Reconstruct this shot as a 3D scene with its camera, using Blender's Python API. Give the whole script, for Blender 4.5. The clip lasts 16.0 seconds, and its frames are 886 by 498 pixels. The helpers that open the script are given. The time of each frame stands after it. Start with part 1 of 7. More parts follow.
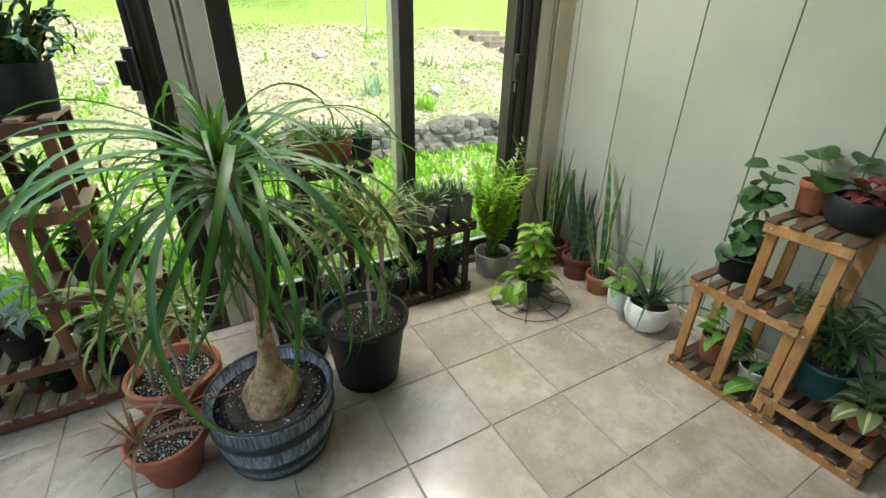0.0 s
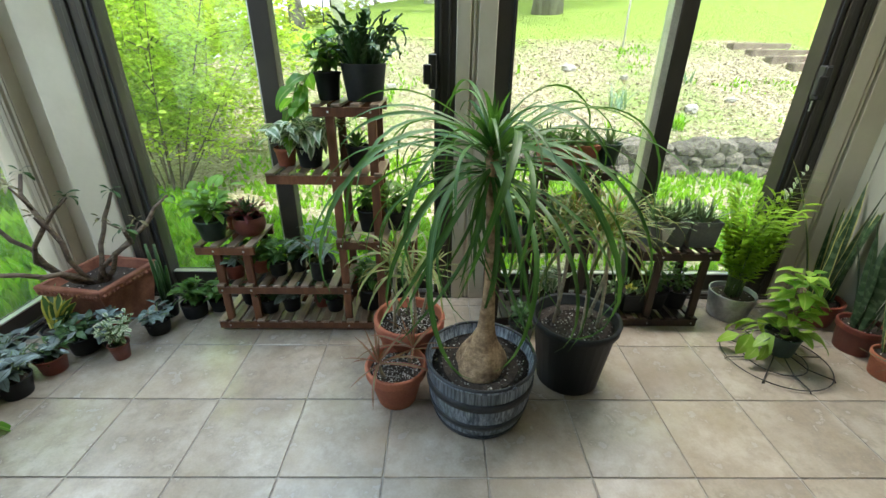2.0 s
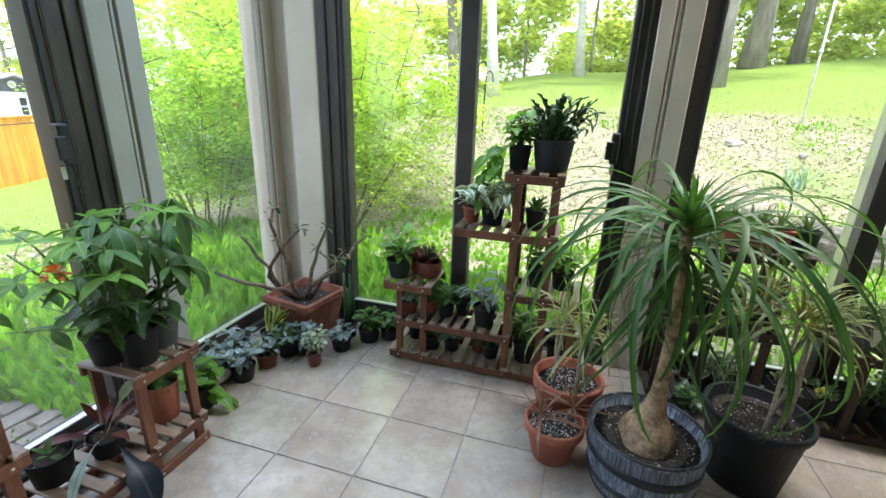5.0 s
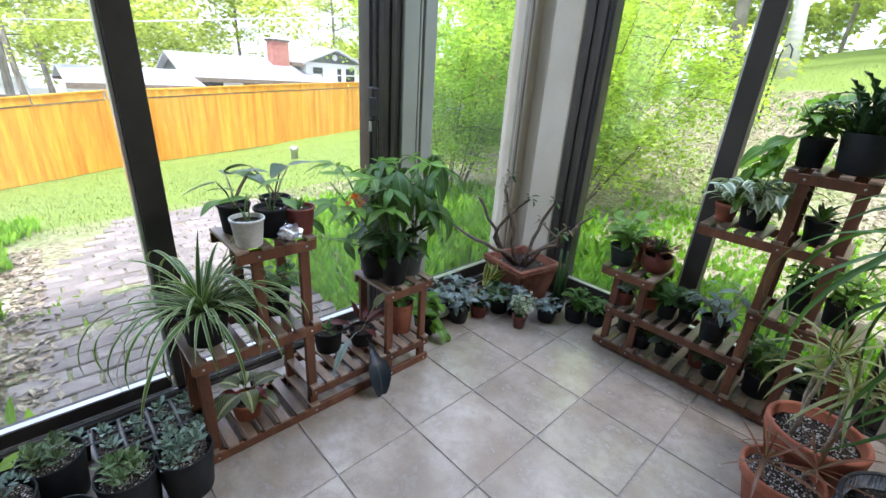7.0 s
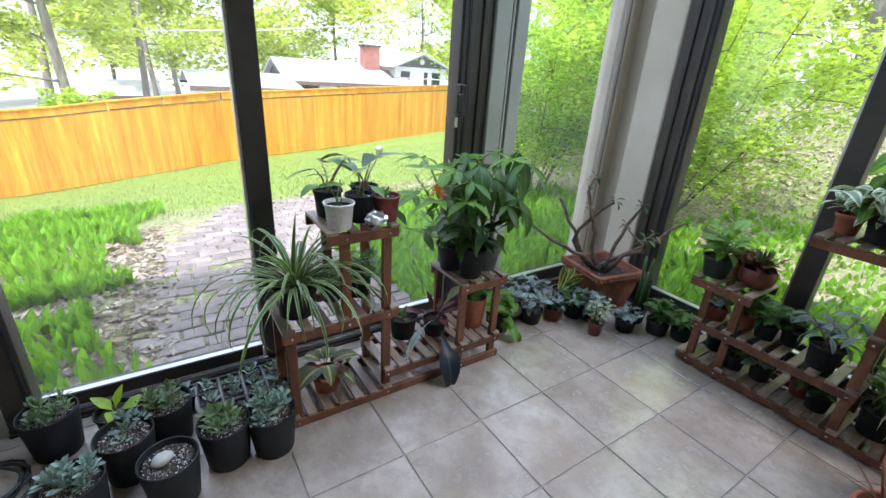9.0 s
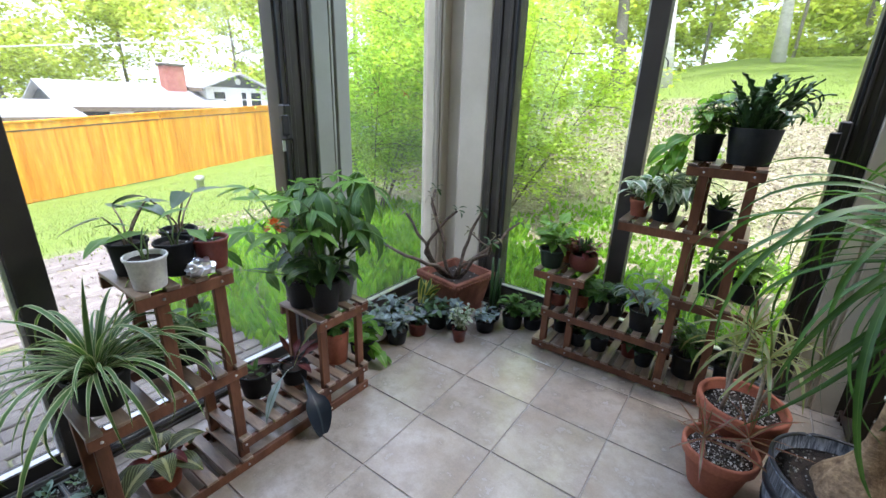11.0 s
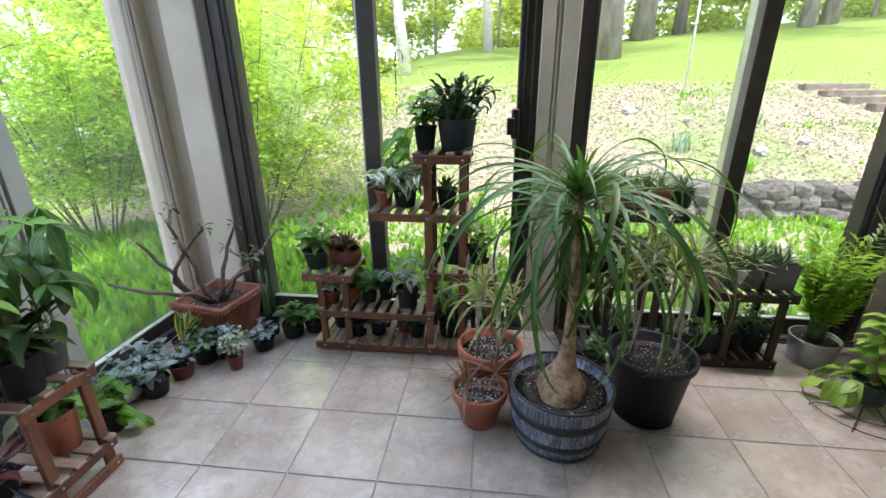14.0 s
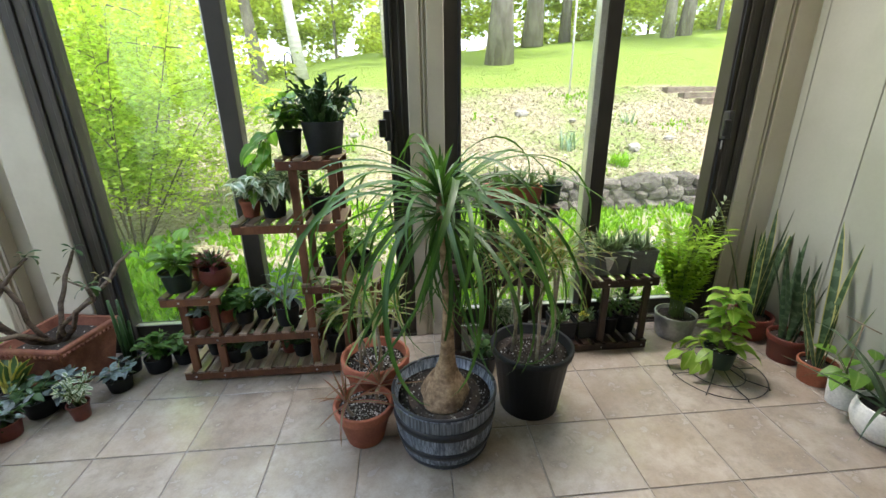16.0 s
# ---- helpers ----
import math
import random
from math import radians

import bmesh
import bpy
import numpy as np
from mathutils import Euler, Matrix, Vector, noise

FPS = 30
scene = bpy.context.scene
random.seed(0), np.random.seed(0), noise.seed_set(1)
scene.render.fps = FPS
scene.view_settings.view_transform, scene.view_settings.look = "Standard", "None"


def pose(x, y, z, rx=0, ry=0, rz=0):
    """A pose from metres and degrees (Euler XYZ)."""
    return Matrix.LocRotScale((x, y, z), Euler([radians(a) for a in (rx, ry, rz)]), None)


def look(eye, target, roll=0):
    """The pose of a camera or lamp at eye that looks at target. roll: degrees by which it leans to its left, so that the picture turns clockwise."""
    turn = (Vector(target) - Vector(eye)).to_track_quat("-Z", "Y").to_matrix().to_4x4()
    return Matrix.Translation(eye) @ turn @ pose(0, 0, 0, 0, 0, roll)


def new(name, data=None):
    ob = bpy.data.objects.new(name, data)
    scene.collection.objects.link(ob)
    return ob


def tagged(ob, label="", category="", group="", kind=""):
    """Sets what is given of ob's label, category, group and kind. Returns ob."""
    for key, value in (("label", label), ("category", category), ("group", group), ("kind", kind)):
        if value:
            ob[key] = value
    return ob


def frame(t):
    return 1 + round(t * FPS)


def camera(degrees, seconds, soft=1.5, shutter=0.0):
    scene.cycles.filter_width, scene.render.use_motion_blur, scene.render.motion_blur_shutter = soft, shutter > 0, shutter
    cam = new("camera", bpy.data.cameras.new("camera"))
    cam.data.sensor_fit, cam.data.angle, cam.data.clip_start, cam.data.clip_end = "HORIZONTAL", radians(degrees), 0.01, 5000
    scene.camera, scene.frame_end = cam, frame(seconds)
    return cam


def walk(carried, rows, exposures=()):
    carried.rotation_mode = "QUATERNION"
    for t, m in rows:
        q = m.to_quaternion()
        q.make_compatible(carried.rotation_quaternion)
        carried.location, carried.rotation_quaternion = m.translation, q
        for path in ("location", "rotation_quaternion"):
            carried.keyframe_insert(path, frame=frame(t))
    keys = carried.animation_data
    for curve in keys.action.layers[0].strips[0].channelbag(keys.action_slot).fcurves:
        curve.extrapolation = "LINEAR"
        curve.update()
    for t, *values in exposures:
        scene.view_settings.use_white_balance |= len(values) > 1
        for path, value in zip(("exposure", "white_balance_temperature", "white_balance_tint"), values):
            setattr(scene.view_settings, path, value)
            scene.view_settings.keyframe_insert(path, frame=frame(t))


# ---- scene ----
cam = camera(91.88, 16.0)
EXPOSURE = 1.68
# the picture darkens a little while the bright west door fills it
# seconds, stops, kelvin, tint
LIGHTNESS = [(0, 0.10, 6350, 9), (3.0, 0.06, 6250, 12), (5.3, 0.10, 5980, 21), (7.0, -0.10, 5900, 25), (8.2, -0.15, 5900, 25), (10.5, -0.12, 5920, 25), (12.5, 0.04, 5950, 26), (15.0, 0.07, 6000, 27), (16.0, 0.04, 6350, 19)]
PATH = [
    (0, (-0.3780, -0.8539, 1.2539), (0.5161, 0.6949, 0.3583), 1.00),
    (0.5, (-0.4069, -0.8470, 1.2599), (0.3124, 0.7756, 0.3380), 0.96),
    (1, (-0.4355, -0.8481, 1.2657), (-0.0253, 0.8764, 0.3396), 0.61),
    (1.5, (-0.4542, -0.8650, 1.2471), (-0.2608, 0.9120, 0.3499), 0.50),
    (2, (-0.4887, -0.9122, 1.2257), (-0.4696, 0.8967, 0.3726), 0.64),
    (2.5, (-0.5675, -0.9540, 1.2182), (-0.6725, 0.8629, 0.3889), 1.30),
    (3, (-0.5768, -0.9887, 1.2264), (-0.8223, 0.8147, 0.3972), 0.82),
    (3.2, (-0.5851, -1.0018, 1.2234), (-0.8436, 0.8083, 0.4129), 0.90),
    (5.3, (-0.7138, -1.0917, 1.2755), (-1.3263, 0.7128, 0.6683), 2.06),
    (5.5, (-0.7279, -1.0897, 1.2712), (-1.3952, 0.6930, 0.6575), 2.06),
    (6, (-0.7440, -1.1059, 1.2519), (-1.5778, 0.5991, 0.6210), 1.95),
    (6.5, (-0.7439, -1.1409, 1.2596), (-1.8328, 0.3873, 0.5676), 3.00),
    (7, (-0.7033, -1.1694, 1.2593), (-2.0263, 0.1277, 0.5061), 3.87),
    (7.5, (-0.6751, -1.1916, 1.2531), (-2.1277, -0.0620, 0.4696), 4.36),
    (8, (-0.6413, -1.1989, 1.2330), (-2.2014, -0.2051, 0.4725), 3.35),
    (8.2, (-0.6482, -1.2024, 1.2357), (-2.2260, -0.2511, 0.4574), 3.72),
    (10.3, (-0.7583, -1.1712, 1.2201), (-2.0531, 0.1868, 0.5278), 2.97),
    (10.5, (-0.7654, -1.1609, 1.2222), (-2.0076, 0.2500, 0.5392), 2.76),
    (11, (-0.7590, -1.1409, 1.2324), (-1.8509, 0.3982, 0.5698), 1.93),
    (11.5, (-0.7364, -1.1261, 1.2375), (-1.6592, 0.5232, 0.5830), 1.42),
    (12, (-0.7131, -1.1129, 1.2427), (-1.4878, 0.6098, 0.5853), 0.84),
    (12.5, (-0.6976, -1.1132, 1.2320), (-1.3468, 0.6664, 0.5905), 0.81),
    (13, (-0.6819, -1.1078, 1.2344), (-1.2104, 0.7114, 0.5932), 0.64),
    (13.5, (-0.6501, -1.0953, 1.2640), (-1.0234, 0.7503, 0.5900), -0.33),
    (14, (-0.6256, -1.0917, 1.2838), (-0.8388, 0.7717, 0.5893), -0.43),
    (14.5, (-0.5979, -1.0952, 1.2766), (-0.6450, 0.7816, 0.5871), -0.75),
    (15, (-0.5558, -1.0895, 1.2632), (-0.4724, 0.7914, 0.5884), -0.91),
    (15.5, (-0.5150, -1.0638, 1.2663), (-0.3645, 0.8132, 0.5925), -0.55),
    (16, (-0.4480, -1.0237, 1.2638), (-0.2879, 0.8510, 0.5857), -0.80),
]
walk(cam, [(t, look(eye, target, roll)) for t, eye, target, roll in PATH], [(t, EXPOSURE + e, kelvin, tint) for t, e, kelvin, tint in LIGHTNESS])

# ---- world and light ----
world = bpy.data.worlds.new("overcast_bright_sky")
scene.world = world
world.use_nodes = True
wn = world.node_tree
sky = wn.nodes.new("ShaderNodeTexSky")
sky.sky_type = "NISHITA"
sky.sun_disc = False
sky.sun_elevation, sky.sun_rotation = radians(64), radians(135)
sky.air_density, sky.dust_density, sky.ozone_density = 1.0, 3.0, 1.0
wn.nodes["Background"].inputs["Strength"].default_value = 0.15
# thin bright cloud over the clear sky
veil = wn.nodes.new("ShaderNodeMix")
veil.data_type = "RGBA"
veil.inputs[0].default_value = 0.55
veil.inputs[7].default_value = (7.7, 8.2, 9.2, 1)
wn.links.new(sky.outputs[0], veil.inputs[6])
wn.links.new(veil.outputs[2], wn.nodes["Background"].inputs["Color"])
sun_data = bpy.data.lights.new("sun", "SUN")
sun_data.energy, sun_data.angle, sun_data.color = 2.0, radians(3.0), (1.0, 0.97, 0.92)
sun = new("sun", sun_data)
# the sun stands high in the south-east, behind the house
sun.matrix_world = look((0, 0, 8), (-0.31, 0.31, 8 - 0.9))

# added fill lamps, out of view in the door tops, boost and tint the daylight
def daylight_fill(x, y, width, turn, energy, tilt, tint):
    d = bpy.data.lights.new("window_daylight", "AREA")
    d.shape, d.size, d.size_y, d.energy, d.spread, d.color = "RECTANGLE", width, 0.15, energy, radians(130), tint
    new("window_daylight", d).matrix_world = pose(x, y, 2.56, tilt, 0, turn)


daylight_fill(-1.24, 1.06, 1.45, 180, 7.8, 30, (0.64, 0.82, 1.0))
daylight_fill(0.34, 1.06, 1.0, 180, 13.0, 24, (1.0, 0.96, 0.86))
daylight_fill(-2.36, -0.87, 1.6, -90, 5.6, 20, (0.64, 0.82, 1.0))
daylight_fill(-2.36, 0.645, 0.55, -90, 0.5, 24, (0.64, 0.82, 1.0))

# ---- materials ----
def _nodes(name):
    m = bpy.data.materials.new(name)
    m.use_nodes = True
    t = m.node_tree
    return m, t, t.nodes["Principled BSDF"], t.nodes["Material Output"]


def _math(t, op, a, b=None, clamp=False):
    n = t.nodes.new("ShaderNodeMath")
    n.operation, n.use_clamp = op, clamp
    for i, v in enumerate((a, b)):
        if v is None:
            continue
        if isinstance(v, (int, float)):
            n.inputs[i].default_value = v
        else:
            t.links.new(v, n.inputs[i])
    return n.outputs[0]


def _mix(t, fac, a, b, blend="MIX"):
    n = t.nodes.new("ShaderNodeMix")
    n.data_type, n.blend_type = "RGBA", blend
    for i, v in ((0, fac), (6, a), (7, b)):
        if isinstance(v, (int, float)):
            n.inputs[i].default_value = v
        elif isinstance(v, tuple):
            n.inputs[i].default_value = (*v, 1)
        else:
            t.links.new(v, n.inputs[i])
    return n.outputs[2]


def _range(t, v, a, b, c=0.0, d=1.0):
    n = t.nodes.new("ShaderNodeMapRange")
    t.links.new(v, n.inputs[0])
    for i, k in enumerate((a, b, c, d)):
        n.inputs[i + 1].default_value = k
    return n.outputs[0]


def _noise(t, vec, scale, detail=4.0, rough=0.55):
    n = t.nodes.new("ShaderNodeTexNoise")
    n.inputs["Scale"].default_value, n.inputs["Detail"].default_value, n.inputs["Roughness"].default_value = scale, detail, rough
    t.links.new(vec, n.inputs["Vector"])
    return n.outputs["Fac"]


def _coords(t, stretch=None, shuffle=True):
    c = t.nodes.new("ShaderNodeTexCoord").outputs["Object"]
    if shuffle:
        r = t.nodes.new("ShaderNodeObjectInfo").outputs["Random"]
        a = t.nodes.new("ShaderNodeVectorMath")
        a.operation = "ADD"
        t.links.new(c, a.inputs[0])
        t.links.new(_math(t, "MULTIPLY", r, 37.0), a.inputs[1])
        c = a.outputs[0]
    if stretch:
        s = t.nodes.new("ShaderNodeVectorMath")
        s.operation = "MULTIPLY"
        t.links.new(c, s.inputs[0])
        s.inputs[1].default_value = stretch
        c = s.outputs[0]
    return c


def surface(name, c1, c2, rough=0.6, scale=6.0, fine=80.0, bump=0.25, metal=0.0, stretch=None, vary=0.25, grain=0.16, island=0.0, spec=0.4, rough2=None, depth=0.002):
    """A surface of two colours mixed at a coarse scale, with fine grain, relief and a difference from piece to piece."""
    m, t, p, _ = _nodes(name)
    c = _coords(t, stretch)
    big, small = _noise(t, c, scale), _noise(t, c, fine, 3.0, 0.6)
    col = _mix(t, _range(t, big, 0.36, 0.64), c1, c2)
    col = _mix(t, 1.0, col, _range_col(t, small, 0.3, 0.7, 1 - grain, 1 + grain * 0.85), "MULTIPLY")
    if vary:
        r = t.nodes.new("ShaderNodeObjectInfo").outputs["Random"]
        col = _mix(t, 1.0, col, _range_col(t, r, 0, 1, 1 - vary, 1 + vary), "MULTIPLY")
    if island:
        r = t.nodes.new("ShaderNodeNewGeometry").outputs["Random Per Island"]
        col = _mix(t, 1.0, col, _range_col(t, r, 0, 1, 1 - island, 1 + island), "MULTIPLY")
    t.links.new(col, p.inputs["Base Color"])
    t.links.new(_range(t, big, 0.3, 0.7, rough, rough2 if rough2 is not None else min(1, rough + 0.12)), p.inputs["Roughness"])
    p.inputs["Metallic"].default_value = metal
    p.inputs["Specular IOR Level"].default_value = spec
    if bump:
        b = t.nodes.new("ShaderNodeBump")
        b.inputs["Strength"].default_value, b.inputs["Distance"].default_value = bump, depth
        t.links.new(_math(t, "ADD", small, _math(t, "MULTIPLY", big, 0.6)), b.inputs["Height"])
        t.links.new(b.outputs[0], p.inputs["Normal"])
    return m


def _range_col(t, v, a, b, c, d):
    """A grey of the mapped value."""
    o = _range(t, v, a, b, c, d)
    n = t.nodes.new("ShaderNodeCombineColor")
    for i in range(3):
        t.links.new(o, n.inputs[i])
    return n.outputs[0]


def leafy(name, c1, c2, mid=None, edge=None, midw=0.06, edgew=0.3, bands=None, trans=0.3, rough=0.42, vary=0.22, island=0.0, gloss=0.4):
    """A leaf: two greens, a midrib and a margin along the blade's own width, and light that shines through."""
    m, t, p, out = _nodes(name)
    c = _coords(t)
    col = _mix(t, _range(t, _noise(t, c, 14.0), 0.35, 0.65), c1, c2)
    uv = t.nodes.new("ShaderNodeUVMap")
    sep = t.nodes.new("ShaderNodeSeparateXYZ")
    t.links.new(uv.outputs[0], sep.inputs[0])
    off = _math(t, "ABSOLUTE", _math(t, "SUBTRACT", sep.outputs[0], 0.5))
    if bands:
        wob = _math(t, "MULTIPLY", _noise(t, c, 40.0), bands[2])
        wave = _math(t, "SINE", _math(t, "ADD", _math(t, "MULTIPLY", _math(t, "ADD", sep.outputs[1], _math(t, "MULTIPLY", off, bands[3])), bands[1]), wob))
        col = _mix(t, _range(t, wave, 0.35, 0.8), col, bands[0])
    if edge:
        col = _mix(t, _range(t, _math(t, "ADD", off, _math(t, "MULTIPLY", _noise(t, c, 50.0), 0.08)), 0.5 - edgew + 0.02, 0.5 - edgew + 0.07), col, edge)
    if mid:
        col = _mix(t, _range(t, off, midw * 0.6, midw, 1.0, 0.0), col, mid)
    if vary:
        r = t.nodes.new("ShaderNodeObjectInfo").outputs["Random"]
        col = _mix(t, 1.0, col, _range_col(t, r, 0, 1, 1 - vary, 1 + vary), "MULTIPLY")
    if island:
        r = t.nodes.new("ShaderNodeNewGeometry").outputs["Random Per Island"]
        col = _mix(t, 1.0, col, _range_col(t, r, 0, 1, 1 - island, 1 + island), "MULTIPLY")
    t.links.new(col, p.inputs["Base Color"])
    p.inputs["Roughness"].default_value = rough
    p.inputs["Specular IOR Level"].default_value = gloss
    b = t.nodes.new("ShaderNodeBump")
    b.inputs["Strength"].default_value, b.inputs["Distance"].default_value = 0.3, 0.001
    t.links.new(_noise(t, c, 90.0), b.inputs["Height"])
    t.links.new(b.outputs[0], p.inputs["Normal"])
    if trans:
        tr = t.nodes.new("ShaderNodeBsdfTranslucent")
        t.links.new(_mix(t, 1.0, col, (1.25, 1.2, 0.6), "MULTIPLY"), tr.inputs[0])
        mx = t.nodes.new("ShaderNodeMixShader")
        mx.inputs[0].default_value = trans
        t.links.new(p.outputs[0], mx.inputs[1])
        t.links.new(tr.outputs[0], mx.inputs[2])
        t.links.new(mx.outputs[0], out.inputs[0])
    return m


def glass_pane(name, dusty=0.02):
    m, t, p, out = _nodes(name)
    t.nodes.remove(p)
    clear, shine, facing, mx = (t.nodes.new("ShaderNode" + n) for n in ("BsdfTransparent", "BsdfGlossy", "LayerWeight", "MixShader"))
    clear.inputs[0].default_value = (0.94, 0.97, 0.95, 1)
    shine.inputs["Roughness"].default_value = 0.02
    facing.inputs[0].default_value = 0.5
    t.links.new(_math(t, "ADD", _math(t, "MULTIPLY", _math(t, "POWER", facing.outputs["Facing"], 5.0), 0.9), 0.03), mx.inputs[0])
    # a thin film of dust on the pane catches the daylight
    dust, film = t.nodes.new("ShaderNodeBsdfTranslucent"), t.nodes.new("ShaderNodeMixShader")
    dust.inputs[0].default_value = (0.9, 0.95, 0.95, 1)
    t.links.new(_range(t, _noise(t, _coords(t, None, False), 2.2, 5.0), 0.3, 0.7, dusty * 0.5, dusty * 1.5), film.inputs[0])
    t.links.new(clear.outputs[0], film.inputs[1])
    t.links.new(dust.outputs[0], film.inputs[2])
    t.links.new(film.outputs[0], mx.inputs[1])
    t.links.new(shine.outputs[0], mx.inputs[2])
    t.links.new(mx.outputs[0], out.inputs[0])
    return m


def tile_material():
    """Glazed beige floor tile: clouded, a little bluish in places, with a satin gloss."""
    m, t, p, _ = _nodes("floor_tile_glaze")
    c = _coords(t)
    cloud, blot, fine = _noise(t, c, 5.0, 5.0, 0.6), _noise(t, c, 16.0, 4.0, 0.6), _noise(t, c, 140.0, 2.0)
    col = _mix(t, _range(t, cloud, 0.35, 0.65), (0.30, 0.245, 0.19), (0.43, 0.375, 0.315))
    col = _mix(t, _range(t, blot, 0.46, 0.70, 0.0, 0.75), col, (0.245, 0.205, 0.17))
    col = _mix(t, 1.0, col, _range_col(t, fine, 0.3, 0.7, 0.93, 1.05), "MULTIPLY")
    r = t.nodes.new("ShaderNodeObjectInfo").outputs["Random"]
    col = _mix(t, 1.0, col, _range_col(t, r, 0, 1, 0.90, 1.08), "MULTIPLY")
    t.links.new(col, p.inputs["Base Color"])
    t.links.new(_range(t, blot, 0.3, 0.7, 0.13, 0.30), p.inputs["Roughness"])
    p.inputs["Specular IOR Level"].default_value = 0.75
    b = t.nodes.new("ShaderNodeBump")
    b.inputs["Strength"].default_value, b.inputs["Distance"].default_value = 0.25, 0.002
    t.links.new(_math(t, "ADD", cloud, _math(t, "MULTIPLY", fine, 0.15)), b.inputs["Height"])
    t.links.new(b.outputs[0], p.inputs["Normal"])
    return m


def barrel_material():
    """Moulded blue-grey staves: fine upright grain with pale scuffs."""
    m, t, p, _ = _nodes("blue_grey_barrel_resin")
    c = _coords(t, (60.0, 60.0, 3.0), False)
    grain, wide = _noise(t, c, 1.6, 4.0, 0.7), _noise(t, c, 0.35, 2.0)
    col = _mix(t, _range(t, grain, 0.42, 0.66), (0.04, 0.055, 0.08), (0.40, 0.46, 0.54))
    col = _mix(t, _range(t, wide, 0.4, 0.7, 0.0, 0.5), col, (0.09, 0.12, 0.165))
    t.links.new(col, p.inputs["Base Color"])
    p.inputs["Roughness"].default_value = 0.5
    b = t.nodes.new("ShaderNodeBump")
    b.inputs["Strength"].default_value, b.inputs["Distance"].default_value = 0.5, 0.002
    t.links.new(grain, b.inputs["Height"])
    t.links.new(b.outputs[0], p.inputs["Normal"])
    return m


def ground_material():
    """Soil and leaf litter near the house and up the bank, lawn past it."""
    m, t, p, _ = _nodes("garden_ground")
    c = t.nodes.new("ShaderNodeTexCoord").outputs["Object"]
    sep = t.nodes.new("ShaderNodeSeparateXYZ")
    t.links.new(c, sep.inputs[0])
    n1, n2, n3 = _noise(t, c, 0.6, 4.0), _noise(t, c, 9.0, 5.0, 0.7), _noise(t, c, 45.0, 3.0, 0.7)
    n4 = _noise(t, c, 24.0, 3.0, 0.65)
    litter = _mix(t, _range(t, n2, 0.35, 0.65), (0.26, 0.225, 0.125), (0.44, 0.39, 0.26))
    litter = _mix(t, _range(t, n4, 0.55, 0.63, 0.0, 0.85), litter, (0.085, 0.068, 0.038))
    litter = _mix(t, _range(t, n4, 0.38, 0.45, 0.75, 0.0), litter, (0.60, 0.55, 0.43))
    litter = _mix(t, _range(t, _math(t, "ADD", n1, _math(t, "MULTIPLY", _math(t, "SUBTRACT", n2, 0.5), 0.5)), 0.46, 0.66, 0.0, 0.8), litter, (0.20, 0.29, 0.065))
    lawn = _mix(t, _range(t, n2, 0.35, 0.65), (0.17, 0.26, 0.04), (0.27, 0.36, 0.08))
    lawn = _mix(t, _range(t, n3, 0.55, 0.75, 0.0, 0.5), lawn, (0.36, 0.42, 0.14))
    wob = _math(t, "MULTIPLY", _math(t, "SUBTRACT", n1, 0.5), 3.0)
    north = _range(t, _math(t, "ADD", sep.outputs[1], wob), 8.0, 8.8)
    west = _range(t, _math(t, "ADD", sep.outputs[0], wob), -6.6, -5.6, 1.0, 0.0)
    col = _mix(t, _math(t, "MAXIMUM", north, west), litter, lawn)
    # pale grey ground behind the fence, painted in for the white-out brightness there
    col = _mix(t, _range(t, _math(t, "ADD", sep.outputs[0], _math(t, "MULTIPLY", wob, 0.4)), -19.5, -18.5, 1.0, 0.0), col, _mix(t, n2, (0.38, 0.37, 0.34), (0.47, 0.46, 0.43)))
    t.links.new(col, p.inputs["Base Color"])
    p.inputs["Roughness"].default_value = 0.95
    p.inputs["Specular IOR Level"].default_value = 0.15
    b = t.nodes.new("ShaderNodeBump")
    b.inputs["Strength"].default_value, b.inputs["Distance"].default_value = 0.7, 0.03
    t.links.new(_math(t, "ADD", n2, n3), b.inputs["Height"])
    t.links.new(b.outputs[0], p.inputs["Normal"])
    return m


def soil_material(name, perlite):
    m, t, p, _ = _nodes(name)
    c = _coords(t)
    v = t.nodes.new("ShaderNodeTexVoronoi")
    v.inputs["Scale"].default_value = 95.0
    t.links.new(c, v.inputs["Vector"])
    n = _noise(t, c, 60.0, 4.0, 0.7)
    col = _mix(t, _range(t, n, 0.3, 0.7), (0.012, 0.009, 0.006), (0.055, 0.038, 0.027))
    pick = t.nodes.new("ShaderNodeSeparateColor")
    t.links.new(v.outputs["Color"], pick.inputs[0])
    bits = _math(t, "MULTIPLY", _range(t, pick.outputs[0], 1 - perlite, 1 - perlite + 0.02), _range(t, v.outputs["Distance"], 0.28, 0.4, 1.0, 0.0))
    col = _mix(t, bits, col, (0.72, 0.70, 0.66))
    t.links.new(col, p.inputs["Base Color"])
    p.inputs["Roughness"].default_value = 0.95
    b = t.nodes.new("ShaderNodeBump")
    b.inputs["Strength"].default_value, b.inputs["Distance"].default_value = 0.9, 0.006
    t.links.new(_math(t, "ADD", n, bits), b.inputs["Height"])
    t.links.new(b.outputs[0], p.inputs["Normal"])
    return m


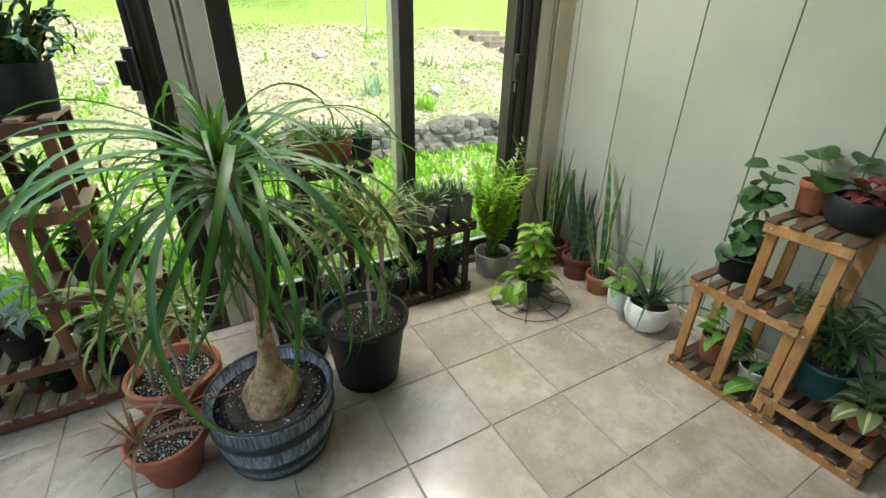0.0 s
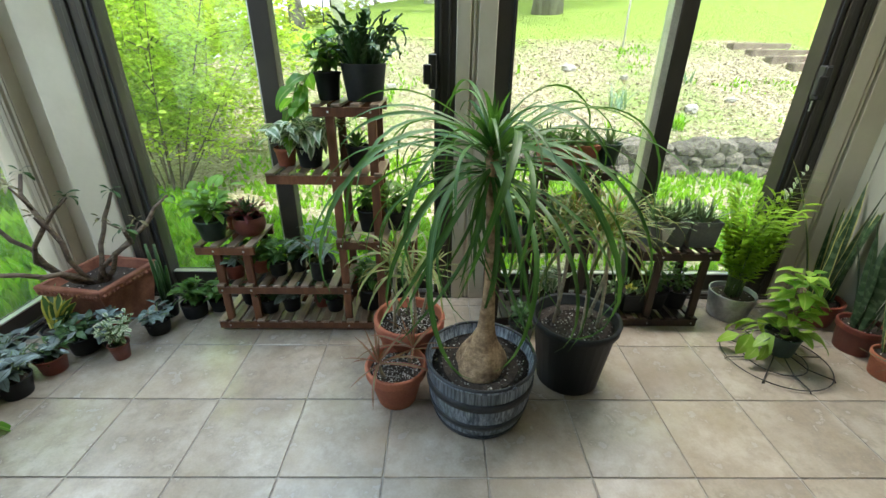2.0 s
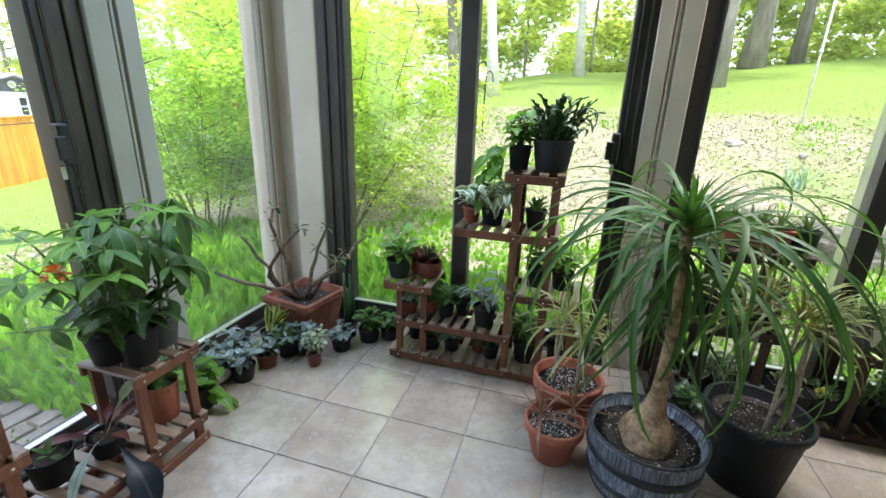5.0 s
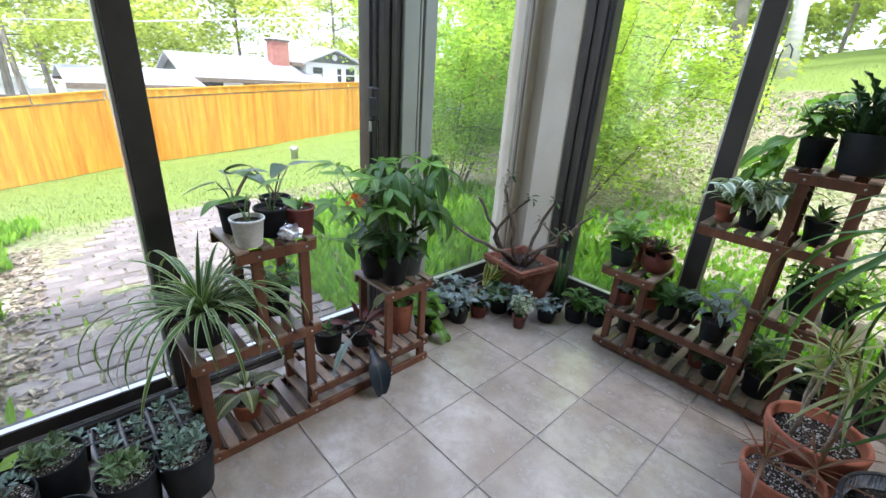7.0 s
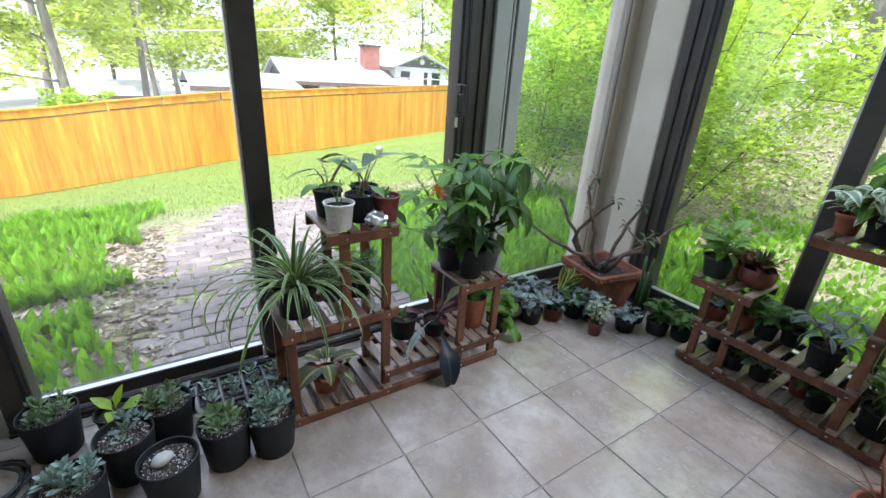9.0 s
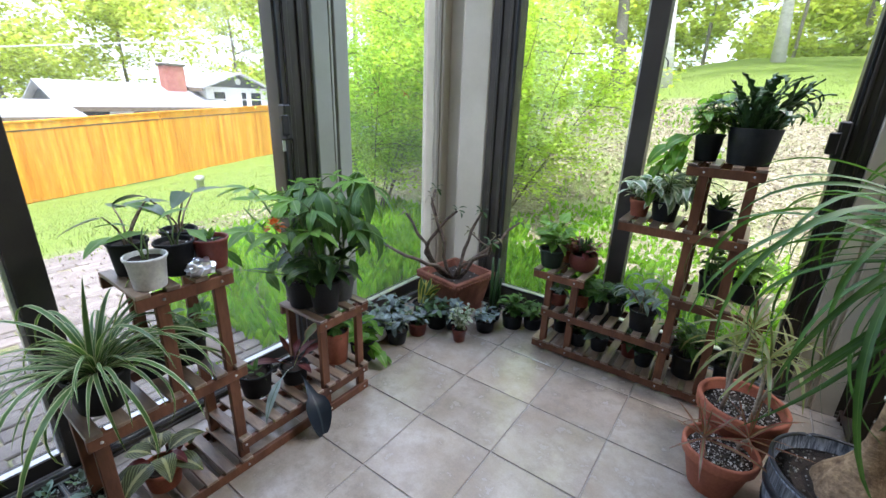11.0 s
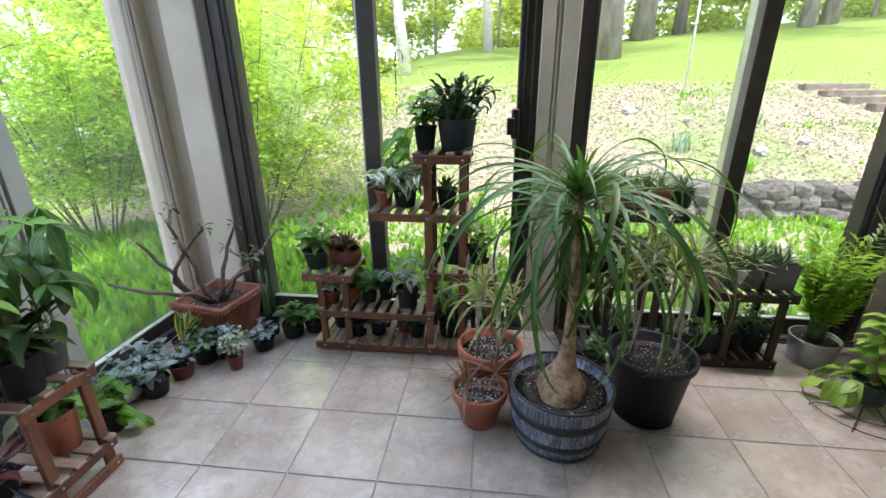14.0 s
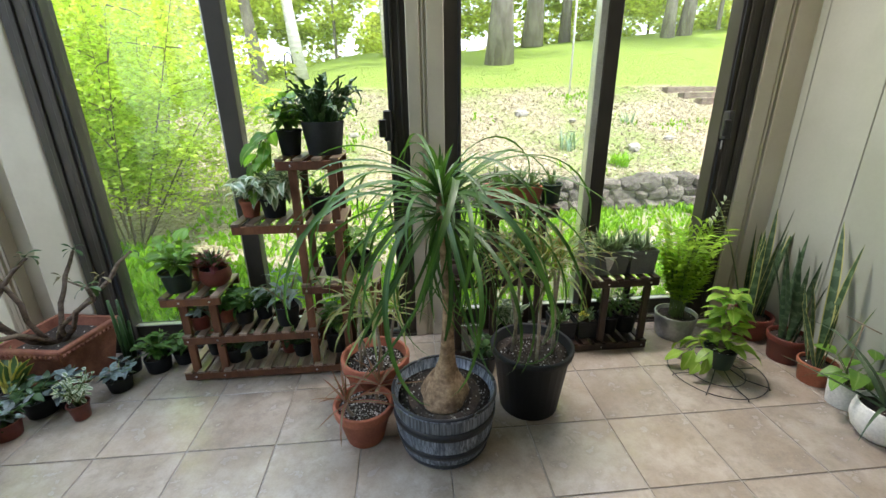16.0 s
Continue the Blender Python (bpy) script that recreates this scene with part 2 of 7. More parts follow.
TILE = tile_material()
GROUT = surface("tile_grout", (0.29, 0.265, 0.235), (0.38, 0.35, 0.315), 0.9, 5, 120, 0.4, vary=0)
WALL = surface("cream_wall_paint", (0.345, 0.355, 0.29), (0.40, 0.41, 0.345), 0.5, 2, 60, 0.06, vary=0, grain=0.02)
TRIM = surface("cream_trim_paint", (0.57, 0.52, 0.42), (0.65, 0.60, 0.50), 0.42, 3, 60, 0.06, vary=0.04, grain=0.02)
# tone of the unseen ceiling, chosen for its bounced light
CEIL = surface("unseen_ceiling_tone", (0.46, 0.41, 0.33), (0.55, 0.50, 0.41), 0.8, 2, 120, 0.15, vary=0)
BRONZE = surface("dark_bronze_frame", (0.038, 0.034, 0.029), (0.062, 0.055, 0.047), 0.38, 4, 150, 0.06, metal=0.2, vary=0.08, grain=0.05)
ALU = surface("worn_aluminium", (0.55, 0.56, 0.57), (0.70, 0.71, 0.72), 0.32, 5, 150, 0.15, metal=0.9, vary=0.05)
LATCH = surface("black_latch", (0.015, 0.015, 0.016), (0.03, 0.03, 0.03), 0.4, 8, 120, 0.1)
GLASS = glass_pane("window_glass")
GLASSWARE = glass_pane("clear_drinking_glass", 0.0)
# the south wall is out of view; this tan only sets its bounce
BACK_WALL = surface("unseen_wall_tone", (0.44, 0.41, 0.36), (0.50, 0.47, 0.42), 0.8, 2, 120, 0.1, vary=0, grain=0.02)
WOOD = surface("red_brown_stained_wood", (0.098, 0.037, 0.018), (0.178, 0.074, 0.036), 0.45, 1.6, 14, 0.35, stretch=(9, 9, 2.2), vary=0.2)
WOOD_PALE = surface("worn_pale_slat_wood", (0.125, 0.08, 0.05), (0.30, 0.215, 0.15), 0.3, 1.6, 14, 0.35, stretch=(9, 2.0, 9), vary=0.3, spec=0.6)
WOOD_OAK = surface("orange_oak_wood", (0.30, 0.145, 0.05), (0.44, 0.23, 0.09), 0.45, 1.6, 14, 0.3, stretch=(9, 9, 2.2), vary=0.15)
WOOD_DARK = surface("dark_espresso_wood", (0.02, 0.012, 0.009), (0.045, 0.025, 0.016), 0.42, 1.6, 14, 0.3, stretch=(9, 9, 2.2), vary=0.15)
WOOD_BROWN = surface("dark_brown_slat_wood", (0.06, 0.034, 0.02), (0.12, 0.07, 0.042), 0.5, 1.6, 14, 0.3, stretch=(9, 2.0, 9), vary=0.25)
SCREW = surface("zinc_screw", (0.5, 0.5, 0.5), (0.7, 0.7, 0.7), 0.3, 20, 100, 0, metal=1.0)
TERRA = surface("terracotta", (0.27, 0.080, 0.044), (0.35, 0.122, 0.07), 0.75, 9, 110, 0.3, vary=0.12)
TERRA_OLD = surface("weathered_terracotta", (0.17, 0.055, 0.032), (0.27, 0.11, 0.066), 0.8, 14, 110, 0.4, vary=0.1)
RUST = surface("red_brown_plastic", (0.13, 0.032, 0.022), (0.19, 0.05, 0.034), 0.42, 8, 120, 0.1, vary=0.15)
BLACKP = surface("black_nursery_plastic", (0.011, 0.013, 0.014), (0.021, 0.023, 0.024), 0.52, 8, 120, 0.12, vary=0.15, spec=0.25)
WHITEP = surface("white_glazed_ceramic", (0.66, 0.66, 0.63), (0.74, 0.74, 0.71), 0.28, 6, 90, 0.05, vary=0.06)
GREYP = surface("grey_plastic", (0.075, 0.085, 0.08), (0.12, 0.13, 0.125), 0.5, 7, 90, 0.1, vary=0.1)
GREENP = surface("dark_green_plastic", (0.018, 0.035, 0.026), (0.03, 0.055, 0.04), 0.42, 7, 90, 0.1, vary=0.1)
TEAL = surface("teal_glaze", (0.03, 0.11, 0.12), (0.06, 0.16, 0.17), 0.3, 7, 70, 0.08)
TIN = surface("galvanised_tin", (0.34, 0.35, 0.36), (0.47, 0.48, 0.49), 0.36, 9, 60, 0.15, metal=0.85)
BARREL = barrel_material()
HOOP = surface("black_hoop", (0.016, 0.019, 0.024), (0.03, 0.034, 0.04), 0.42, 8, 90, 0.1)
SOIL = soil_material("potting_soil", 0.10)
SOIL_P = soil_material("potting_soil_with_perlite", 0.30)
PERLITE = surface("perlite_grit", (0.56, 0.54, 0.50), (0.72, 0.70, 0.66), 0.9, 30, 200, 0.2, island=0.25, vary=0)
GRIT = surface("soil_grit", (0.12, 0.112, 0.095), (0.35, 0.34, 0.305), 0.9, 30, 200, 0.2, island=0.5, vary=0)
PEBBLE = surface("pale_pebble", (0.34, 0.36, 0.31), (0.46, 0.47, 0.42), 0.55, 20, 120, 0.1, vary=0)
CANE = surface("pale_grey_cane", (0.27, 0.23, 0.17), (0.42, 0.37, 0.29), 0.85, 3, 12, 0.6, stretch=(6, 6, 22), vary=0.1)
TRUNK = surface("ponytail_bark", (0.17, 0.105, 0.058), (0.42, 0.29, 0.175), 0.88, 2.2, 8, 0.9, stretch=(10, 10, 13), vary=0, depth=0.006, grain=0.3)
STEM = surface("grey_brown_stem", (0.16, 0.12, 0.08), (0.30, 0.24, 0.165), 0.8, 3, 12, 0.6, stretch=(6, 6, 22), vary=0.15)
L_DRY = leafy("olive_brown_leaf", (0.10, 0.09, 0.045), (0.15, 0.13, 0.06), mid=(0.2, 0.16, 0.09), trans=0.25)
THORNW = surface("dark_thorny_wood", (0.065, 0.045, 0.032), (0.17, 0.125, 0.09), 0.8, 3, 12, 0.6, stretch=(6, 6, 22), vary=0.15)
GSTEM = surface("green_stem", (0.10, 0.17, 0.05), (0.17, 0.24, 0.08), 0.55, 20, 90, 0.2, vary=0.15)
L_PONY = leafy("ponytail_leaf", (0.036, 0.105, 0.022), (0.066, 0.155, 0.034), mid=(0.08, 0.17, 0.045), trans=0.28, rough=0.5, gloss=0.3)
L_SPIDER = leafy("spider_plant_leaf", (0.07, 0.15, 0.04), (0.10, 0.20, 0.05), edge=(0.50, 0.55, 0.32), edgew=0.15, trans=0.3)
L_DRAC = leafy("dracaena_leaf", (0.07, 0.12, 0.04), (0.12, 0.17, 0.06), mid=(0.30, 0.30, 0.14), edge=(0.22, 0.08, 0.06), midw=0.12, edgew=0.12, trans=0.3)
L_DRACR = leafy("reddish_dracaena_leaf", (0.10, 0.075, 0.04), (0.16, 0.115, 0.06), mid=(0.20, 0.17, 0.08), edge=(0.26, 0.06, 0.05), midw=0.1, edgew=0.2, trans=0.3)
L_DRACG = leafy("green_dracaena_leaf", (0.055, 0.13, 0.025), (0.095, 0.18, 0.04), mid=(0.18, 0.25, 0.07), edge=(0.30, 0.13, 0.06), midw=0.1, edgew=0.11, trans=0.32)
L_DRACY = leafy("yellow_dracaena_leaf", (0.14, 0.21, 0.06), (0.22, 0.27, 0.09), edge=(0.30, 0.22, 0.11), edgew=0.14, trans=0.32)
L_SNAKE = leafy("snake_plant_leaf", (0.035, 0.075, 0.032), (0.06, 0.11, 0.045), edge=(0.48, 0.46, 0.16), edgew=0.11, bands=((0.10, 0.16, 0.08), 55.0, 8.0, 0.0), trans=0.08, rough=0.4)
L_SNAKED = leafy("dark_snake_plant_leaf", (0.03, 0.06, 0.03), (0.05, 0.09, 0.04), bands=((0.085, 0.13, 0.07), 55.0, 8.0, 0.0), trans=0.06, rough=0.4)
L_GREEN = leafy("mid_green_leaf", (0.05, 0.13, 0.028), (0.085, 0.19, 0.04), mid=(0.13, 0.24, 0.07), trans=0.32)
L_BRIGHT = leafy("bright_green_leaf", (0.10, 0.24, 0.03), (0.16, 0.32, 0.05), mid=(0.22, 0.36, 0.10), trans=0.38)
L_LIME = leafy("lime_green_leaf", (0.17, 0.33, 0.035), (0.27, 0.42, 0.06), mid=(0.32, 0.45, 0.11), trans=0.38)
L_DARK = leafy("dark_green_leaf", (0.026, 0.068, 0.022), (0.046, 0.10, 0.03), mid=(0.06, 0.11, 0.04), trans=0.18, rough=0.34)
L_GREY = leafy("silvery_grey_leaf", (0.17, 0.235, 0.215), (0.29, 0.36, 0.34), mid=(0.10, 0.15, 0.10), trans=0.2, rough=0.5)
L_GREYD = leafy("dark_silvery_leaf", (0.055, 0.085, 0.075), (0.20, 0.26, 0.26), mid=(0.05, 0.08, 0.06), trans=0.12, rough=0.36, vary=0.5, gloss=0.55)
L_VARI = leafy("cream_variegated_leaf", (0.16, 0.25, 0.13), (0.23, 0.32, 0.19), edge=(0.60, 0.64, 0.52), edgew=0.24, trans=0.3)
L_POTHOS = leafy("golden_pothos_leaf", (0.10, 0.27, 0.03), (0.18, 0.36, 0.05), mid=(0.26, 0.40, 0.10), midw=0.09, trans=0.55)
L_PRAYER = leafy("prayer_plant_leaf", (0.06, 0.075, 0.035), (0.10, 0.115, 0.05), bands=((0.20, 0.25, 0.11), 40.0, 1.5, 1.3), mid=(0.40, 0.42, 0.2), midw=0.1, trans=0.25)
L_RED = leafy("burgundy_leaf", (0.09, 0.018, 0.02), (0.15, 0.03, 0.03), mid=(0.22, 0.08, 0.06), trans=0.25)
L_NAVY = leafy("blue_black_leaf", (0.008, 0.013, 0.019), (0.015, 0.023, 0.031), mid=(0.03, 0.042, 0.048), trans=0.03, rough=0.36, gloss=0.25)
L_PALM = leafy("parlour_palm_leaf", (0.23, 0.42, 0.025), (0.33, 0.52, 0.045), mid=(0.34, 0.48, 0.10), trans=0.45)
L_SUCC = leafy("succulent_leaf", (0.11, 0.19, 0.085), (0.18, 0.27, 0.12), edge=(0.16, 0.20, 0.10), edgew=0.1, trans=0.08, rough=0.4)
L_ALOE = leafy("dark_aloe_leaf", (0.045, 0.085, 0.045), (0.08, 0.125, 0.06), trans=0.06, rough=0.45)
L_SUCCB = leafy("blue_succulent_leaf", (0.20, 0.30, 0.245), (0.31, 0.42, 0.35), trans=0.08, rough=0.5)
PETAL = leafy("orange_petal", (0.55, 0.12, 0.03), (0.65, 0.20, 0.05), trans=0.3)
YELLOW = leafy("yellow_leaf", (0.55, 0.50, 0.08), (0.62, 0.56, 0.14), mid=(0.3, 0.36, 0.08), midw=0.16, trans=0.3)
GROUND = ground_material()
STONE = surface("fieldstone", (0.075, 0.065, 0.05), (0.20, 0.18, 0.145), 0.9, 7, 40, 0.9, vary=0.4, depth=0.01)
PALE_STONE = surface("pale_limestone", (0.30, 0.28, 0.24), (0.46, 0.44, 0.39), 0.9, 7, 40, 0.7, vary=0.1, depth=0.008)
PAVER = surface("worn_paver_brick", (0.23, 0.19, 0.17), (0.33, 0.285, 0.255), 0.9, 9, 60, 0.6, vary=0.2, depth=0.006)
FENCE = surface("orange_stained_cedar", (0.72, 0.255, 0.018), (0.86, 0.43, 0.045), 0.65, 0.7, 6, 0.3, stretch=(9, 9, 0.6), vary=0.12, grain=0.22)
LITTER = surface("dry_leaf_litter", (0.26, 0.19, 0.12), (0.50, 0.43, 0.33), 0.85, 4, 50, 0.3, vary=0, island=0.6)
LILY = leafy("lily_bed_leaf", (0.14, 0.36, 0.012), (0.25, 0.47, 0.025), mid=(0.28, 0.46, 0.07), trans=0.42, vary=0, island=0.3, rough=0.6, gloss=0.15)
GRASS = leafy("lawn_blade", (0.22, 0.29, 0.09), (0.34, 0.39, 0.17), trans=0.35, rough=0.65, gloss=0.12, vary=0, island=0.35)
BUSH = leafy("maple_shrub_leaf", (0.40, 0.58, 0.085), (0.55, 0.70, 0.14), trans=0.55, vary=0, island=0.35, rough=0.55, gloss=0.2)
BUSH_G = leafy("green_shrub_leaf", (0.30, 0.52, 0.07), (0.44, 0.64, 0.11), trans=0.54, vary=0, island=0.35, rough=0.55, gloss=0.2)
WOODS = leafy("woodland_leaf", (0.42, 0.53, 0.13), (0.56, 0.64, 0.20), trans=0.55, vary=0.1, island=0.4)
BARK = surface("grey_bark", (0.19, 0.165, 0.14), (0.33, 0.30, 0.26), 0.95, 2.2, 12, 0.9, stretch=(3, 3, 0.8), vary=0.2, depth=0.02)
BIRCH = surface("pale_birch_bark", (0.50, 0.48, 0.44), (0.64, 0.62, 0.58), 0.85, 3, 12, 0.4, stretch=(1, 1, 5), vary=0.08, depth=0.006)
TWIG = surface("shrub_twig", (0.13, 0.10, 0.07), (0.22, 0.18, 0.13), 0.9, 8, 40, 0.3)
ROOF = surface("pale_shingle_roof", (0.40, 0.41, 0.42), (0.50, 0.50, 0.51), 0.8, 1.2, 9, 0.3, vary=0)
SIDING = surface("white_siding", (0.68, 0.68, 0.66), (0.74, 0.74, 0.72), 0.7, 1.0, 8, 0.2, vary=0.05)
GABLE = surface("slate_grey_siding", (0.09, 0.095, 0.10), (0.13, 0.135, 0.14), 0.7, 1.0, 8, 0.2, vary=0)
BRICKW = surface("red_chimney_brick", (0.33, 0.13, 0.10), (0.42, 0.19, 0.15), 0.9, 3, 18, 0.4, vary=0.12)
DARKWIN = surface("dark_window_pane", (0.03, 0.035, 0.04), (0.05, 0.055, 0.06), 0.15, 3, 20, 0, vary=0)
WIRE = surface("grey_cable", (0.5, 0.5, 0.5), (0.6, 0.6, 0.6), 0.6, 4, 20, 0, vary=0)
POLE = surface("pale_metal_pole", (0.45, 0.45, 0.44), (0.58, 0.58, 0.57), 0.5, 6, 40, 0.1, metal=0.4)
FOIL = surface("crumpled_foil", (0.6, 0.6, 0.62), (0.8, 0.8, 0.82), 0.25, 40, 120, 0.9, metal=1.0)

# ---- builders ----
rng = random.Random(11)
nrg = np.random.default_rng(5)


def from_lists(name, verts, faces, material, uvs=None, smooth=True):
    """A mesh of vertices and faces; uvs: one pair for each vertex."""
    me = bpy.data.meshes.new(name)
    me.from_pydata([tuple(v) for v in verts], [], faces)
    if uvs is not None:
        layer = me.uv_layers.new(name="UVMap")
        idx = np.empty(len(me.loops), dtype=np.int32)
        me.loops.foreach_get("vertex_index", idx)
        layer.data.foreach_set("uv", np.asarray(uvs, dtype=np.float32)[idx].ravel())
    if smooth:
        me.polygons.foreach_set("use_smooth", [True] * len(me.polygons))
    me.materials.append(material)
    me.update()
    return me


def from_bm(name, bm, material, smooth=False):
    me = bpy.data.meshes.new(name)
    bmesh.ops.recalc_face_normals(bm, faces=bm.faces)
    bm.to_mesh(me)
    bm.free()
    if smooth:
        me.polygons.foreach_set("use_smooth", [True] * len(me.polygons))
    me.materials.append(material)
    return me


def thing(name, place, label, category, group="", kind="", rz=0.0):
    """An Empty at the base of a thing, which carries its parts."""
    ob = new(name)
    ob.empty_display_size = 0.05
    ob.matrix_basis = pose(*place, 0, 0, rz)
    return tagged(ob, label, category, group, kind)


def part(name, data, parent, label="", m=None, kind=""):
    """One mesh as a part under a thing or a part."""
    ob = new(name, data)
    ob.parent = parent
    if m is not None:
        ob.matrix_basis = m
    if label:
        ob["label"] = label
    if kind:
        ob["kind"] = kind
    return ob


def box(bm, x0, x1, y0, y1, z0, z1, bevel=0.0, segs=1):
    g = bmesh.ops.create_cube(bm, size=1.0, matrix=Matrix.LocRotScale(((x0 + x1) / 2, (y0 + y1) / 2, (z0 + z1) / 2), None, (x1 - x0, y1 - y0, z1 - z0)))
    if bevel:
        edges = list({e for v in g["verts"] for e in v.link_edges})
        bmesh.ops.bevel(bm, geom=edges, offset=bevel, segments=segs, affect="EDGES", profile=0.5)
    return bm


def boxm(name, material, x0, x1, y0, y1, z0, z1, bevel=0.003, segs=1):
    return from_bm(name, box(bmesh.new(), x0, x1, y0, y1, z0, z1, bevel, segs), material)


def lathe(name, profile, material, n=28, wobble=0.0, seed=0):
    """A turned form from a line of (radius, height); wobble: unevenness as a share of the radius."""
    r0 = random.Random(seed)
    ph = [r0.uniform(0, 6.3) for _ in range(3)]
    verts, faces = [], []
    for r, z in profile:
        for k in range(n):
            a = 2 * math.pi * k / n
            rr = r * (1 + wobble * (math.sin(2 * a + ph[0]) + 0.6 * math.sin(3 * a + ph[1] + 9 * z) + 0.4 * math.sin(5 * a + ph[2] + 20 * z)))
            verts.append((rr * math.cos(a), rr * math.sin(a), z))
    m = len(profile)
    for i in range(m - 1):
        for k in range(n):
            a, b = i * n + k, i * n + (k + 1) % n
            faces.append((a, b, b + n, a + n))
    for i, flip in ((0, True), (m - 1, False)):
        if profile[i][0] > 1e-4:
            c = len(verts)
            verts.append((0, 0, profile[i][1]))
            for k in range(n):
                a, b = i * n + k, i * n + (k + 1) % n
                faces.append((b, a, c) if flip else (a, b, c))
    return from_lists(name, verts, faces, material)


def tube(name, pts, radii, material, n=7):
    """A round limb along points."""
    pts = [Vector(p) for p in pts]
    verts, faces = [], []
    for i, p in enumerate(pts):
        d = (pts[min(i + 1, len(pts) - 1)] - pts[max(i - 1, 0)]).normalized()
        u = d.orthogonal().normalized() if abs(d.z) < 0.99 else Vector((1, 0, 0))
        u = (Vector((1, 0, 0)) - d * d.x).normalized() if abs(d.x) < 0.9 else (Vector((0, 1, 0)) - d * d.y).normalized()
        v = d.cross(u)
        r = radii[i] if isinstance(radii, (list, tuple)) else radii
        for k in range(n):
            a = 2 * math.pi * k / n
            verts.append(p + (u * math.cos(a) + v * math.sin(a)) * r)
    for i in range(len(pts) - 1):
        for k in range(n):
            a, b = i * n + k, i * n + (k + 1) % n
            faces.append((a, b, b + n, a + n))
    faces.append(tuple(range(n - 1, -1, -1)))
    faces.append(tuple(range((len(pts) - 1) * n, len(pts) * n)))
    return from_lists(name, verts, faces, material)


def join_lists(lists):
    """Several (verts, faces) as one."""
    V, F = [], []
    for v, f in lists:
        o = len(V)
        V += v
        F += [tuple(i + o for i in q) for q in f]
    return V, F


PROFILES = {
    "strap": lambda s: min(1.0, 0.55 + 2.2 * s) * max(0.03, 1 - s ** 3) ** 0.9,
    "sword": lambda s: min(1.0, 0.62 + 1.2 * s) * max(0.03, 1 - s ** 5),
    "spike": lambda s: max(0.03, 1 - s) ** 0.75,
    "lance": lambda s: max(0.04, math.sin(math.pi * min(1, 0.04 + 0.96 * s) ** 0.8)) ** 0.9,
    "ovate": lambda s: max(0.04, math.sin(math.pi * min(0.999, 0.03 + 0.97 * s) ** 0.62)) ** 0.8,
    "heart": lambda s: max(0.03, (1 - s) ** 0.62 * min(1.0, 0.55 + 4 * s) * 1.05),
    "round": lambda s: max(0.05, math.sqrt(max(0.0, 1 - (2 * s - 1) ** 2))),
    "paddle": lambda s: max(0.05, math.sin(math.pi * min(0.999, 0.05 + 0.95 * s) ** 1.4)) ** 0.7,
}


def blade(name, length, width, prof, droop, material, fold=0.2, segs=8, twist=0.0, curl=1.3, stalk=0.0):
    """A leaf that starts at the origin along +y and bends down by droop degrees; fold: how far the margins rise; stalk: a bare length before it."""
    f = PROFILES[prof]
    verts, faces, uvs = [], [], []
    y = z = 0.0
    pts = []
    steps = segs + (2 if stalk else 0)
    total = length + stalk
    for i in range(steps + 1):
        if stalk:
            d = stalk * i / 2 if i <= 2 else stalk + length * (i - 2) / segs
        else:
            d = length * i / segs
        pts.append(d)
    last = 0.0
    for i, d in enumerate(pts):
        s = d / total
        a = -radians(droop) * s ** curl
        y += (d - last) * math.cos(a)
        z += (d - last) * math.sin(a)
        last = d
        inner = (d - stalk) / length
        w = width * f(min(1.0, max(0.0, inner))) if inner >= 0 and not (stalk and i < 2) else min(width * 0.08, 0.0035)
        tw = radians(twist) * s
        up = Vector((0, -math.sin(a), math.cos(a)))
        side = Vector((math.cos(tw), 0, 0)) + up * math.sin(tw)
        c = Vector((0, y, z))
        lift = up * (w * 0.5 * fold)
        for k, u in ((-1, 0.0), (0, 0.5), (1, 1.0)):
            verts.append(c + side * (k * w / 2) + (lift if k else Vector()))
            uvs.append((u, max(0.0, inner)))
    for i in range(len(pts) - 1):
        for k in range(2):
            a = i * 3 + k
            faces.append((a, a + 1, a + 4, a + 3))
    return from_lists(name, verts, faces, material, uvs)


_tufts = {}


def put(parent, mesh, base, az, pitch, roll=0.0, s=1.0, name="leaf"):
    """A leaf at base; az: the way it points, in degrees from +y to the left; pitch: how steeply it rises. Leaves of things that grow
    in dense small tufts are gathered into one mesh."""
    m = Matrix.Translation(base) @ Euler((0, 0, radians(az))).to_matrix().to_4x4() @ Euler((radians(pitch), 0, 0)).to_matrix().to_4x4() @ Euler((0, radians(roll), 0)).to_matrix().to_4x4() @ Matrix.Scale(s, 4)
    if parent in _tufts:
        _tufts[parent].append((mesh, m))
        return None
    ob = new(name, mesh)
    ob.parent = parent
    ob.matrix_basis = m
    return ob


def gather(parent):
    """From here on the leaves of this thing are too small to tell apart, and go into one mesh."""
    _tufts[parent] = []


def plant_tufts():
    for parent, items in _tufts.items():
        groups = {}
        for me, m in items:
            groups.setdefault(me.materials[0].name, []).append((me, m))
        for some in groups.values():
            V, F, U = [], [], []
            for me, m in some:
                o = len(V)
                V += [m @ v.co for v in me.vertices]
                uv = {}
                for lp, d in zip(me.loops, me.uv_layers[0].data):
                    uv[lp.vertex_index] = tuple(d.uv)
                U += [uv[i] for i in range(len(me.vertices))]
                F += [tuple(i + o for i in p.vertices) for p in me.polygons]
            part("foliage", from_lists("foliage", V, F, some[0][0].materials[0], U), parent, kind="stuff")


_pot_cache = {}


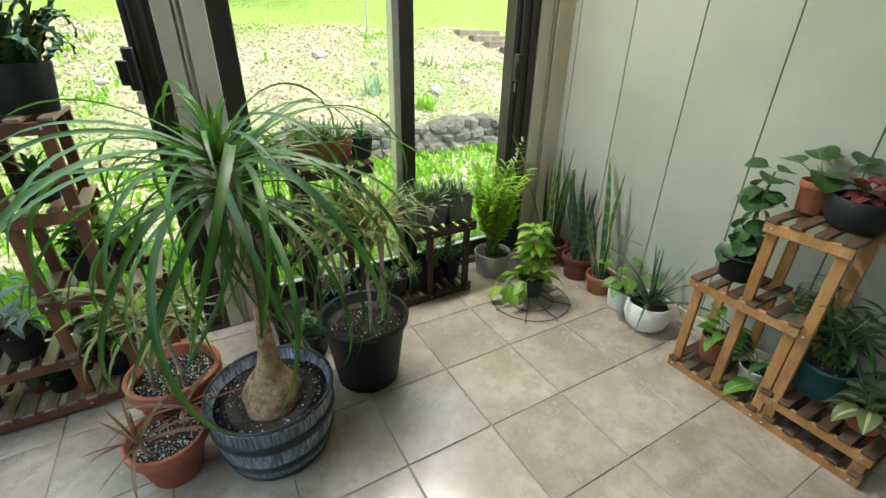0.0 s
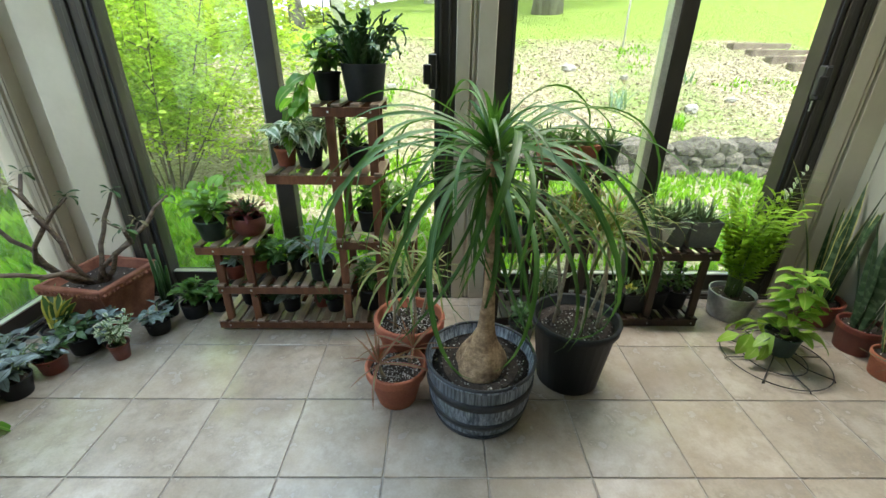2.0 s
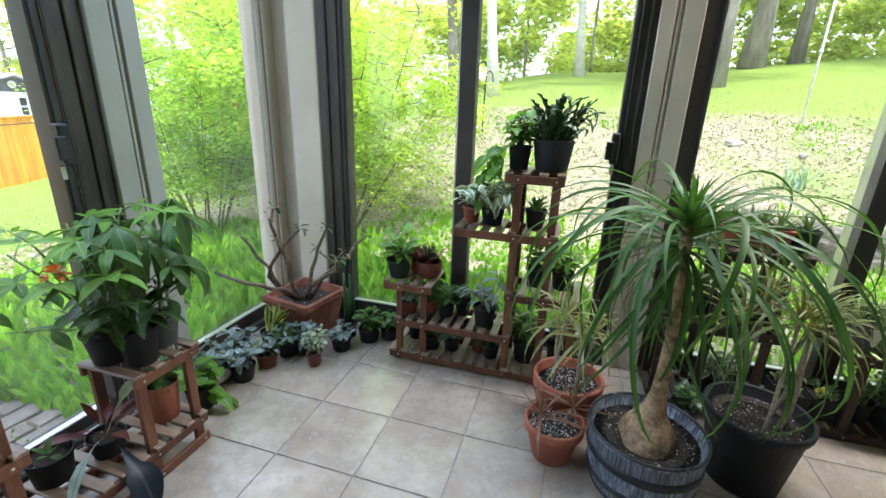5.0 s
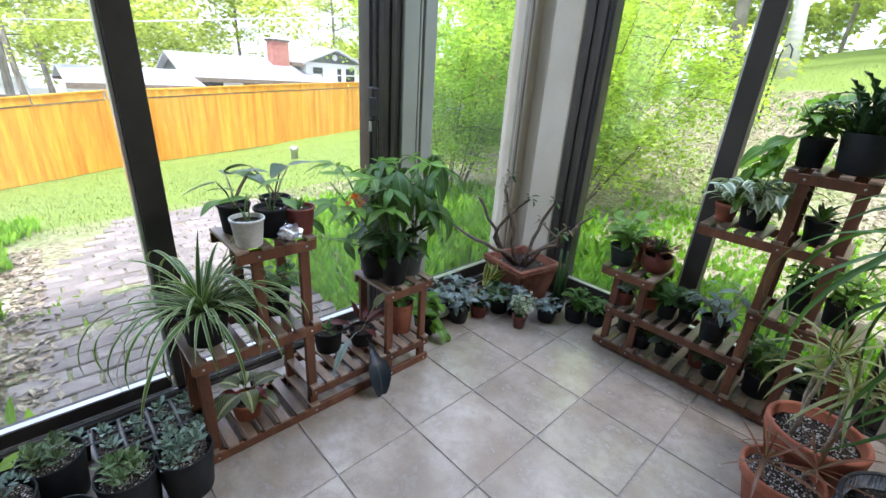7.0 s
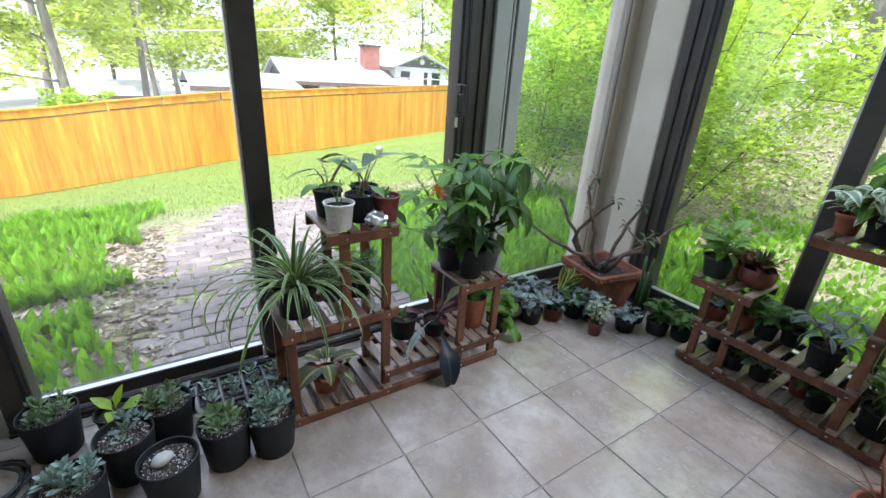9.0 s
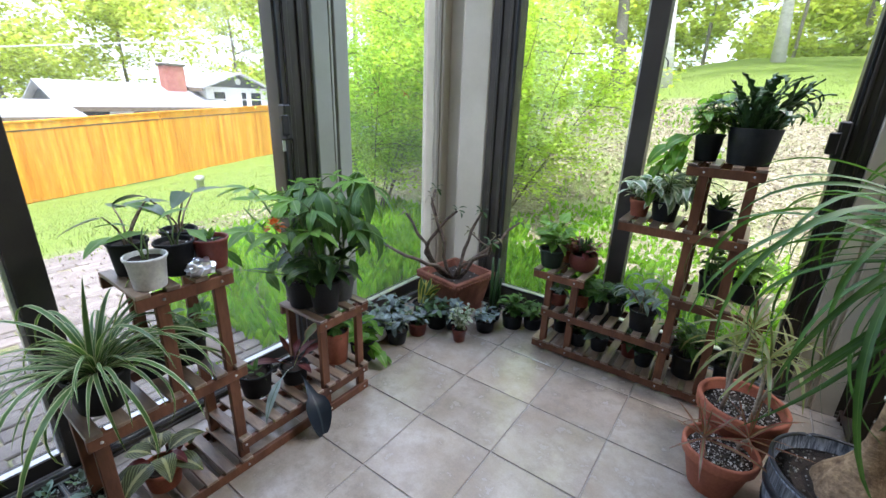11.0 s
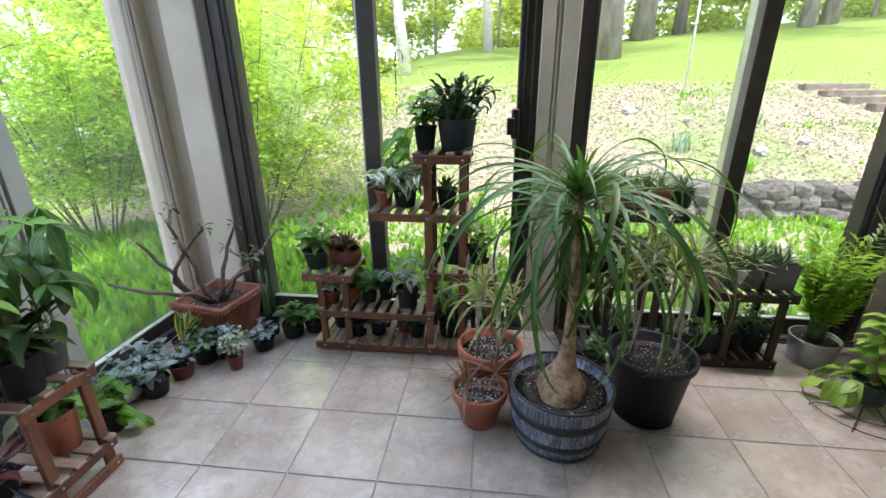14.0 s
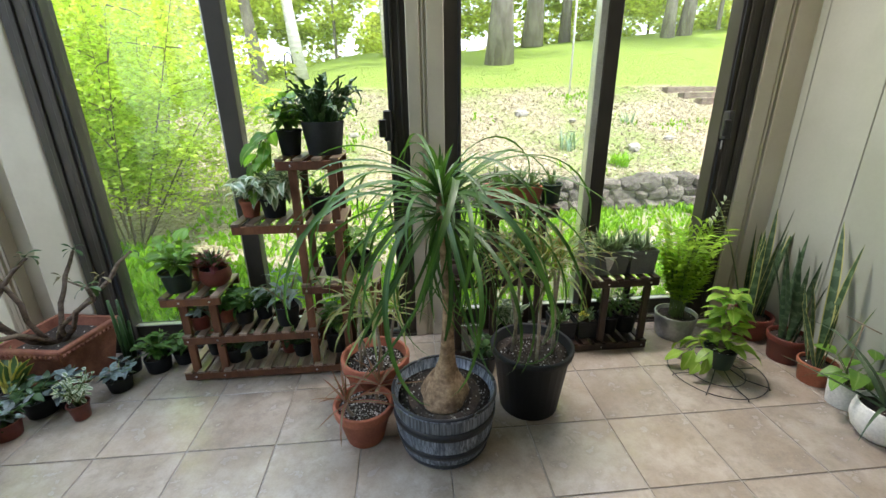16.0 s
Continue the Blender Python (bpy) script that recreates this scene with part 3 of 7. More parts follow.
def add_pot(parent, rb, rt, h, material, style="lip", soil=SOIL, fill=0.85, label=""):
    """A pot with its lip, and the soil in it. Returns the height of the soil."""
    w = max(0.004, 0.045 * rt)
    if style == "lip":
        lip = max(0.006, 0.10 * h)
        prof = [(rb * 0.96, 0), (rb, 0.004), (rt * 0.96, h - lip), (rt * 1.03, h - lip + 0.001), (rt * 1.05, h - 0.003), (rt * 1.03, h), (rt * 0.97, h), (rt * 0.95, h - 0.004)]
    elif style == "thick":
        lip = 0.24 * h
        prof = [(rb * 0.96, 0), (rb, 0.005), (rt * 0.90, h - lip), (rt * 0.99, h - lip + 0.003), (rt, h - lip + 0.008), (rt * 1.02, h - 0.005), (rt, h), (rt * 0.92, h), (rt * 0.90, h - 0.006)]
    elif style == "round":
        prof = [(rb * 0.9, 0), (rb, 0.004), (rt * 0.93, h * 0.22), (rt * 1.06, h * 0.5), (rt * 1.05, h * 0.75), (rt * 0.98, h * 0.97), (rt * 0.96, h), (rt * 0.92, h), (rt * 0.91, h - 0.005)]
    else:
        prof = [(rb * 0.97, 0), (rb, 0.004), (rt, h - 0.003), (rt * 0.99, h), (rt * 0.94, h), (rt * 0.93, h - 0.004)]
    zs = h * fill
    ri = prof[-1][0] - w * 0.2
    rs = rb + (ri - rb) * fill
    prof += [(rs, zs - 0.002), (rs * 0.9, zs - 0.01)]
    key = (round(rb, 3), round(rt, 3), round(h, 3), material.name, style)
    if key not in _pot_cache:
        _pot_cache[key] = lathe("pot", prof, material)
        _pot_cache[key, "soil"] = {}
    part("pot", _pot_cache[key], parent, label)
    dirt = _pot_cache[key, "soil"]
    if soil.name not in dirt:
        r1 = random.Random(len(_pot_cache))
        rings = [(rs * 0.985 * k / 5, zs + r1.uniform(-0.003, 0.004) * (1 if k < 5 else 0.2)) for k in range(5, 0, -1)] + [(0.0001, zs + 0.003)]
        dirt[soil.name] = lathe("soil", rings, soil, 20, 0.02, 3)
    part("soil", dirt[soil.name], parent)
    return zs


def scatter_bits(parent, r, z, n, size, material, name="perlite"):
    """Loose grit on the soil, as one mesh."""
    V, F = [], []
    for _ in range(n):
        a, d, s = rng.uniform(0, 6.283), r * math.sqrt(rng.random()), size * rng.uniform(0.5, 1.4)
        c = Vector((d * math.cos(a), d * math.sin(a), z + s * 0.3))
        o = len(V)
        q = Euler((rng.uniform(0, 6), rng.uniform(0, 6), rng.uniform(0, 6))).to_matrix()
        V += [c + q @ Vector(p) * s for p in ((1, 0, 0), (-1, 0, 0.1), (0, 0.8, 0), (0, -0.9, 0), (0, 0, 0.7), (0, 0, -0.7))]
        F += [(o + i, o + j, o + k) for i, j, k in ((0, 2, 4), (2, 1, 4), (1, 3, 4), (3, 0, 4), (2, 0, 5), (1, 2, 5), (3, 1, 5), (0, 3, 5))]
    part(name, from_lists(name, V, F, material, smooth=False), parent, kind="stuff")


def card_cloud(name, centres, radii, counts, size, material, flat=0.5, aspect=0.6):
    """Many small pointed leaves round centres, each its own folded quad, as one mesh."""
    vs, n_all = [], 0
    for c, r, n in zip(centres, radii, counts):
        d = nrg.normal(size=(n, 3))
        d /= np.linalg.norm(d, axis=1, keepdims=True)
        rad = nrg.random(n) ** 0.42
        p = np.asarray(c) + d * rad[:, None] * np.asarray(r)
        nm = nrg.normal(size=(n, 3))
        nm[:, 2] = np.abs(nm[:, 2]) + flat * 2.0
        nm /= np.linalg.norm(nm, axis=1, keepdims=True)
        a = np.cross(nm, nrg.normal(size=(n, 3)))
        a /= np.linalg.norm(a, axis=1, keepdims=True)
        b = np.cross(nm, a)
        s = size * nrg.uniform(0.6, 1.35, n)[:, None]
        vs.append(np.stack([p - a * s, p + b * s * aspect - a * s * 0.1 + nm * s * 0.12, p + a * s - nm * s * 0.25, p - b * s * aspect - a * s * 0.1 + nm * s * 0.12], 1).reshape(-1, 3))
        n_all += n
    v = np.concatenate(vs)
    me = bpy.data.meshes.new(name)
    me.vertices.add(len(v))
    me.vertices.foreach_set("co", v.astype(np.float32).ravel())
    me.loops.add(4 * n_all)
    me.loops.foreach_set("vertex_index", np.arange(4 * n_all, dtype=np.int32))
    me.polygons.add(n_all)
    me.polygons.foreach_set("loop_start", np.arange(0, 4 * n_all, 4, dtype=np.int32))
    uv = me.uv_layers.new(name="UVMap")
    uv.data.foreach_set("uv", np.tile(np.array([0.5, 0, 0, 0.5, 0.5, 1, 1, 0.5], dtype=np.float32), n_all))
    me.materials.append(material)
    me.update(calc_edges=True)
    me.validate()
    return me


def blade_bed(name, spots, hmin, hmax, width, material, lean=0.35, segs=3):
    """Upright leaves at ground spots, as one mesh."""
    V, F, U = [], [], []
    for x, y, z in spots:
        h, a = rng.uniform(hmin, hmax), rng.uniform(0, 6.283)
        dx, dy, w = math.cos(a), math.sin(a), width * rng.uniform(0.7, 1.25)
        l = lean * rng.uniform(0.2, 1.6)
        o = len(V)
        for i in range(segs + 1):
            s = i / segs
            ww = w * max(0.06, math.sin(math.pi * (0.12 + 0.86 * s) ** 0.9))
            c = (x + dx * l * h * s ** 1.7, y + dy * l * h * s ** 1.7, z + h * (s - 0.25 * l * s * s))
            V += [(c[0] - dy * ww / 2, c[1] + dx * ww / 2, c[2]), (c[0] + dy * ww / 2, c[1] - dx * ww / 2, c[2])]
            U += [(0.1, s), (0.9, s)]
        F += [(o + 2 * i, o + 2 * i + 1, o + 2 * i + 3, o + 2 * i + 2) for i in range(segs)]
    return from_lists(name, V, F, material, U)


# ---- the room ----
X_W, X_E, Y_N, Y_S, H_C = -2.38, 1.53, 1.09, -3.4, 2.78
# door tops are unseen; raised so the fill lamps clear the glass reflections
DOOR_H = 2.64
TILE_S = 0.33


def plain(name, material, x0, x1, y0, y1, z0, z1, bevel=0.0, label="", category=""):
    ob = new(name, boxm(name, material, x0, x1, y0, y1, z0, z1, bevel))
    return tagged(ob, label, category, kind="structure")


floor = plain("floor", GROUT, X_W - 0.1, X_E + 0.1, Y_S - 0.1, Y_N + 0.1, -0.16, -0.004, 0, "beige ceramic tile floor with grey grout joints", "floor")
# ceiling and south wall stay unseen; added to close the room and bounce light
plain("ceiling", CEIL, X_W - 0.3, X_E + 0.3, Y_S - 0.3, Y_N + 0.35, H_C, H_C + 0.18, 0, "plain unseen ceiling toned to bounce light", "ceiling")
plain("wall_south", BACK_WALL, X_W - 0.1, X_E + 0.1, Y_S - 0.15, Y_S, 0, H_C, 0, "plain unseen wall toned to bounce light", "wall")
# east wall: grooved panels on a backing
wall_east = plain("wall_east", WALL, X_E + 0.012, X_E + 0.16, Y_S, Y_N + 0.14, 0, H_C, 0, "cream painted grooved panel wall", "wall")
edge = 1.037
edges = [Y_N + 0.03]
while edge > Y_S:
    edges.append(edge)
    edge -= 0.345
edges.append(Y_S)
for a, b in zip(edges, edges[1:]):
    part("panel", boxm("panel", WALL, X_E, X_E + 0.0115, b + 0.002, a - 0.002, 0.002, H_C, 0.002), wall_east)
baseboard = plain("baseboard", TRIM, X_E - 0.012, X_E - 0.0005, Y_S, Y_N - 0.02, 0, 0.07, 0.002, "cream painted baseboard", "trim")
# walls over the openings and south of the west door
plain("wall_north", WALL, X_W - 0.1, X_E + 0.16, Y_N, Y_N + 0.14, DOOR_H, H_C, 0, "cream wall over the glass doors", "wall")
plain("wall_west", WALL, X_W - 0.14, X_W, -1.785, Y_N + 0.14, DOOR_H, H_C, 0, "cream wall over the glass doors", "wall")
wall_sw = plain("wall_west_south", WALL, X_W - 0.14, X_W, Y_S, -1.786, 0, H_C, 0, "cream wall beside the west door", "wall")


def fluted(name, axis, a, b, face, depth, grooves, label, paint=TRIM):
    """An upright cream casing made of flat boards with shadow grooves between them; grooves: places along the wall."""
    post = tagged(new(name), label, "trim", kind="structure")
    cuts = [a, *grooves, b]
    for i, (p, q) in enumerate(zip(cuts, cuts[1:])):
        lo, hi = (p + (0.005 if i else 0)), (q - (0.005 if i < len(cuts) - 2 else 0))
        d = 0.0 if i % 2 == 0 else 0.006
        if axis == "x":
            part("board", boxm("board", paint, lo, hi, face + d, face + depth, 0, DOOR_H, 0.004, 2), post)
        else:
            part("board", boxm("board", paint, face - depth, face - d, lo, hi, 0, DOOR_H, 0.004, 2), post)
    if axis == "x":
        part("backing", boxm("backing", paint, a + 0.002, b - 0.002, face + 0.02, face + depth + 0.02, 0, DOOR_H, 0), post)
    else:
        part("backing", boxm("backing", paint, face - depth - 0.02, face - 0.02, a + 0.002, b - 0.002, 0, DOOR_H, 0), post)
    return post


fluted("trim_north_post", "x", -0.421, -0.253, Y_N - 0.02, 0.10, [-0.357, -0.336], "cream painted post between two glass doors")
# wall tone instead of trim: shade on this post is put into its colour
fluted("trim_west_post", "y", 0.131, 0.323, X_W + 0.02, 0.10, [0.222, 0.245], "post beside the west door, olive-cream tone darkened for shade", WALL)
fluted("trim_corner_west", "y", 1.015, Y_N + 0.09, X_W + 0.005, 0.05, [1.038, 1.062, 1.086], "ribbed cream door jamb at the corner")
corner_board = tagged(new("trim_corner_north"), "wide cream corner board with a recessed half", "trim", kind="structure")
part("board", boxm("board", TRIM, X_W - 0.02, -2.256, Y_N + 0.07, Y_N + 0.12, 0, DOOR_H, 0.004), corner_board)
part("board", boxm("board", TRIM, -2.255, -2.063, Y_N - 0.004, Y_N + 0.12, 0, DOOR_H, 0.014, 3), corner_board)
fluted("trim_north_east", "x", 1.30, X_E + 0.01, Y_N - 0.01, 0.10, [1.385, 1.41], "cream door casing against the panel wall")


def glass_door(name, axis, a, b, stiles, face, rail, label, latch=None, strip=0.012, frame_mat=BRONZE):
    """A dark metal sliding door: stiles at (from, to) along the wall, rails, panes between the stiles and a pale track at the bottom.
    axis x: it lies in the north wall; y: in the west wall."""
    door = tagged(new(name), label, "glass door", kind="structure")

    def slab(nm, mat, lo, hi, d0, d1, z0, z1, bev=0.003):
        if axis == "x":
            return part(nm, boxm(nm, mat, lo, hi, face + d0, face + d1, z0, z1, bev), door)
        return part(nm, boxm(nm, mat, face - d1, face - d0, lo, hi, z0, z1, bev), door)

    for i, (lo, hi) in enumerate(stiles):
        slab("stile", frame_mat, lo, hi, 0.012 if 0 < i < len(stiles) - 1 else 0.0, 0.085, 0.012, DOOR_H)
        if 0 < i < len(stiles) - 1:
            # a thin pale edge where the sliding sash meets the fixed one
            slab("edge_strip", ALU, lo - strip, lo - 0.001, 0.03 if strip < 0.02 else 0.014, 0.075, rail, DOOR_H - 0.05, 0.001)
        else:
            inner = (hi - 0.018, hi - 0.010) if i == 0 else (lo + 0.010, lo + 0.018)
            if axis == "y" and i and hi - lo > 0.1:
                # pale strip added here for the sunlit edge of the sash
                slab("edge_strip", ALU, lo + 0.040, lo + 0.047, -0.005, 0.0, 0.02, DOOR_H, 0.001)
            if hi - lo > 0.09:
                # raised ribs of the door frame
                m = (hi - lo) / 5
                for k in (1, 3):
                    slab("frame_rib", BRONZE, lo + m * (k + 0.2), lo + m * (k + 0.9), -0.010, -0.0005, 0.02, DOOR_H, 0.003)
            slab("groove_strip", HOOP if frame_mat is BRONZE else TRIM, inner[0], inner[1], -0.006, 0.0, 0.02, DOOR_H, 0.001)
    for (_, l1), (r0, _) in zip(stiles, stiles[1:]):
        slab("bottom_rail", BRONZE, l1 + 0.001, r0 - strip - 0.001, 0.026, 0.08, 0.03, rail)
        slab("top_rail", BRONZE, l1 + 0.001, r0 - strip - 0.001, 0.026, 0.08, DOOR_H - 0.06, DOOR_H - 0.002)
        pane = slab("pane", GLASS, l1 + 0.001, r0 - strip - 0.001, 0.052, 0.056, rail + 0.001, DOOR_H - 0.061, 0)
        pane.visible_shadow = False
        slab("bead", ALU, l1 + 0.001, r0 - strip - 0.001, 0.022, 0.05, rail + 0.0005, rail + 0.008, 0.001)
    slab("track", BRONZE, a, b, -0.02, 0.11, 0.0, 0.011, 0.002)
    slab("track_rib", BRONZE, a, b, -0.012, -0.004, 0.0115, 0.026, 0.001)
    slab("track_rib", ALU, a, b, 0.012, 0.02, 0.0115, 0.026, 0.001)
    if latch:
        at, z, hand = latch
        h = slab("latch", LATCH, at - 0.018, at + 0.018, -0.045, -0.001, z - 0.07, z + 0.07, 0.006)
        s = slab("latch_plate", ALU, at - 0.009, at + 0.009, -0.004, 0.0, z - 0.12, z - 0.075, 0.001)
        s.parent = h
        k = slab("latch_lever", LATCH, at + hand * 0.005, at + hand * 0.04, -0.058, -0.046, z - 0.05, z + 0.03, 0.004)
        k.parent = h
    return door


glass_door("door_1", "x", -2.062, -0.421, [(-2.062, -1.903), (-1.279, -1.197), (-0.514, -0.422)], Y_N, 0.125, "dark bronze sliding glass door onto the garden", (-0.52, 1.13, -1))
glass_door("door_2", "x", -0.253, 1.30, [(-0.252, -0.172), (0.507, 0.58), (1.146, 1.299)], Y_N, 0.125, "dark bronze sliding glass door with a pale edge strip", (1.165, 1.10, -1), 0.034)
glass_door("door_3", "y", -1.785, 0.131, [(-1.785, -1.70), (-0.950, -0.868), (-0.04, 0.130)], X_W, 0.085, "dark bronze sliding glass door towards the brick path", (-0.035, 1.12, -1))
glass_door("window_1", "y", 0.323, 1.015, [(0.324, 0.338), (1.0, 1.014)], X_W, 0.10, "narrow fixed glass panel in the corner", frame_mat=TRIM)

# floor tiles, each a slightly proud slab with worn edges
tile_mesh = boxm("tile", TILE, -TILE_S / 2 + 0.0022, TILE_S / 2 - 0.0022, -TILE_S / 2 + 0.0022, TILE_S / 2 - 0.0022, -0.0035, 0.0, 0.002)


def lay_tiles():
    i0, i1 = math.floor(X_W / TILE_S), math.ceil(X_E / TILE_S)
    j0, j1 = math.floor(Y_S / TILE_S), math.ceil(Y_N / TILE_S)
    for i in range(i0, i1):
        for j in range(j0, j1):
            x0, x1, y0, y1 = i * TILE_S, (i + 1) * TILE_S, j * TILE_S, (j + 1) * TILE_S
            whole = x0 >= X_W and x1 <= X_E and y0 >= Y_S and y1 <= Y_N - 0.02
            if whole:
                part("tile", tile_mesh, floor, m=Matrix.Translation(((x0 + x1) / 2, (y0 + y1) / 2, 0)))
            else:
                a, b, c, d = max(x0 + 0.0022, X_W), min(x1 - 0.0022, X_E), max(y0 + 0.0022, Y_S), min(y1 - 0.0022, Y_N - 0.022)
                if b - a > 0.02 and d - c > 0.02:
                    part("tile", boxm("tile", TILE, a, b, c, d, -0.0035, 0.0, 0.002), floor)


# ---- the garden ----
def smooth(a, b, v):
    k = min(1.0, max(0.0, (v - a) / (b - a)))
    return k * k * (3 - 2 * k)


def lie(x, y):
    """Height of the ground: a bank behind a low wall to the north, a fall to the west."""
    wall = smooth(0.2, 0.9, x) * smooth(4.6, 4.4, x)
    step = 0.34 * (wall * smooth(4.02, 4.16, y) + (1 - wall) * smooth(3.0, 5.4, y))
    rise = 0.265 * min(max(y - 4.2, 0), 4.1) + 0.15 * min(max(y - 8.3, 0), 11) + 0.02 * max(y - 19.3, 0)
    east = 0.28 + 0.72 * smooth(-11, -1.5, x)
    z = -0.10 + (step + rise) * east
    fall = smooth(-3.0, -14.5, x) if x > -14.5 else 1.0
    low = -1.52 + 0.055 * min(y, 3.2) - 0.26 * smooth(0.5, -4.5, y) - 0.10 * smooth(4.0, 9.0, y)
    low = min(max(low, -2.9), -0.3) - 0.05 * min(max(-x - 14.5, 0), 40)
    z += fall * (low + 0.10)
    z += 0.08 * min(max(x - 2.0, 0), 12) * smooth(9.0, 17.0, y)
    return z + 0.03 * noise.noise((x * 0.7, y * 0.7, 0)) * smooth(0, 3, abs(x + 0.4) - 2.2 + max(y - 1.3, 0))


def make_ground():
    def ticks(lo, hi):
        t = [-400, -250, -150, -95, -70, -54, -44, -36]
        v = lo
        while v < hi:
            t.append(v)
            v += 0.35
        return t + [hi + 3, hi + 9, hi + 18, hi + 35, hi + 70, hi + 150, hi + 350]
    xs, ys = ticks(-30, 13), ticks(-16, 26)
    # finer where the low stone wall stands
    ys = sorted(set([round(v, 3) for v in ys] + [3.9, 4.0, 4.06, 4.12, 4.2, 4.3]))
    V = [(x, y, lie(x, y)) for x in xs for y in ys]
    n = len(ys)
    F = [(i * n + j, (i + 1) * n + j, (i + 1) * n + j + 1, i * n + j + 1) for i in range(len(xs) - 1) for j in range(n - 1)]
    ob = new("ground", from_lists("ground", V, F, GROUND))
    tagged(ob, "garden ground with leaf litter, a bank and lawn", "ground", kind="structure")


make_ground()


def litter_patch(name, spots, size):
    V, F = [], []
    for x, y in spots:
        z = lie(x, y) + rng.uniform(0.004, 0.02)
        s, a = size * rng.uniform(0.5, 1.4), rng.uniform(0, 6.283)
        t1, t2 = rng.uniform(-0.5, 0.5), rng.uniform(-0.5, 0.5)
        o = len(V)
        for u, w in ((-1, 0), (0, -0.5), (1, 0), (0, 0.5)):
            X, Y = s * (u * math.cos(a) - w * math.sin(a)), s * (u * math.sin(a) + w * math.cos(a))
            V.append((x + X, y + Y, z + t1 * X + t2 * Y + (0.3 * s if w < 0 else 0.1 * s if w else 0)))
        F.append((o, o + 1, o + 2, o + 3))
    ob = new(name, from_lists(name, V, F, LITTER, smooth=False))
    return tagged(ob, "dry brown leaf litter lying on the ground", "leaf litter", kind="stuff")


litter_patch("leaf_litter", [(rng.uniform(-7, 6.5), 4.2 + 4.4 * rng.random() ** 1.2) for _ in range(26000)], 0.022)
litter_patch("leaf_litter", [(rng.uniform(-5.2, -2.55), rng.uniform(-3.6, -1.3)) for _ in range(7500)] + [(rng.uniform(-6.5, -3.6), rng.uniform(0.2, 3.6)) for _ in range(2500)], 0.024)


def bed(name, n, inside, h0, h1, width, label):
    spots = []
    while len(spots) < n:
        p = inside()
        if p:
            spots.append((p[0], p[1], lie(*p) - 0.01))
    ob = new(name, blade_bed(name, spots, h0, h1, width, LILY))
    return tagged(ob, label, "plants", kind="stuff")


def patchy(x0, x1, y0, y1, scale, cut):
    def pick():
        x, y = rng.uniform(x0, x1), rng.uniform(y0, y1)
        keep = noise.noise((x * scale, y * scale, 3.3)) > cut
        # an uneven edge that stays off the glass
        x, y = x + 0.4 * noise.noise((x * 1.4, y * 1.4, 7.1)), y + 0.4 * noise.noise((x * 1.4, y * 1.4, 11.3))
        return (x, y) if keep and (x < -2.58 or y > 1.3) else None
    return pick


bed("lily_bed", 2600, patchy(-2.9, 0.0, 1.3, 2.15, 0.6, -1.0), 0.11, 0.21, 0.07, "dense bed of bright green broad leaves outside the glass")
bed("lily_bed", 4200, patchy(-5.2, -2.6, 0.3, 2.9, 0.6, -1.0), 0.10, 0.21, 0.055, "dense bed of bright green broad leaves outside the glass")
bed("lily_bed", 620, patchy(-4.4, -2.62, -0.08, 0.34, 0.6, -1.0), 0.08, 0.18, 0.055, "broad green leaves along the edge of the brick path")
bed("lily_bed", 5600, patchy(-6.6, -3.6, -4.6, -1.35, 1.1, -0.22), 0.09, 0.18, 0.046, "lush clump of broad green leaves beside the brick path")
bed("lily_bed", 420, patchy(-3.3, -2.65, -2.5, -1.45, 1.6, -0.12), 0.08, 0.17, 0.045, "a few broad green leaves close to the door")
bed("path_weeds", 70, patchy(-3.9, -2.7, -1.5, 0.1, 2.2, 0.22), 0.02, 0.06, 0.017, "small green weeds in the joints of the brick path")
bed("ground_cover", 9000, patchy(-0.1, 4.6, 1.32, 3.95, 0.8, -0.6), 0.04, 0.12, 0.035, "low pale green ground cover in front of the stone wall")
bed("ground_cover", 2200, patchy(-2.9, 0.0, 2.1, 4.2, 0.8, -0.05), 0.03, 0.09, 0.04, "low pale green ground cover past the lily bed")
bed("bank_weeds", 1100, patchy(-3, 6, 4.4, 8.0, 0.7, 0.12), 0.03, 0.10, 0.03, "scattered green weeds on the bank")


def lawn(name, n, x0, x1, y0, y1, h):
    spots = [(x, y, lie(x, y) - 0.01) for x, y in ((rng.uniform(x0, x1), rng.uniform(y0, y1)) for _ in range(n))]
    ob = new(name, blade_bed(name, spots, h * 0.6, h * 1.3, 0.010, GRASS, 0.5, 2))
    return tagged(ob, "sunlit green lawn grass", "grass", kind="stuff")


lawn("lawn_grass", 30000, -14.0, -5.6, -6.0, 9.0, 0.055)
lawn("bank_grass", 9000, -3.5, 5.5, 2.6, 8.4, 0.04)
lawn("lawn_grass", 10000, -6.0, 8.5, 8.6, 13.5, 0.05)


# low dry-stone wall
def stone_mesh(seed, mat=STONE):
    r = random.Random(seed)
    bm = bmesh.new()
    bmesh.ops.create_icosphere(bm, subdivisions=2, radius=0.5)
    ph = Vector((r.uniform(0, 9), r.uniform(0, 9), r.uniform(0, 9)))
    for v in bm.verts:
        k = max(abs(v.co.x), abs(v.co.y), abs(v.co.z))
        v.co = v.co * (0.42 + 0.58 * 0.5 / k) * (1 + 0.30 * noise.noise(v.co * 1.7 + ph) + 0.12 * noise.noise(v.co * 6.0 + ph))
    return from_bm("stone", bm, mat, False)


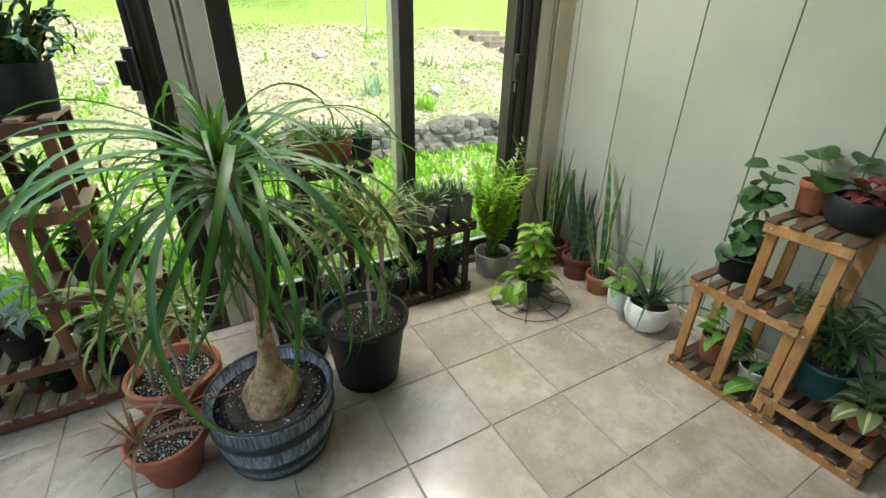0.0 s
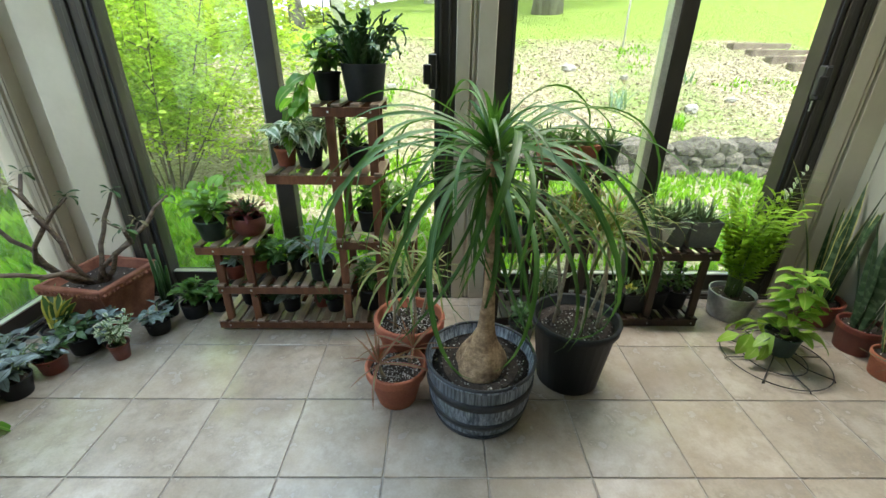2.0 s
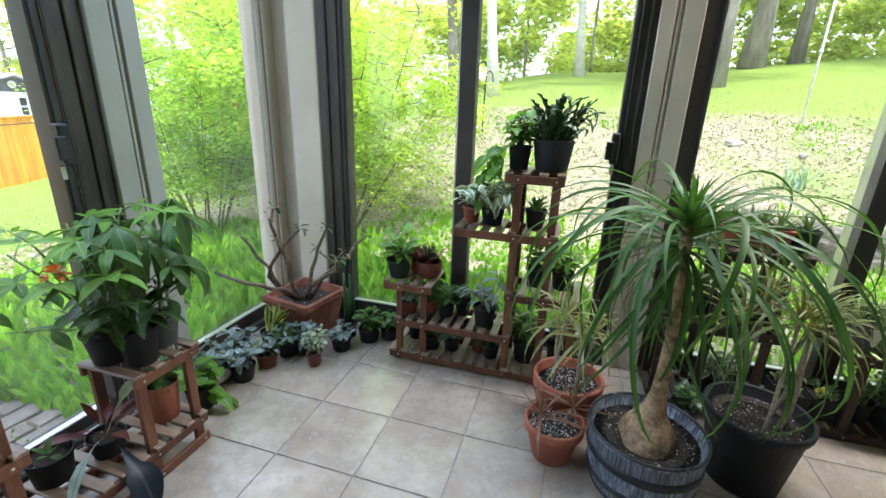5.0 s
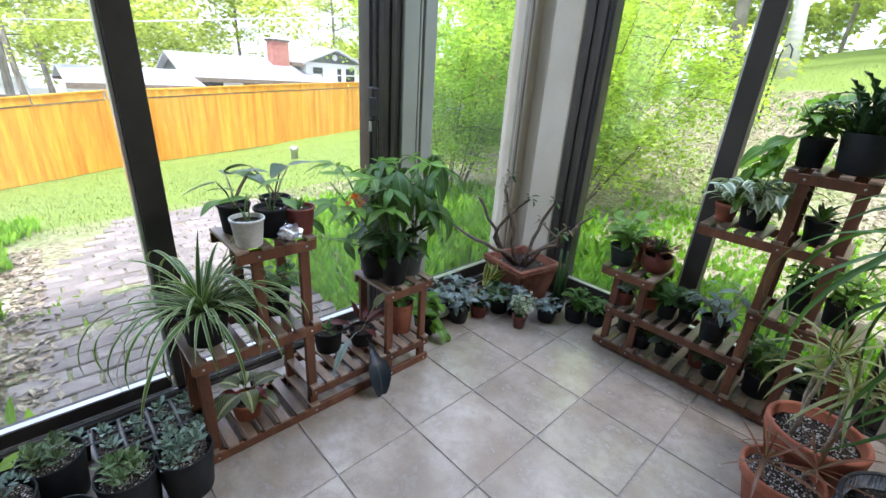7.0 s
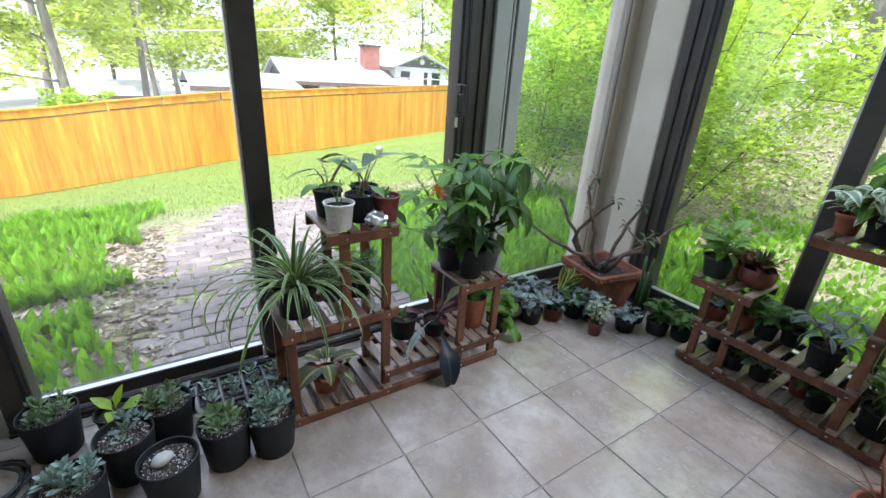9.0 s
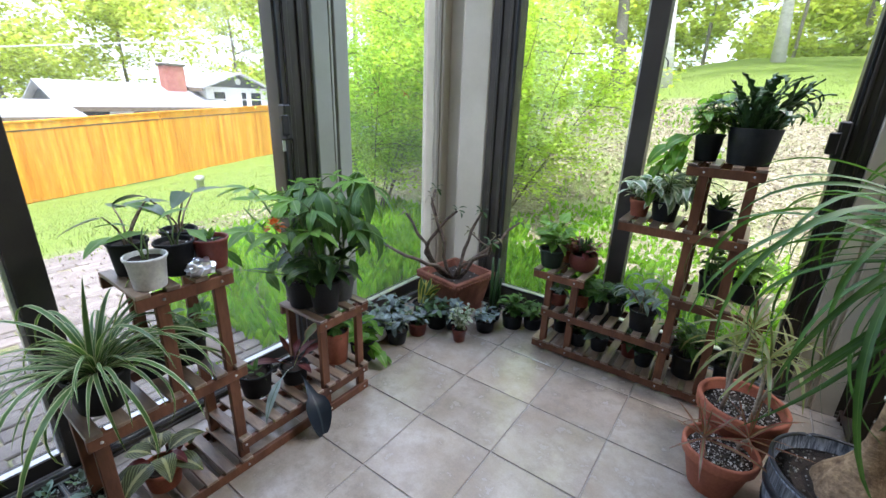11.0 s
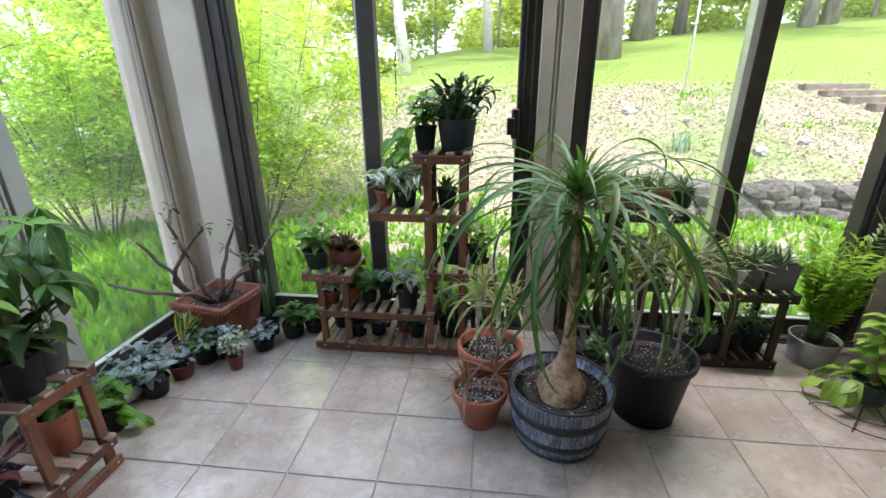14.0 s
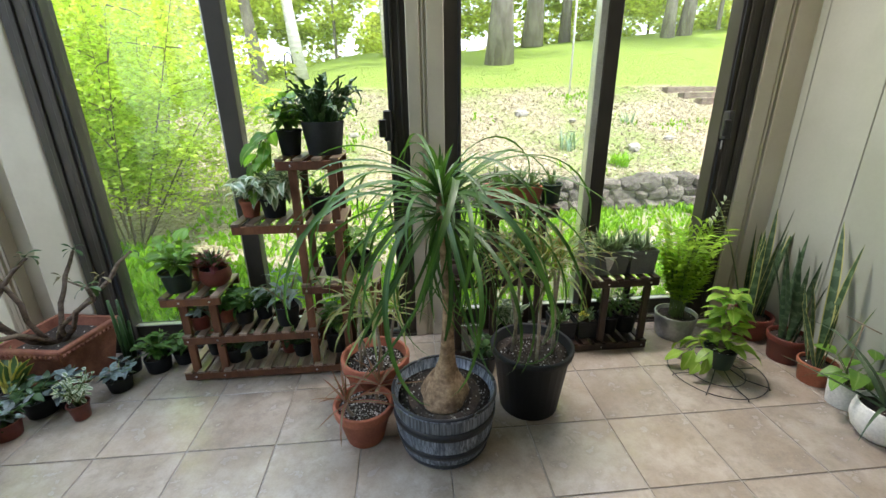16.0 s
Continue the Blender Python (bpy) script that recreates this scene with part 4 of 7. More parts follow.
STONES = [stone_mesh(s) for s in range(7)]
stone_wall = thing("stone_wall", (0, 0, 0), "low dry-stone wall of grey fieldstones", "stone wall")
for course in range(3):
    x = 0.25 + 0.1 * course
    while x < 4.6:
        w = rng.uniform(0.14, 0.40)
        hgt = rng.uniform(0.12, 0.24)
        yy = 4.0 + 0.02 * course + rng.uniform(-0.03, 0.03)
        part("stone", rng.choice(STONES), stone_wall, m=Matrix.LocRotScale((x + w / 2, yy, lie(x, 3.9) + 0.05 + 0.125 * course), Euler((rng.uniform(-0.2, 0.2), rng.uniform(-0.15, 0.15), rng.uniform(-0.3, 0.3))), (w * 1.12, 0.30, hgt * 1.15)))
        x += w * 0.94
for x, y, s in ((1.62, 6.7, 0.16), (2.9, 5.1, 0.17), (2.4, 6.3, 0.1), (0.2, 6.6, 0.1), (3.6, 5.4, 0.1), (-1.2, 5.8, 0.1)):
    rock = new("rock", stone_mesh(int(x * 10) + 40, PALE_STONE))
    rock.matrix_basis = Matrix.LocRotScale((x, y, lie(x, y) + 0.03), Euler((0, 0, rng.uniform(0, 3))), (s * 1.5, s, s * 0.7))
    tagged(rock, "pale grey fieldstone lying on the bank", "rock")
# tufts that stand out on the bank
IRIS = leafy("bluish_iris_leaf", (0.16, 0.27, 0.17), (0.25, 0.36, 0.24), trans=0.35, vary=0, island=0.25)
for name, x, y, n, r, h, mat, lab in (("iris_clump", 1.9, 5.15, 26, 0.13, 0.34, IRIS, "clump of bluish green iris leaves on the bank"), ("grass_tuft", 2.45, 4.6, 70, 0.12, 0.2, LILY, "bright yellow-green tuft at the top of the stone wall"), ("iris_clump", 3.3, 6.2, 16, 0.12, 0.26, IRIS, "smaller clump of bluish iris leaves on the bank")):
    spots = []
    for k in range(n):
        a, d = rng.uniform(0, 6.283), r * math.sqrt(rng.random())
        spots.append((d * math.cos(a), d * math.sin(a), -0.02))
    clump = new(name, blade_bed(name, spots, h * 0.6, h * 1.15, 0.026, mat, 0.5, 4))
    clump.matrix_basis = pose(x, y, lie(x, y))
    tagged(clump, lab, "plant")
# timber steps far up the bank
for k in range(4):
    x, y = 5.95 - 0.12 * k, 6.9 + 0.4 * k
    st = new("garden_step", boxm("garden_step", TWIG, -0.62, 0.62, -0.09, 0.09, -0.10, 0.05, 0.015))
    st.matrix_basis = pose(x, y, lie(x, y) + 0.03, 0, 0, 8)
    tagged(st, "weathered brown timber garden step on the bank", "step", "garden steps")

# brick path
brick_path = thing("brick_path", (0, 0, 0), "worn pinkish brick path with mossy joints", "path")
paver_meshes = []
for k in range(4):
    bm = box(bmesh.new(), -0.098, 0.098, -0.048, 0.048, -0.04, 0.0, 0.005)
    for v in bm.verts:
        v.co += Vector((rng.uniform(-0.003, 0.003), rng.uniform(-0.003, 0.003), rng.uniform(-0.002, 0.002)))
    paver_meshes.append(from_bm("paver", bm, PAVER))


def lay_path():
    for r in range(32):
        for c in range(9):
            x = -2.72 - 0.106 * r
            mid = -0.55 + 0.75 * smooth(-3.6, -6.2, x)
            y = mid - 0.82 + 0.208 * c + (0.104 if r % 2 else 0.0)
            if rng.random() < 0.03 or (y > 0.06 and x > -4.2):
                continue
            part("paver", rng.choice(paver_meshes), brick_path, m=Matrix.Translation((x, y, lie(x, y) + 0.012 + rng.uniform(-0.004, 0.004))) @ Euler((rng.uniform(-0.03, 0.03), rng.uniform(-0.03, 0.03), math.pi / 2 + rng.uniform(-0.05, 0.05))).to_matrix().to_4x4())


lay_path()

# the stained board fence
FENCE_LINE = [(-13.6, -9.5), (-13.9, -4.0), (-13.97, -2.9), (-14.03, -1.9), (-14.1, -0.8), (-14.4, 0.5), (-14.7, 1.9), (-15.1, 4.65), (-16.7, 9.2), (-18.6, 13.5)]


def make_fence():
    fence = thing("fence", (0, 0, 0), "long orange-stained cedar board fence with a top cap", "fence")
    board = boxm("board", FENCE, -0.068, 0.068, -0.01, 0.01, 0, 1.66, 0.003)
    for (x0, y0), (x1, y1) in zip(FENCE_LINE, FENCE_LINE[1:]):
        L, yaw = math.hypot(x1 - x0, y1 - y0), math.atan2(y1 - y0, x1 - x0)
        z0, z1 = lie(x0, y0), lie(x1, y1)
        n = math.ceil(L / 0.1365)
        for k in range(n):
            s = (k + 0.5) / n
            x, y = x0 + (x1 - x0) * s, y0 + (y1 - y0) * s
            part("board", board, fence, m=Matrix.Translation((x, y, z0 + (z1 - z0) * s + 0.02)) @ Euler((0, 0, yaw)).to_matrix().to_4x4())
        tilt = math.atan2(z1 - z0, L)
        m = Matrix.Translation(((x0 + x1) / 2, (y0 + y1) / 2, (z0 + z1) / 2)) @ Euler((0, -tilt, yaw)).to_matrix().to_4x4()
        part("cap", boxm("cap", FENCE, -L / 2 - 0.02, L / 2 + 0.02, -0.05, 0.05, 1.85, 1.89, 0.004), fence, m=m)
        part("top_board", boxm("top_board", FENCE, -L / 2 - 0.012, L / 2 + 0.012, -0.022, 0.022, 1.69, 1.849, 0.004), fence, m=m)
        part("trim_strip", boxm("trim_strip", TWIG, -L / 2, L / 2, -0.02, 0.02, 1.66, 1.689, 0.002), fence, m=m)
        for s in (0.0, 0.5):
            x, y = x0 + (x1 - x0) * s, y0 + (y1 - y0) * s
            part("post", boxm("post", FENCE, -0.06, 0.06, -0.06, 0.06, -0.1, 1.84, 0.004), fence, m=Matrix.Translation((x - 0.08, y, z0 + (z1 - z0) * s)))


make_fence()


# shrubs and trees
def limb(p0, p1, bend, n=6):
    p0, p1 = Vector(p0), Vector(p1)
    off = Vector((rng.uniform(-1, 1), rng.uniform(-1, 1), rng.uniform(-0.3, 0.3))) * bend
    return [p0.lerp(p1, i / n) + off * math.sin(math.pi * i / n) for i in range(n + 1)]


def shrub(place, height, spread, stems, leaves, material, size, label, low=0.25):
    x, y = place
    root = thing("shrub", (x, y, lie(x, y) - 0.03), label, "shrub")
    tips = []
    for k in range(stems):
        a = 6.283 * k / stems + rng.uniform(-0.4, 0.4)
        r = spread * rng.uniform(0.35, 1.0)
        top = Vector((r * math.cos(a), r * math.sin(a), height * rng.uniform(0.6, 1.0)))
        pts = limb((0.12 * math.cos(a), 0.12 * math.sin(a), 0), top, 0.04 * height)
        part("stem", tube("stem", pts, [0.009 * (1 - 0.8 * i / 6) for i in range(7)], TWIG, 6), root)
        for i in range(2, 7):
            tips.append((pts[i], 0.28 + 0.1 * height * (0.5 if i < 4 else 1)))
            for _ in range(1 + i % 2):
                q = pts[i] + Vector((rng.uniform(-1, 1), rng.uniform(-1, 1), rng.uniform(-0.2, 0.7))) * 0.45
                tips.append((q, 0.26))
                if q.z > low:
                    part("twig", tube("twig", [pts[i], (pts[i] + q) / 2 + Vector((0, 0, 0.03)), q], [0.006, 0.004, 0.002], TWIG, 4), root)
    tips = [(p, r) for p, r in tips if p.z > low * height]
    each = max(20, leaves // len(tips))
    part("crown", card_cloud("crown", [tuple(p) for p, _ in tips], [(r, r, r * 0.55) for _, r in tips], [each] * len(tips), size, material, 0.8), root, kind="stuff")
    return root


def tree(place, height, girth, crown, leaves, material, bark, size, label, lean=0.0, first=0.45, clumps=16, z=None):
    x, y = place
    root = thing("tree", (x, y, (lie(x, y) if z is None else z) - 0.05), label, "tree")
    top = Vector((lean * height, rng.uniform(-0.03, 0.03) * height, height))
    pts = limb((0, 0, 0), top, 0.03 * height, 8)
    part("trunk", tube("trunk", pts, [girth * (1.35 if i == 0 else 1.0 - 0.085 * i) for i in range(9)], bark, 12), root)
    cs, rs = [], []
    for k in range(clumps):
        s = first + (1 - first) * (k + rng.random()) / clumps
        base = pts[min(8, int(s * 8))]
        a, r = rng.uniform(0, 6.283), crown * rng.uniform(0.35, 1.0) * (1.15 - 0.7 * (s - first) / (1 - first))
        tip = base + Vector((r * math.cos(a), r * math.sin(a), rng.uniform(0.05, 0.35) * crown))
        if k % 2 == 0:
            part("limb", tube("limb", limb(base, tip, 0.08 * crown, 4), [girth * 0.28 * (1 - 0.2 * i) for i in range(5)], bark, 6), root)
        cs.append(tuple(tip))
        q = crown * rng.uniform(0.28, 0.5)
        rs.append((q, q, q * 0.6))
        cs.append(tuple(base.lerp(tip, 0.55)))
        rs.append((q * 0.8, q * 0.8, q * 0.45))
    part("crown", card_cloud("crown", cs, rs, [max(10, leaves // len(cs))] * len(cs), size, material, 0.7), root, kind="stuff")
    return root


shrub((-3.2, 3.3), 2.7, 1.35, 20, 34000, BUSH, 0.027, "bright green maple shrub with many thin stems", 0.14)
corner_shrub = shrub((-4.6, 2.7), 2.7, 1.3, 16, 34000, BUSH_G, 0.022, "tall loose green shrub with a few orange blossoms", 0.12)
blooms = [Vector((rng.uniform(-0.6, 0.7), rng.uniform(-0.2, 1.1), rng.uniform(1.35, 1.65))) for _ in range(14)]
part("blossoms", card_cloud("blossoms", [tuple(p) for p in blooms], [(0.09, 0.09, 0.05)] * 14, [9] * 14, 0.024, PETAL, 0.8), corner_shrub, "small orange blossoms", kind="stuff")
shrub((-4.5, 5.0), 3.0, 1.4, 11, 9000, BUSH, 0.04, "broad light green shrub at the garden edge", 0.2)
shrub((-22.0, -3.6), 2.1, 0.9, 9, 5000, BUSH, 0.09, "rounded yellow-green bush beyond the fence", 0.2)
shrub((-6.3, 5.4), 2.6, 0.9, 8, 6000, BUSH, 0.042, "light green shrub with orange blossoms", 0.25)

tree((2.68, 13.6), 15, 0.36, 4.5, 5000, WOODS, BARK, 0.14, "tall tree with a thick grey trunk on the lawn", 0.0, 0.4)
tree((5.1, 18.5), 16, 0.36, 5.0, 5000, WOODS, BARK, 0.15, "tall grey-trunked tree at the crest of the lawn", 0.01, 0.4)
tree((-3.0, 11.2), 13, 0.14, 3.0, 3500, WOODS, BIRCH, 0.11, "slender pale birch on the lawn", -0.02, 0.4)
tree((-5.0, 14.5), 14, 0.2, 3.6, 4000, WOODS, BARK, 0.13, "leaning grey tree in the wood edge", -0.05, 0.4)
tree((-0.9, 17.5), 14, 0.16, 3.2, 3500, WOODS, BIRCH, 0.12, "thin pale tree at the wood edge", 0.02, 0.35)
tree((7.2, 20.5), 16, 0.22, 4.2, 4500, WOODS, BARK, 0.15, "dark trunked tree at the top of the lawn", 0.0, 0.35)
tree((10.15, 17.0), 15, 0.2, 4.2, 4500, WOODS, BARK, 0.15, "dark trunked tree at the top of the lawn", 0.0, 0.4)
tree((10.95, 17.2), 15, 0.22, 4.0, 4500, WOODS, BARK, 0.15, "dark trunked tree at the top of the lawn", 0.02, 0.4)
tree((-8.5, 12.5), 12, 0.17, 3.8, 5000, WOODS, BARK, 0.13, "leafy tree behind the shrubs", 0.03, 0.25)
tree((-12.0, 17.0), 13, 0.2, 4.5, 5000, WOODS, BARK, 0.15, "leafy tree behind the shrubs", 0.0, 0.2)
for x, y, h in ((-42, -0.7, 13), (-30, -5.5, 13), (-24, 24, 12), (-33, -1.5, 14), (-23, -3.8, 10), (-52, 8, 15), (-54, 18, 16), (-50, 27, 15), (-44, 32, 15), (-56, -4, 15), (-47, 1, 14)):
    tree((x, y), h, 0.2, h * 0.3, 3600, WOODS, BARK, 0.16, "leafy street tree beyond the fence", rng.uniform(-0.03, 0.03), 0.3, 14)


def far_woods():
    cs, rs = [], []
    for k in range(230):
        a = radians(-50 + 106 * k / 229 + rng.uniform(-1, 1))
        d = rng.uniform(22, 42)
        x, y = d * math.sin(a), d * math.cos(a)
        r = rng.uniform(1.0, 2.3)
        cs.append((x, y, lie(x, y) + 0.5 + 8.0 * rng.random() ** 1.3)), rs.append((r, r, r * 0.6))
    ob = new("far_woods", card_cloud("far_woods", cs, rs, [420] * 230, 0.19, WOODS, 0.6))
    tagged(ob, "light green spring woods in the distance", "woods", kind="stuff")
    cs, rs = [], []
    for k in range(120):
        a = radians(-128 + 78 * k / 119 + rng.uniform(-1, 1))
        d = rng.uniform(46, 74)
        x, y = d * math.sin(a), d * math.cos(a)
        r = rng.uniform(2.4, 4.6)
        cs.append((x, y, -1 + 15 * rng.random() ** 0.8)), rs.append((r, r, r * 0.6))
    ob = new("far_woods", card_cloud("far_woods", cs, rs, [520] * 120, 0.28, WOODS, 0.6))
    tagged(ob, "light green street trees behind the houses", "woods", kind="stuff")
    lists = []
    for k in range(15):
        a = radians(-55 + 105 * k / 14 + rng.uniform(-2.5, 2.5))
        d = rng.uniform(22, 40)
        x, y = d * math.sin(a), d * math.cos(a)
        z, r, h = lie(x, y), rng.uniform(0.05, 0.12), rng.uniform(9, 14)
        ring = [[(x + rr * math.cos(t * 0.785), y + rr * math.sin(t * 0.785), zz) for t in range(8)] for rr, zz in ((r * 1.2, z - 0.2), (r, z + h * 0.4), (r * 0.5, z + h))]
        lists.append((sum(ring, []), [(i * 8 + j, i * 8 + (j + 1) % 8, (i + 1) * 8 + (j + 1) % 8, (i + 1) * 8 + j) for i in range(2) for j in range(8)]))
    V, F = join_lists(lists)
    tr = new("far_trunks", from_lists("far_trunks", V, F, BARK))
    tagged(tr, "grey trunks of the distant woods", "woods", kind="stuff")


far_woods()


# neighbouring houses
def roof_mesh(L, W, h0, h1, over, material=ROOF, name="roof"):
    """A gable roof with its ridge along x."""
    a, b, t = L / 2 + over, W / 2 + over, 0.12
    drop = (h1 - h0) * over / (W / 2)
    V = []
    for dz in (0, t):
        V += [(-a, -b, h0 - drop + dz), (a, -b, h0 - drop + dz), (a, 0, h1 + dz), (-a, 0, h1 + dz), (-a, b, h0 - drop + dz), (a, b, h0 - drop + dz)]
    F = [(0, 1, 2, 3), (3, 2, 5, 4), (7, 6, 9, 8), (8, 9, 10, 11), (0, 6, 7, 1), (4, 5, 11, 10), (0, 3, 9, 6), (3, 4, 10, 9), (1, 7, 8, 2), (2, 8, 11, 5)]
    return from_lists(name, V, F, material, smooth=False)


def gable_mesh(W, h0, h1, x):
    V = [(x + d, y, z) for d in (0, 0.05) for y, z in ((-W / 2, h0), (W / 2, h0), (0, h1 - 0.02))]
    return from_lists("gable", V, [(0, 1, 2), (5, 4, 3), (0, 3, 4, 1), (1, 4, 5, 2), (2, 5, 3, 0)], GABLE, smooth=False)


def house(place, yaw, L, W, eave, ridge, base, label, chimney=None, windows=(), flue=0.0, east=()):
    h = thing("house", (*place, base), label, "house", rz=yaw)
    part("wall", boxm("wall", SIDING, -L / 2, L / 2, -W / 2, W / 2, 0, eave, 0), h)
    part("roof", roof_mesh(L, W, eave, ridge, 0.5), h)
    part("gable", gable_mesh(W, eave, ridge, L / 2), h)
    part("gable", gable_mesh(W, eave, ridge, -L / 2 - 0.05), h)
    if chimney is not None:
        c = part("chimney", boxm("chimney", BRICKW, chimney - 0.65, chimney + 0.65, flue - 0.5, flue + 0.5, eave, ridge + 1.3, 0.02), h)
        part("chimney_cap", boxm("chimney_cap", STONE, chimney - 0.75, chimney + 0.75, flue - 0.6, flue + 0.6, ridge + 1.302, ridge + 1.45, 0.02), c)
    for x, y, z, w, hh in windows:
        n = part("window", boxm("window", DARKWIN, x - w / 2, x + w / 2, y - 0.03, y + 0.03, z, z + hh, 0), h)
        part("frame", boxm("frame", SIDING, x - w / 2 - 0.08, x + w / 2 + 0.08, y - 0.05, y + 0.02, z + hh / 2 - 0.04, z + hh / 2 + 0.04, 0.005), n)
    for y, z, w, hh in east:
        n = part("window", boxm("window", DARKWIN, L / 2 - 0.03, L / 2 + 0.03, y - w / 2, y + w / 2, z, z + hh, 0), h)
        part("frame", boxm("frame", SIDING, L / 2 - 0.02, L / 2 + 0.05, y - w / 2 - 0.08, y + w / 2 + 0.08, z + hh / 2 - 0.04, z + hh / 2 + 0.04, 0.005), n)
    vent = lathe("gable_vent", [(0.22, 0), (0.22, 0.03), (0.17, 0.04), (0.0001, 0.04)], SIDING, 16)
    part("gable_vent", vent, h, "round white gable vent", m=Matrix.Translation((L / 2 + 0.05, 0, eave + 0.45 * (ridge - eave))) @ Euler((0, radians(90), 0)).to_matrix().to_4x4())
    for y in (-W / 2 - 0.5, W / 2 + 0.5):
        drop = (ridge - eave) * 0.5 / (W / 2)
        part("fascia", boxm("fascia", TWIG, -L / 2 - 0.5, L / 2 + 0.5, y - 0.03, y + 0.03, eave - drop - 0.16, eave - drop + 0.10, 0), h, "brown eave board")
    return h


# the long ranch house with its chimney, a cross wing whose gable faces the garden, a lower wing and a far house
house((-36.6, 11.6), 90, 9.0, 7.0, 2.85, 4.12, -2.65, "long white ranch house with a pale roof and brick chimney", 2.5, [(x, -3.52, 1.4, 1.3, 1.1) for x in (-3.2, -0.6, 1.0)], flue=-0.9)
house((-37.3, 17.95), 0, 6.6, 4.9, 4.25, 5.2, -2.75, "white house wing with a slate grey gable end", None, [], east=[(-1.5, 2.9, 0.8, 1.0), (0.4, 2.9, 0.35, 1.0), (1.4, 2.9, 0.8, 1.0)])
house((-33.4, 3.75), 90, 5.2, 7.6, 2.5, 3.12, -2.75, "low white garage wing with a pale roof", None, [(x, -3.82, 1.2, 1.2, 1.0) for x in (-1, 1.2)])
house((-48.0, -3.5), 90, 5.2, 6.0, 2.4, 3.3, -4.3, "small white house far behind the fence", None, [(x, -3.02, 0.9, 1.0, 1.0) for x in (-1.5, 1.2)])

cable = new("overhead_cable", tube("overhead_cable", [(-27, -14, 1.35), (-25.4, -5.6, 1.72), (-24.6, 3.5, 2.55), (-21.8, 12.3, 3.7), (-18, 22, 5.6)], 0.03, WIRE, 6))
tagged(cable, "thin grey overhead cable across the sky", "cable")
pole = thing("garden_pole", (2.95, 8.0, lie(2.95, 8.0) - 0.1), "thin pale metal pole on the bank", "pole")
part("shaft", tube("shaft", [(0, 0, 0), (0, 0, 2.6)], 0.02, POLE, 8), pole)
part("collar", tube("collar", [(0, 0, 1.2), (0, 0, 1.26)], 0.027, POLE, 8), pole)
hook = thing("shepherd_hook", (-2.3, 6.6, lie(-2.3, 6.6) - 0.1), "dark iron shepherd's hook in the bank", "hook")
part("rod", tube("rod", [(0, 0, 0), (0.01, 0, 1.0), (0.03, 0, 1.12), (0.08, 0, 1.16), (0.13, 0, 1.1), (0.14, 0, 0.98)], 0.012, LATCH, 6), hook)
hyd = thing("garden_valve", (-12.2, 4.1, lie(-12.2, 4.1)), "small grey valve post in the grass", "valve")
part("post", lathe("post", [(0.09, -0.1), (0.09, 0.22), (0.12, 0.23), (0.12, 0.30), (0.08, 0.34), (0.001, 0.35)], POLE, 12), hyd)

# ---- plant stands ----
def stand(name, place, rz, depth, legs, shelves, wood, slat_wood, label):
    """A stepped slatted stand. Along its own x it runs to the right, y goes from its front to its back.
    legs: (x, height, foot if raised); shelves: (x from, x to, height of the slats' top, last slat if short of the end)."""
    st = thing(name, place, label, "plant stand", rz=rz)
    lw, lt, rt_ = 0.034, 0.020, 0.016
    for x, h, *foot in legs:
        m = boxm("leg", wood, -lw / 2, lw / 2, 0, lt, foot[0] if foot else 0, h, 0.002)
        part("leg", m, st, m=Matrix.Translation((x, rt_ + 0.001, 0)))
        part("leg", m, st, m=Matrix.Translation((x, depth - rt_ - lt - 0.001, 0)))
    screw = lathe("screw", [(0.0045, 0), (0.0045, 0.0012), (0.003, 0.0022), (0.0001, 0.0024)], SCREW, 8)
    for x0, x1, z, *end in shelves:
        rail = boxm("rail", wood, x0, x1, 0, rt_, z - 0.012 - 0.036, z - 0.0125, 0.002)
        part("rail", rail, st)
        part("rail", rail, st, m=Matrix.Translation((0, depth - rt_, 0)))
        xe = end[0] if end else x1
        n = max(3, round((xe - x0) / 0.058))
        w = 0.036
        slat = boxm("slat", slat_wood, -w / 2, w / 2, -0.004, depth + 0.004, -0.012, 0.0, 0.002)
        for k in range(n):
            x = x0 + w / 2 + (xe - x0 - w) * k / (n - 1)
            part("slat", slat, st, m=Matrix.Translation((x, 0, z)) @ Euler((0, 0, rng.uniform(-0.008, 0.008))).to_matrix().to_4x4())
        for x, h, *foot in legs:
            if x0 - 0.02 <= x <= x1 + 0.02 and h >= z - 0.05 and not (foot and foot[0] > z):
                part("screw", screw, st, m=Matrix.Translation((x, -0.0005, z - 0.03)) @ Euler((radians(90), 0, 0)).to_matrix().to_4x4())
    return st


# beside the garden door: small shelf, two tall columns of shelves
stand("plant_stand", (-1.515, 0.765, 0), 0, 0.25,
      [(0.05, 0.43), (0.18, 0.43), (0.605, 1.015), (0.765, 1.015), (0.905, 0.47)],
      [(0.0, 0.93, 0.062), (0.03, 0.63, 0.25), (-0.03, 0.225, 0.445), (0.33, 0.80, 0.765), (0.545, 0.80, 1.03), (0.585, 0.93, 0.475)],
      WOOD, WOOD_PALE, "red-brown stepped wooden plant stand full of small pots")
# beside the west door: its front faces east
stand("plant_stand", (-1.945, -0.965, 0), 90, 0.25,
      [(0.03, 0.40), (0.23, 0.722, 0.364), (0.385, 0.722), (0.745, 0.42), (0.93, 0.42)],
      [(0.0, 0.955, 0.05, 0.40), (0.37, 0.955, 0.135), (0.0, 0.425, 0.412), (0.165, 0.422, 0.738), (0.715, 0.965, 0.43)],
      WOOD, WOOD_PALE, "red-brown stepped wooden plant stand by the west door")
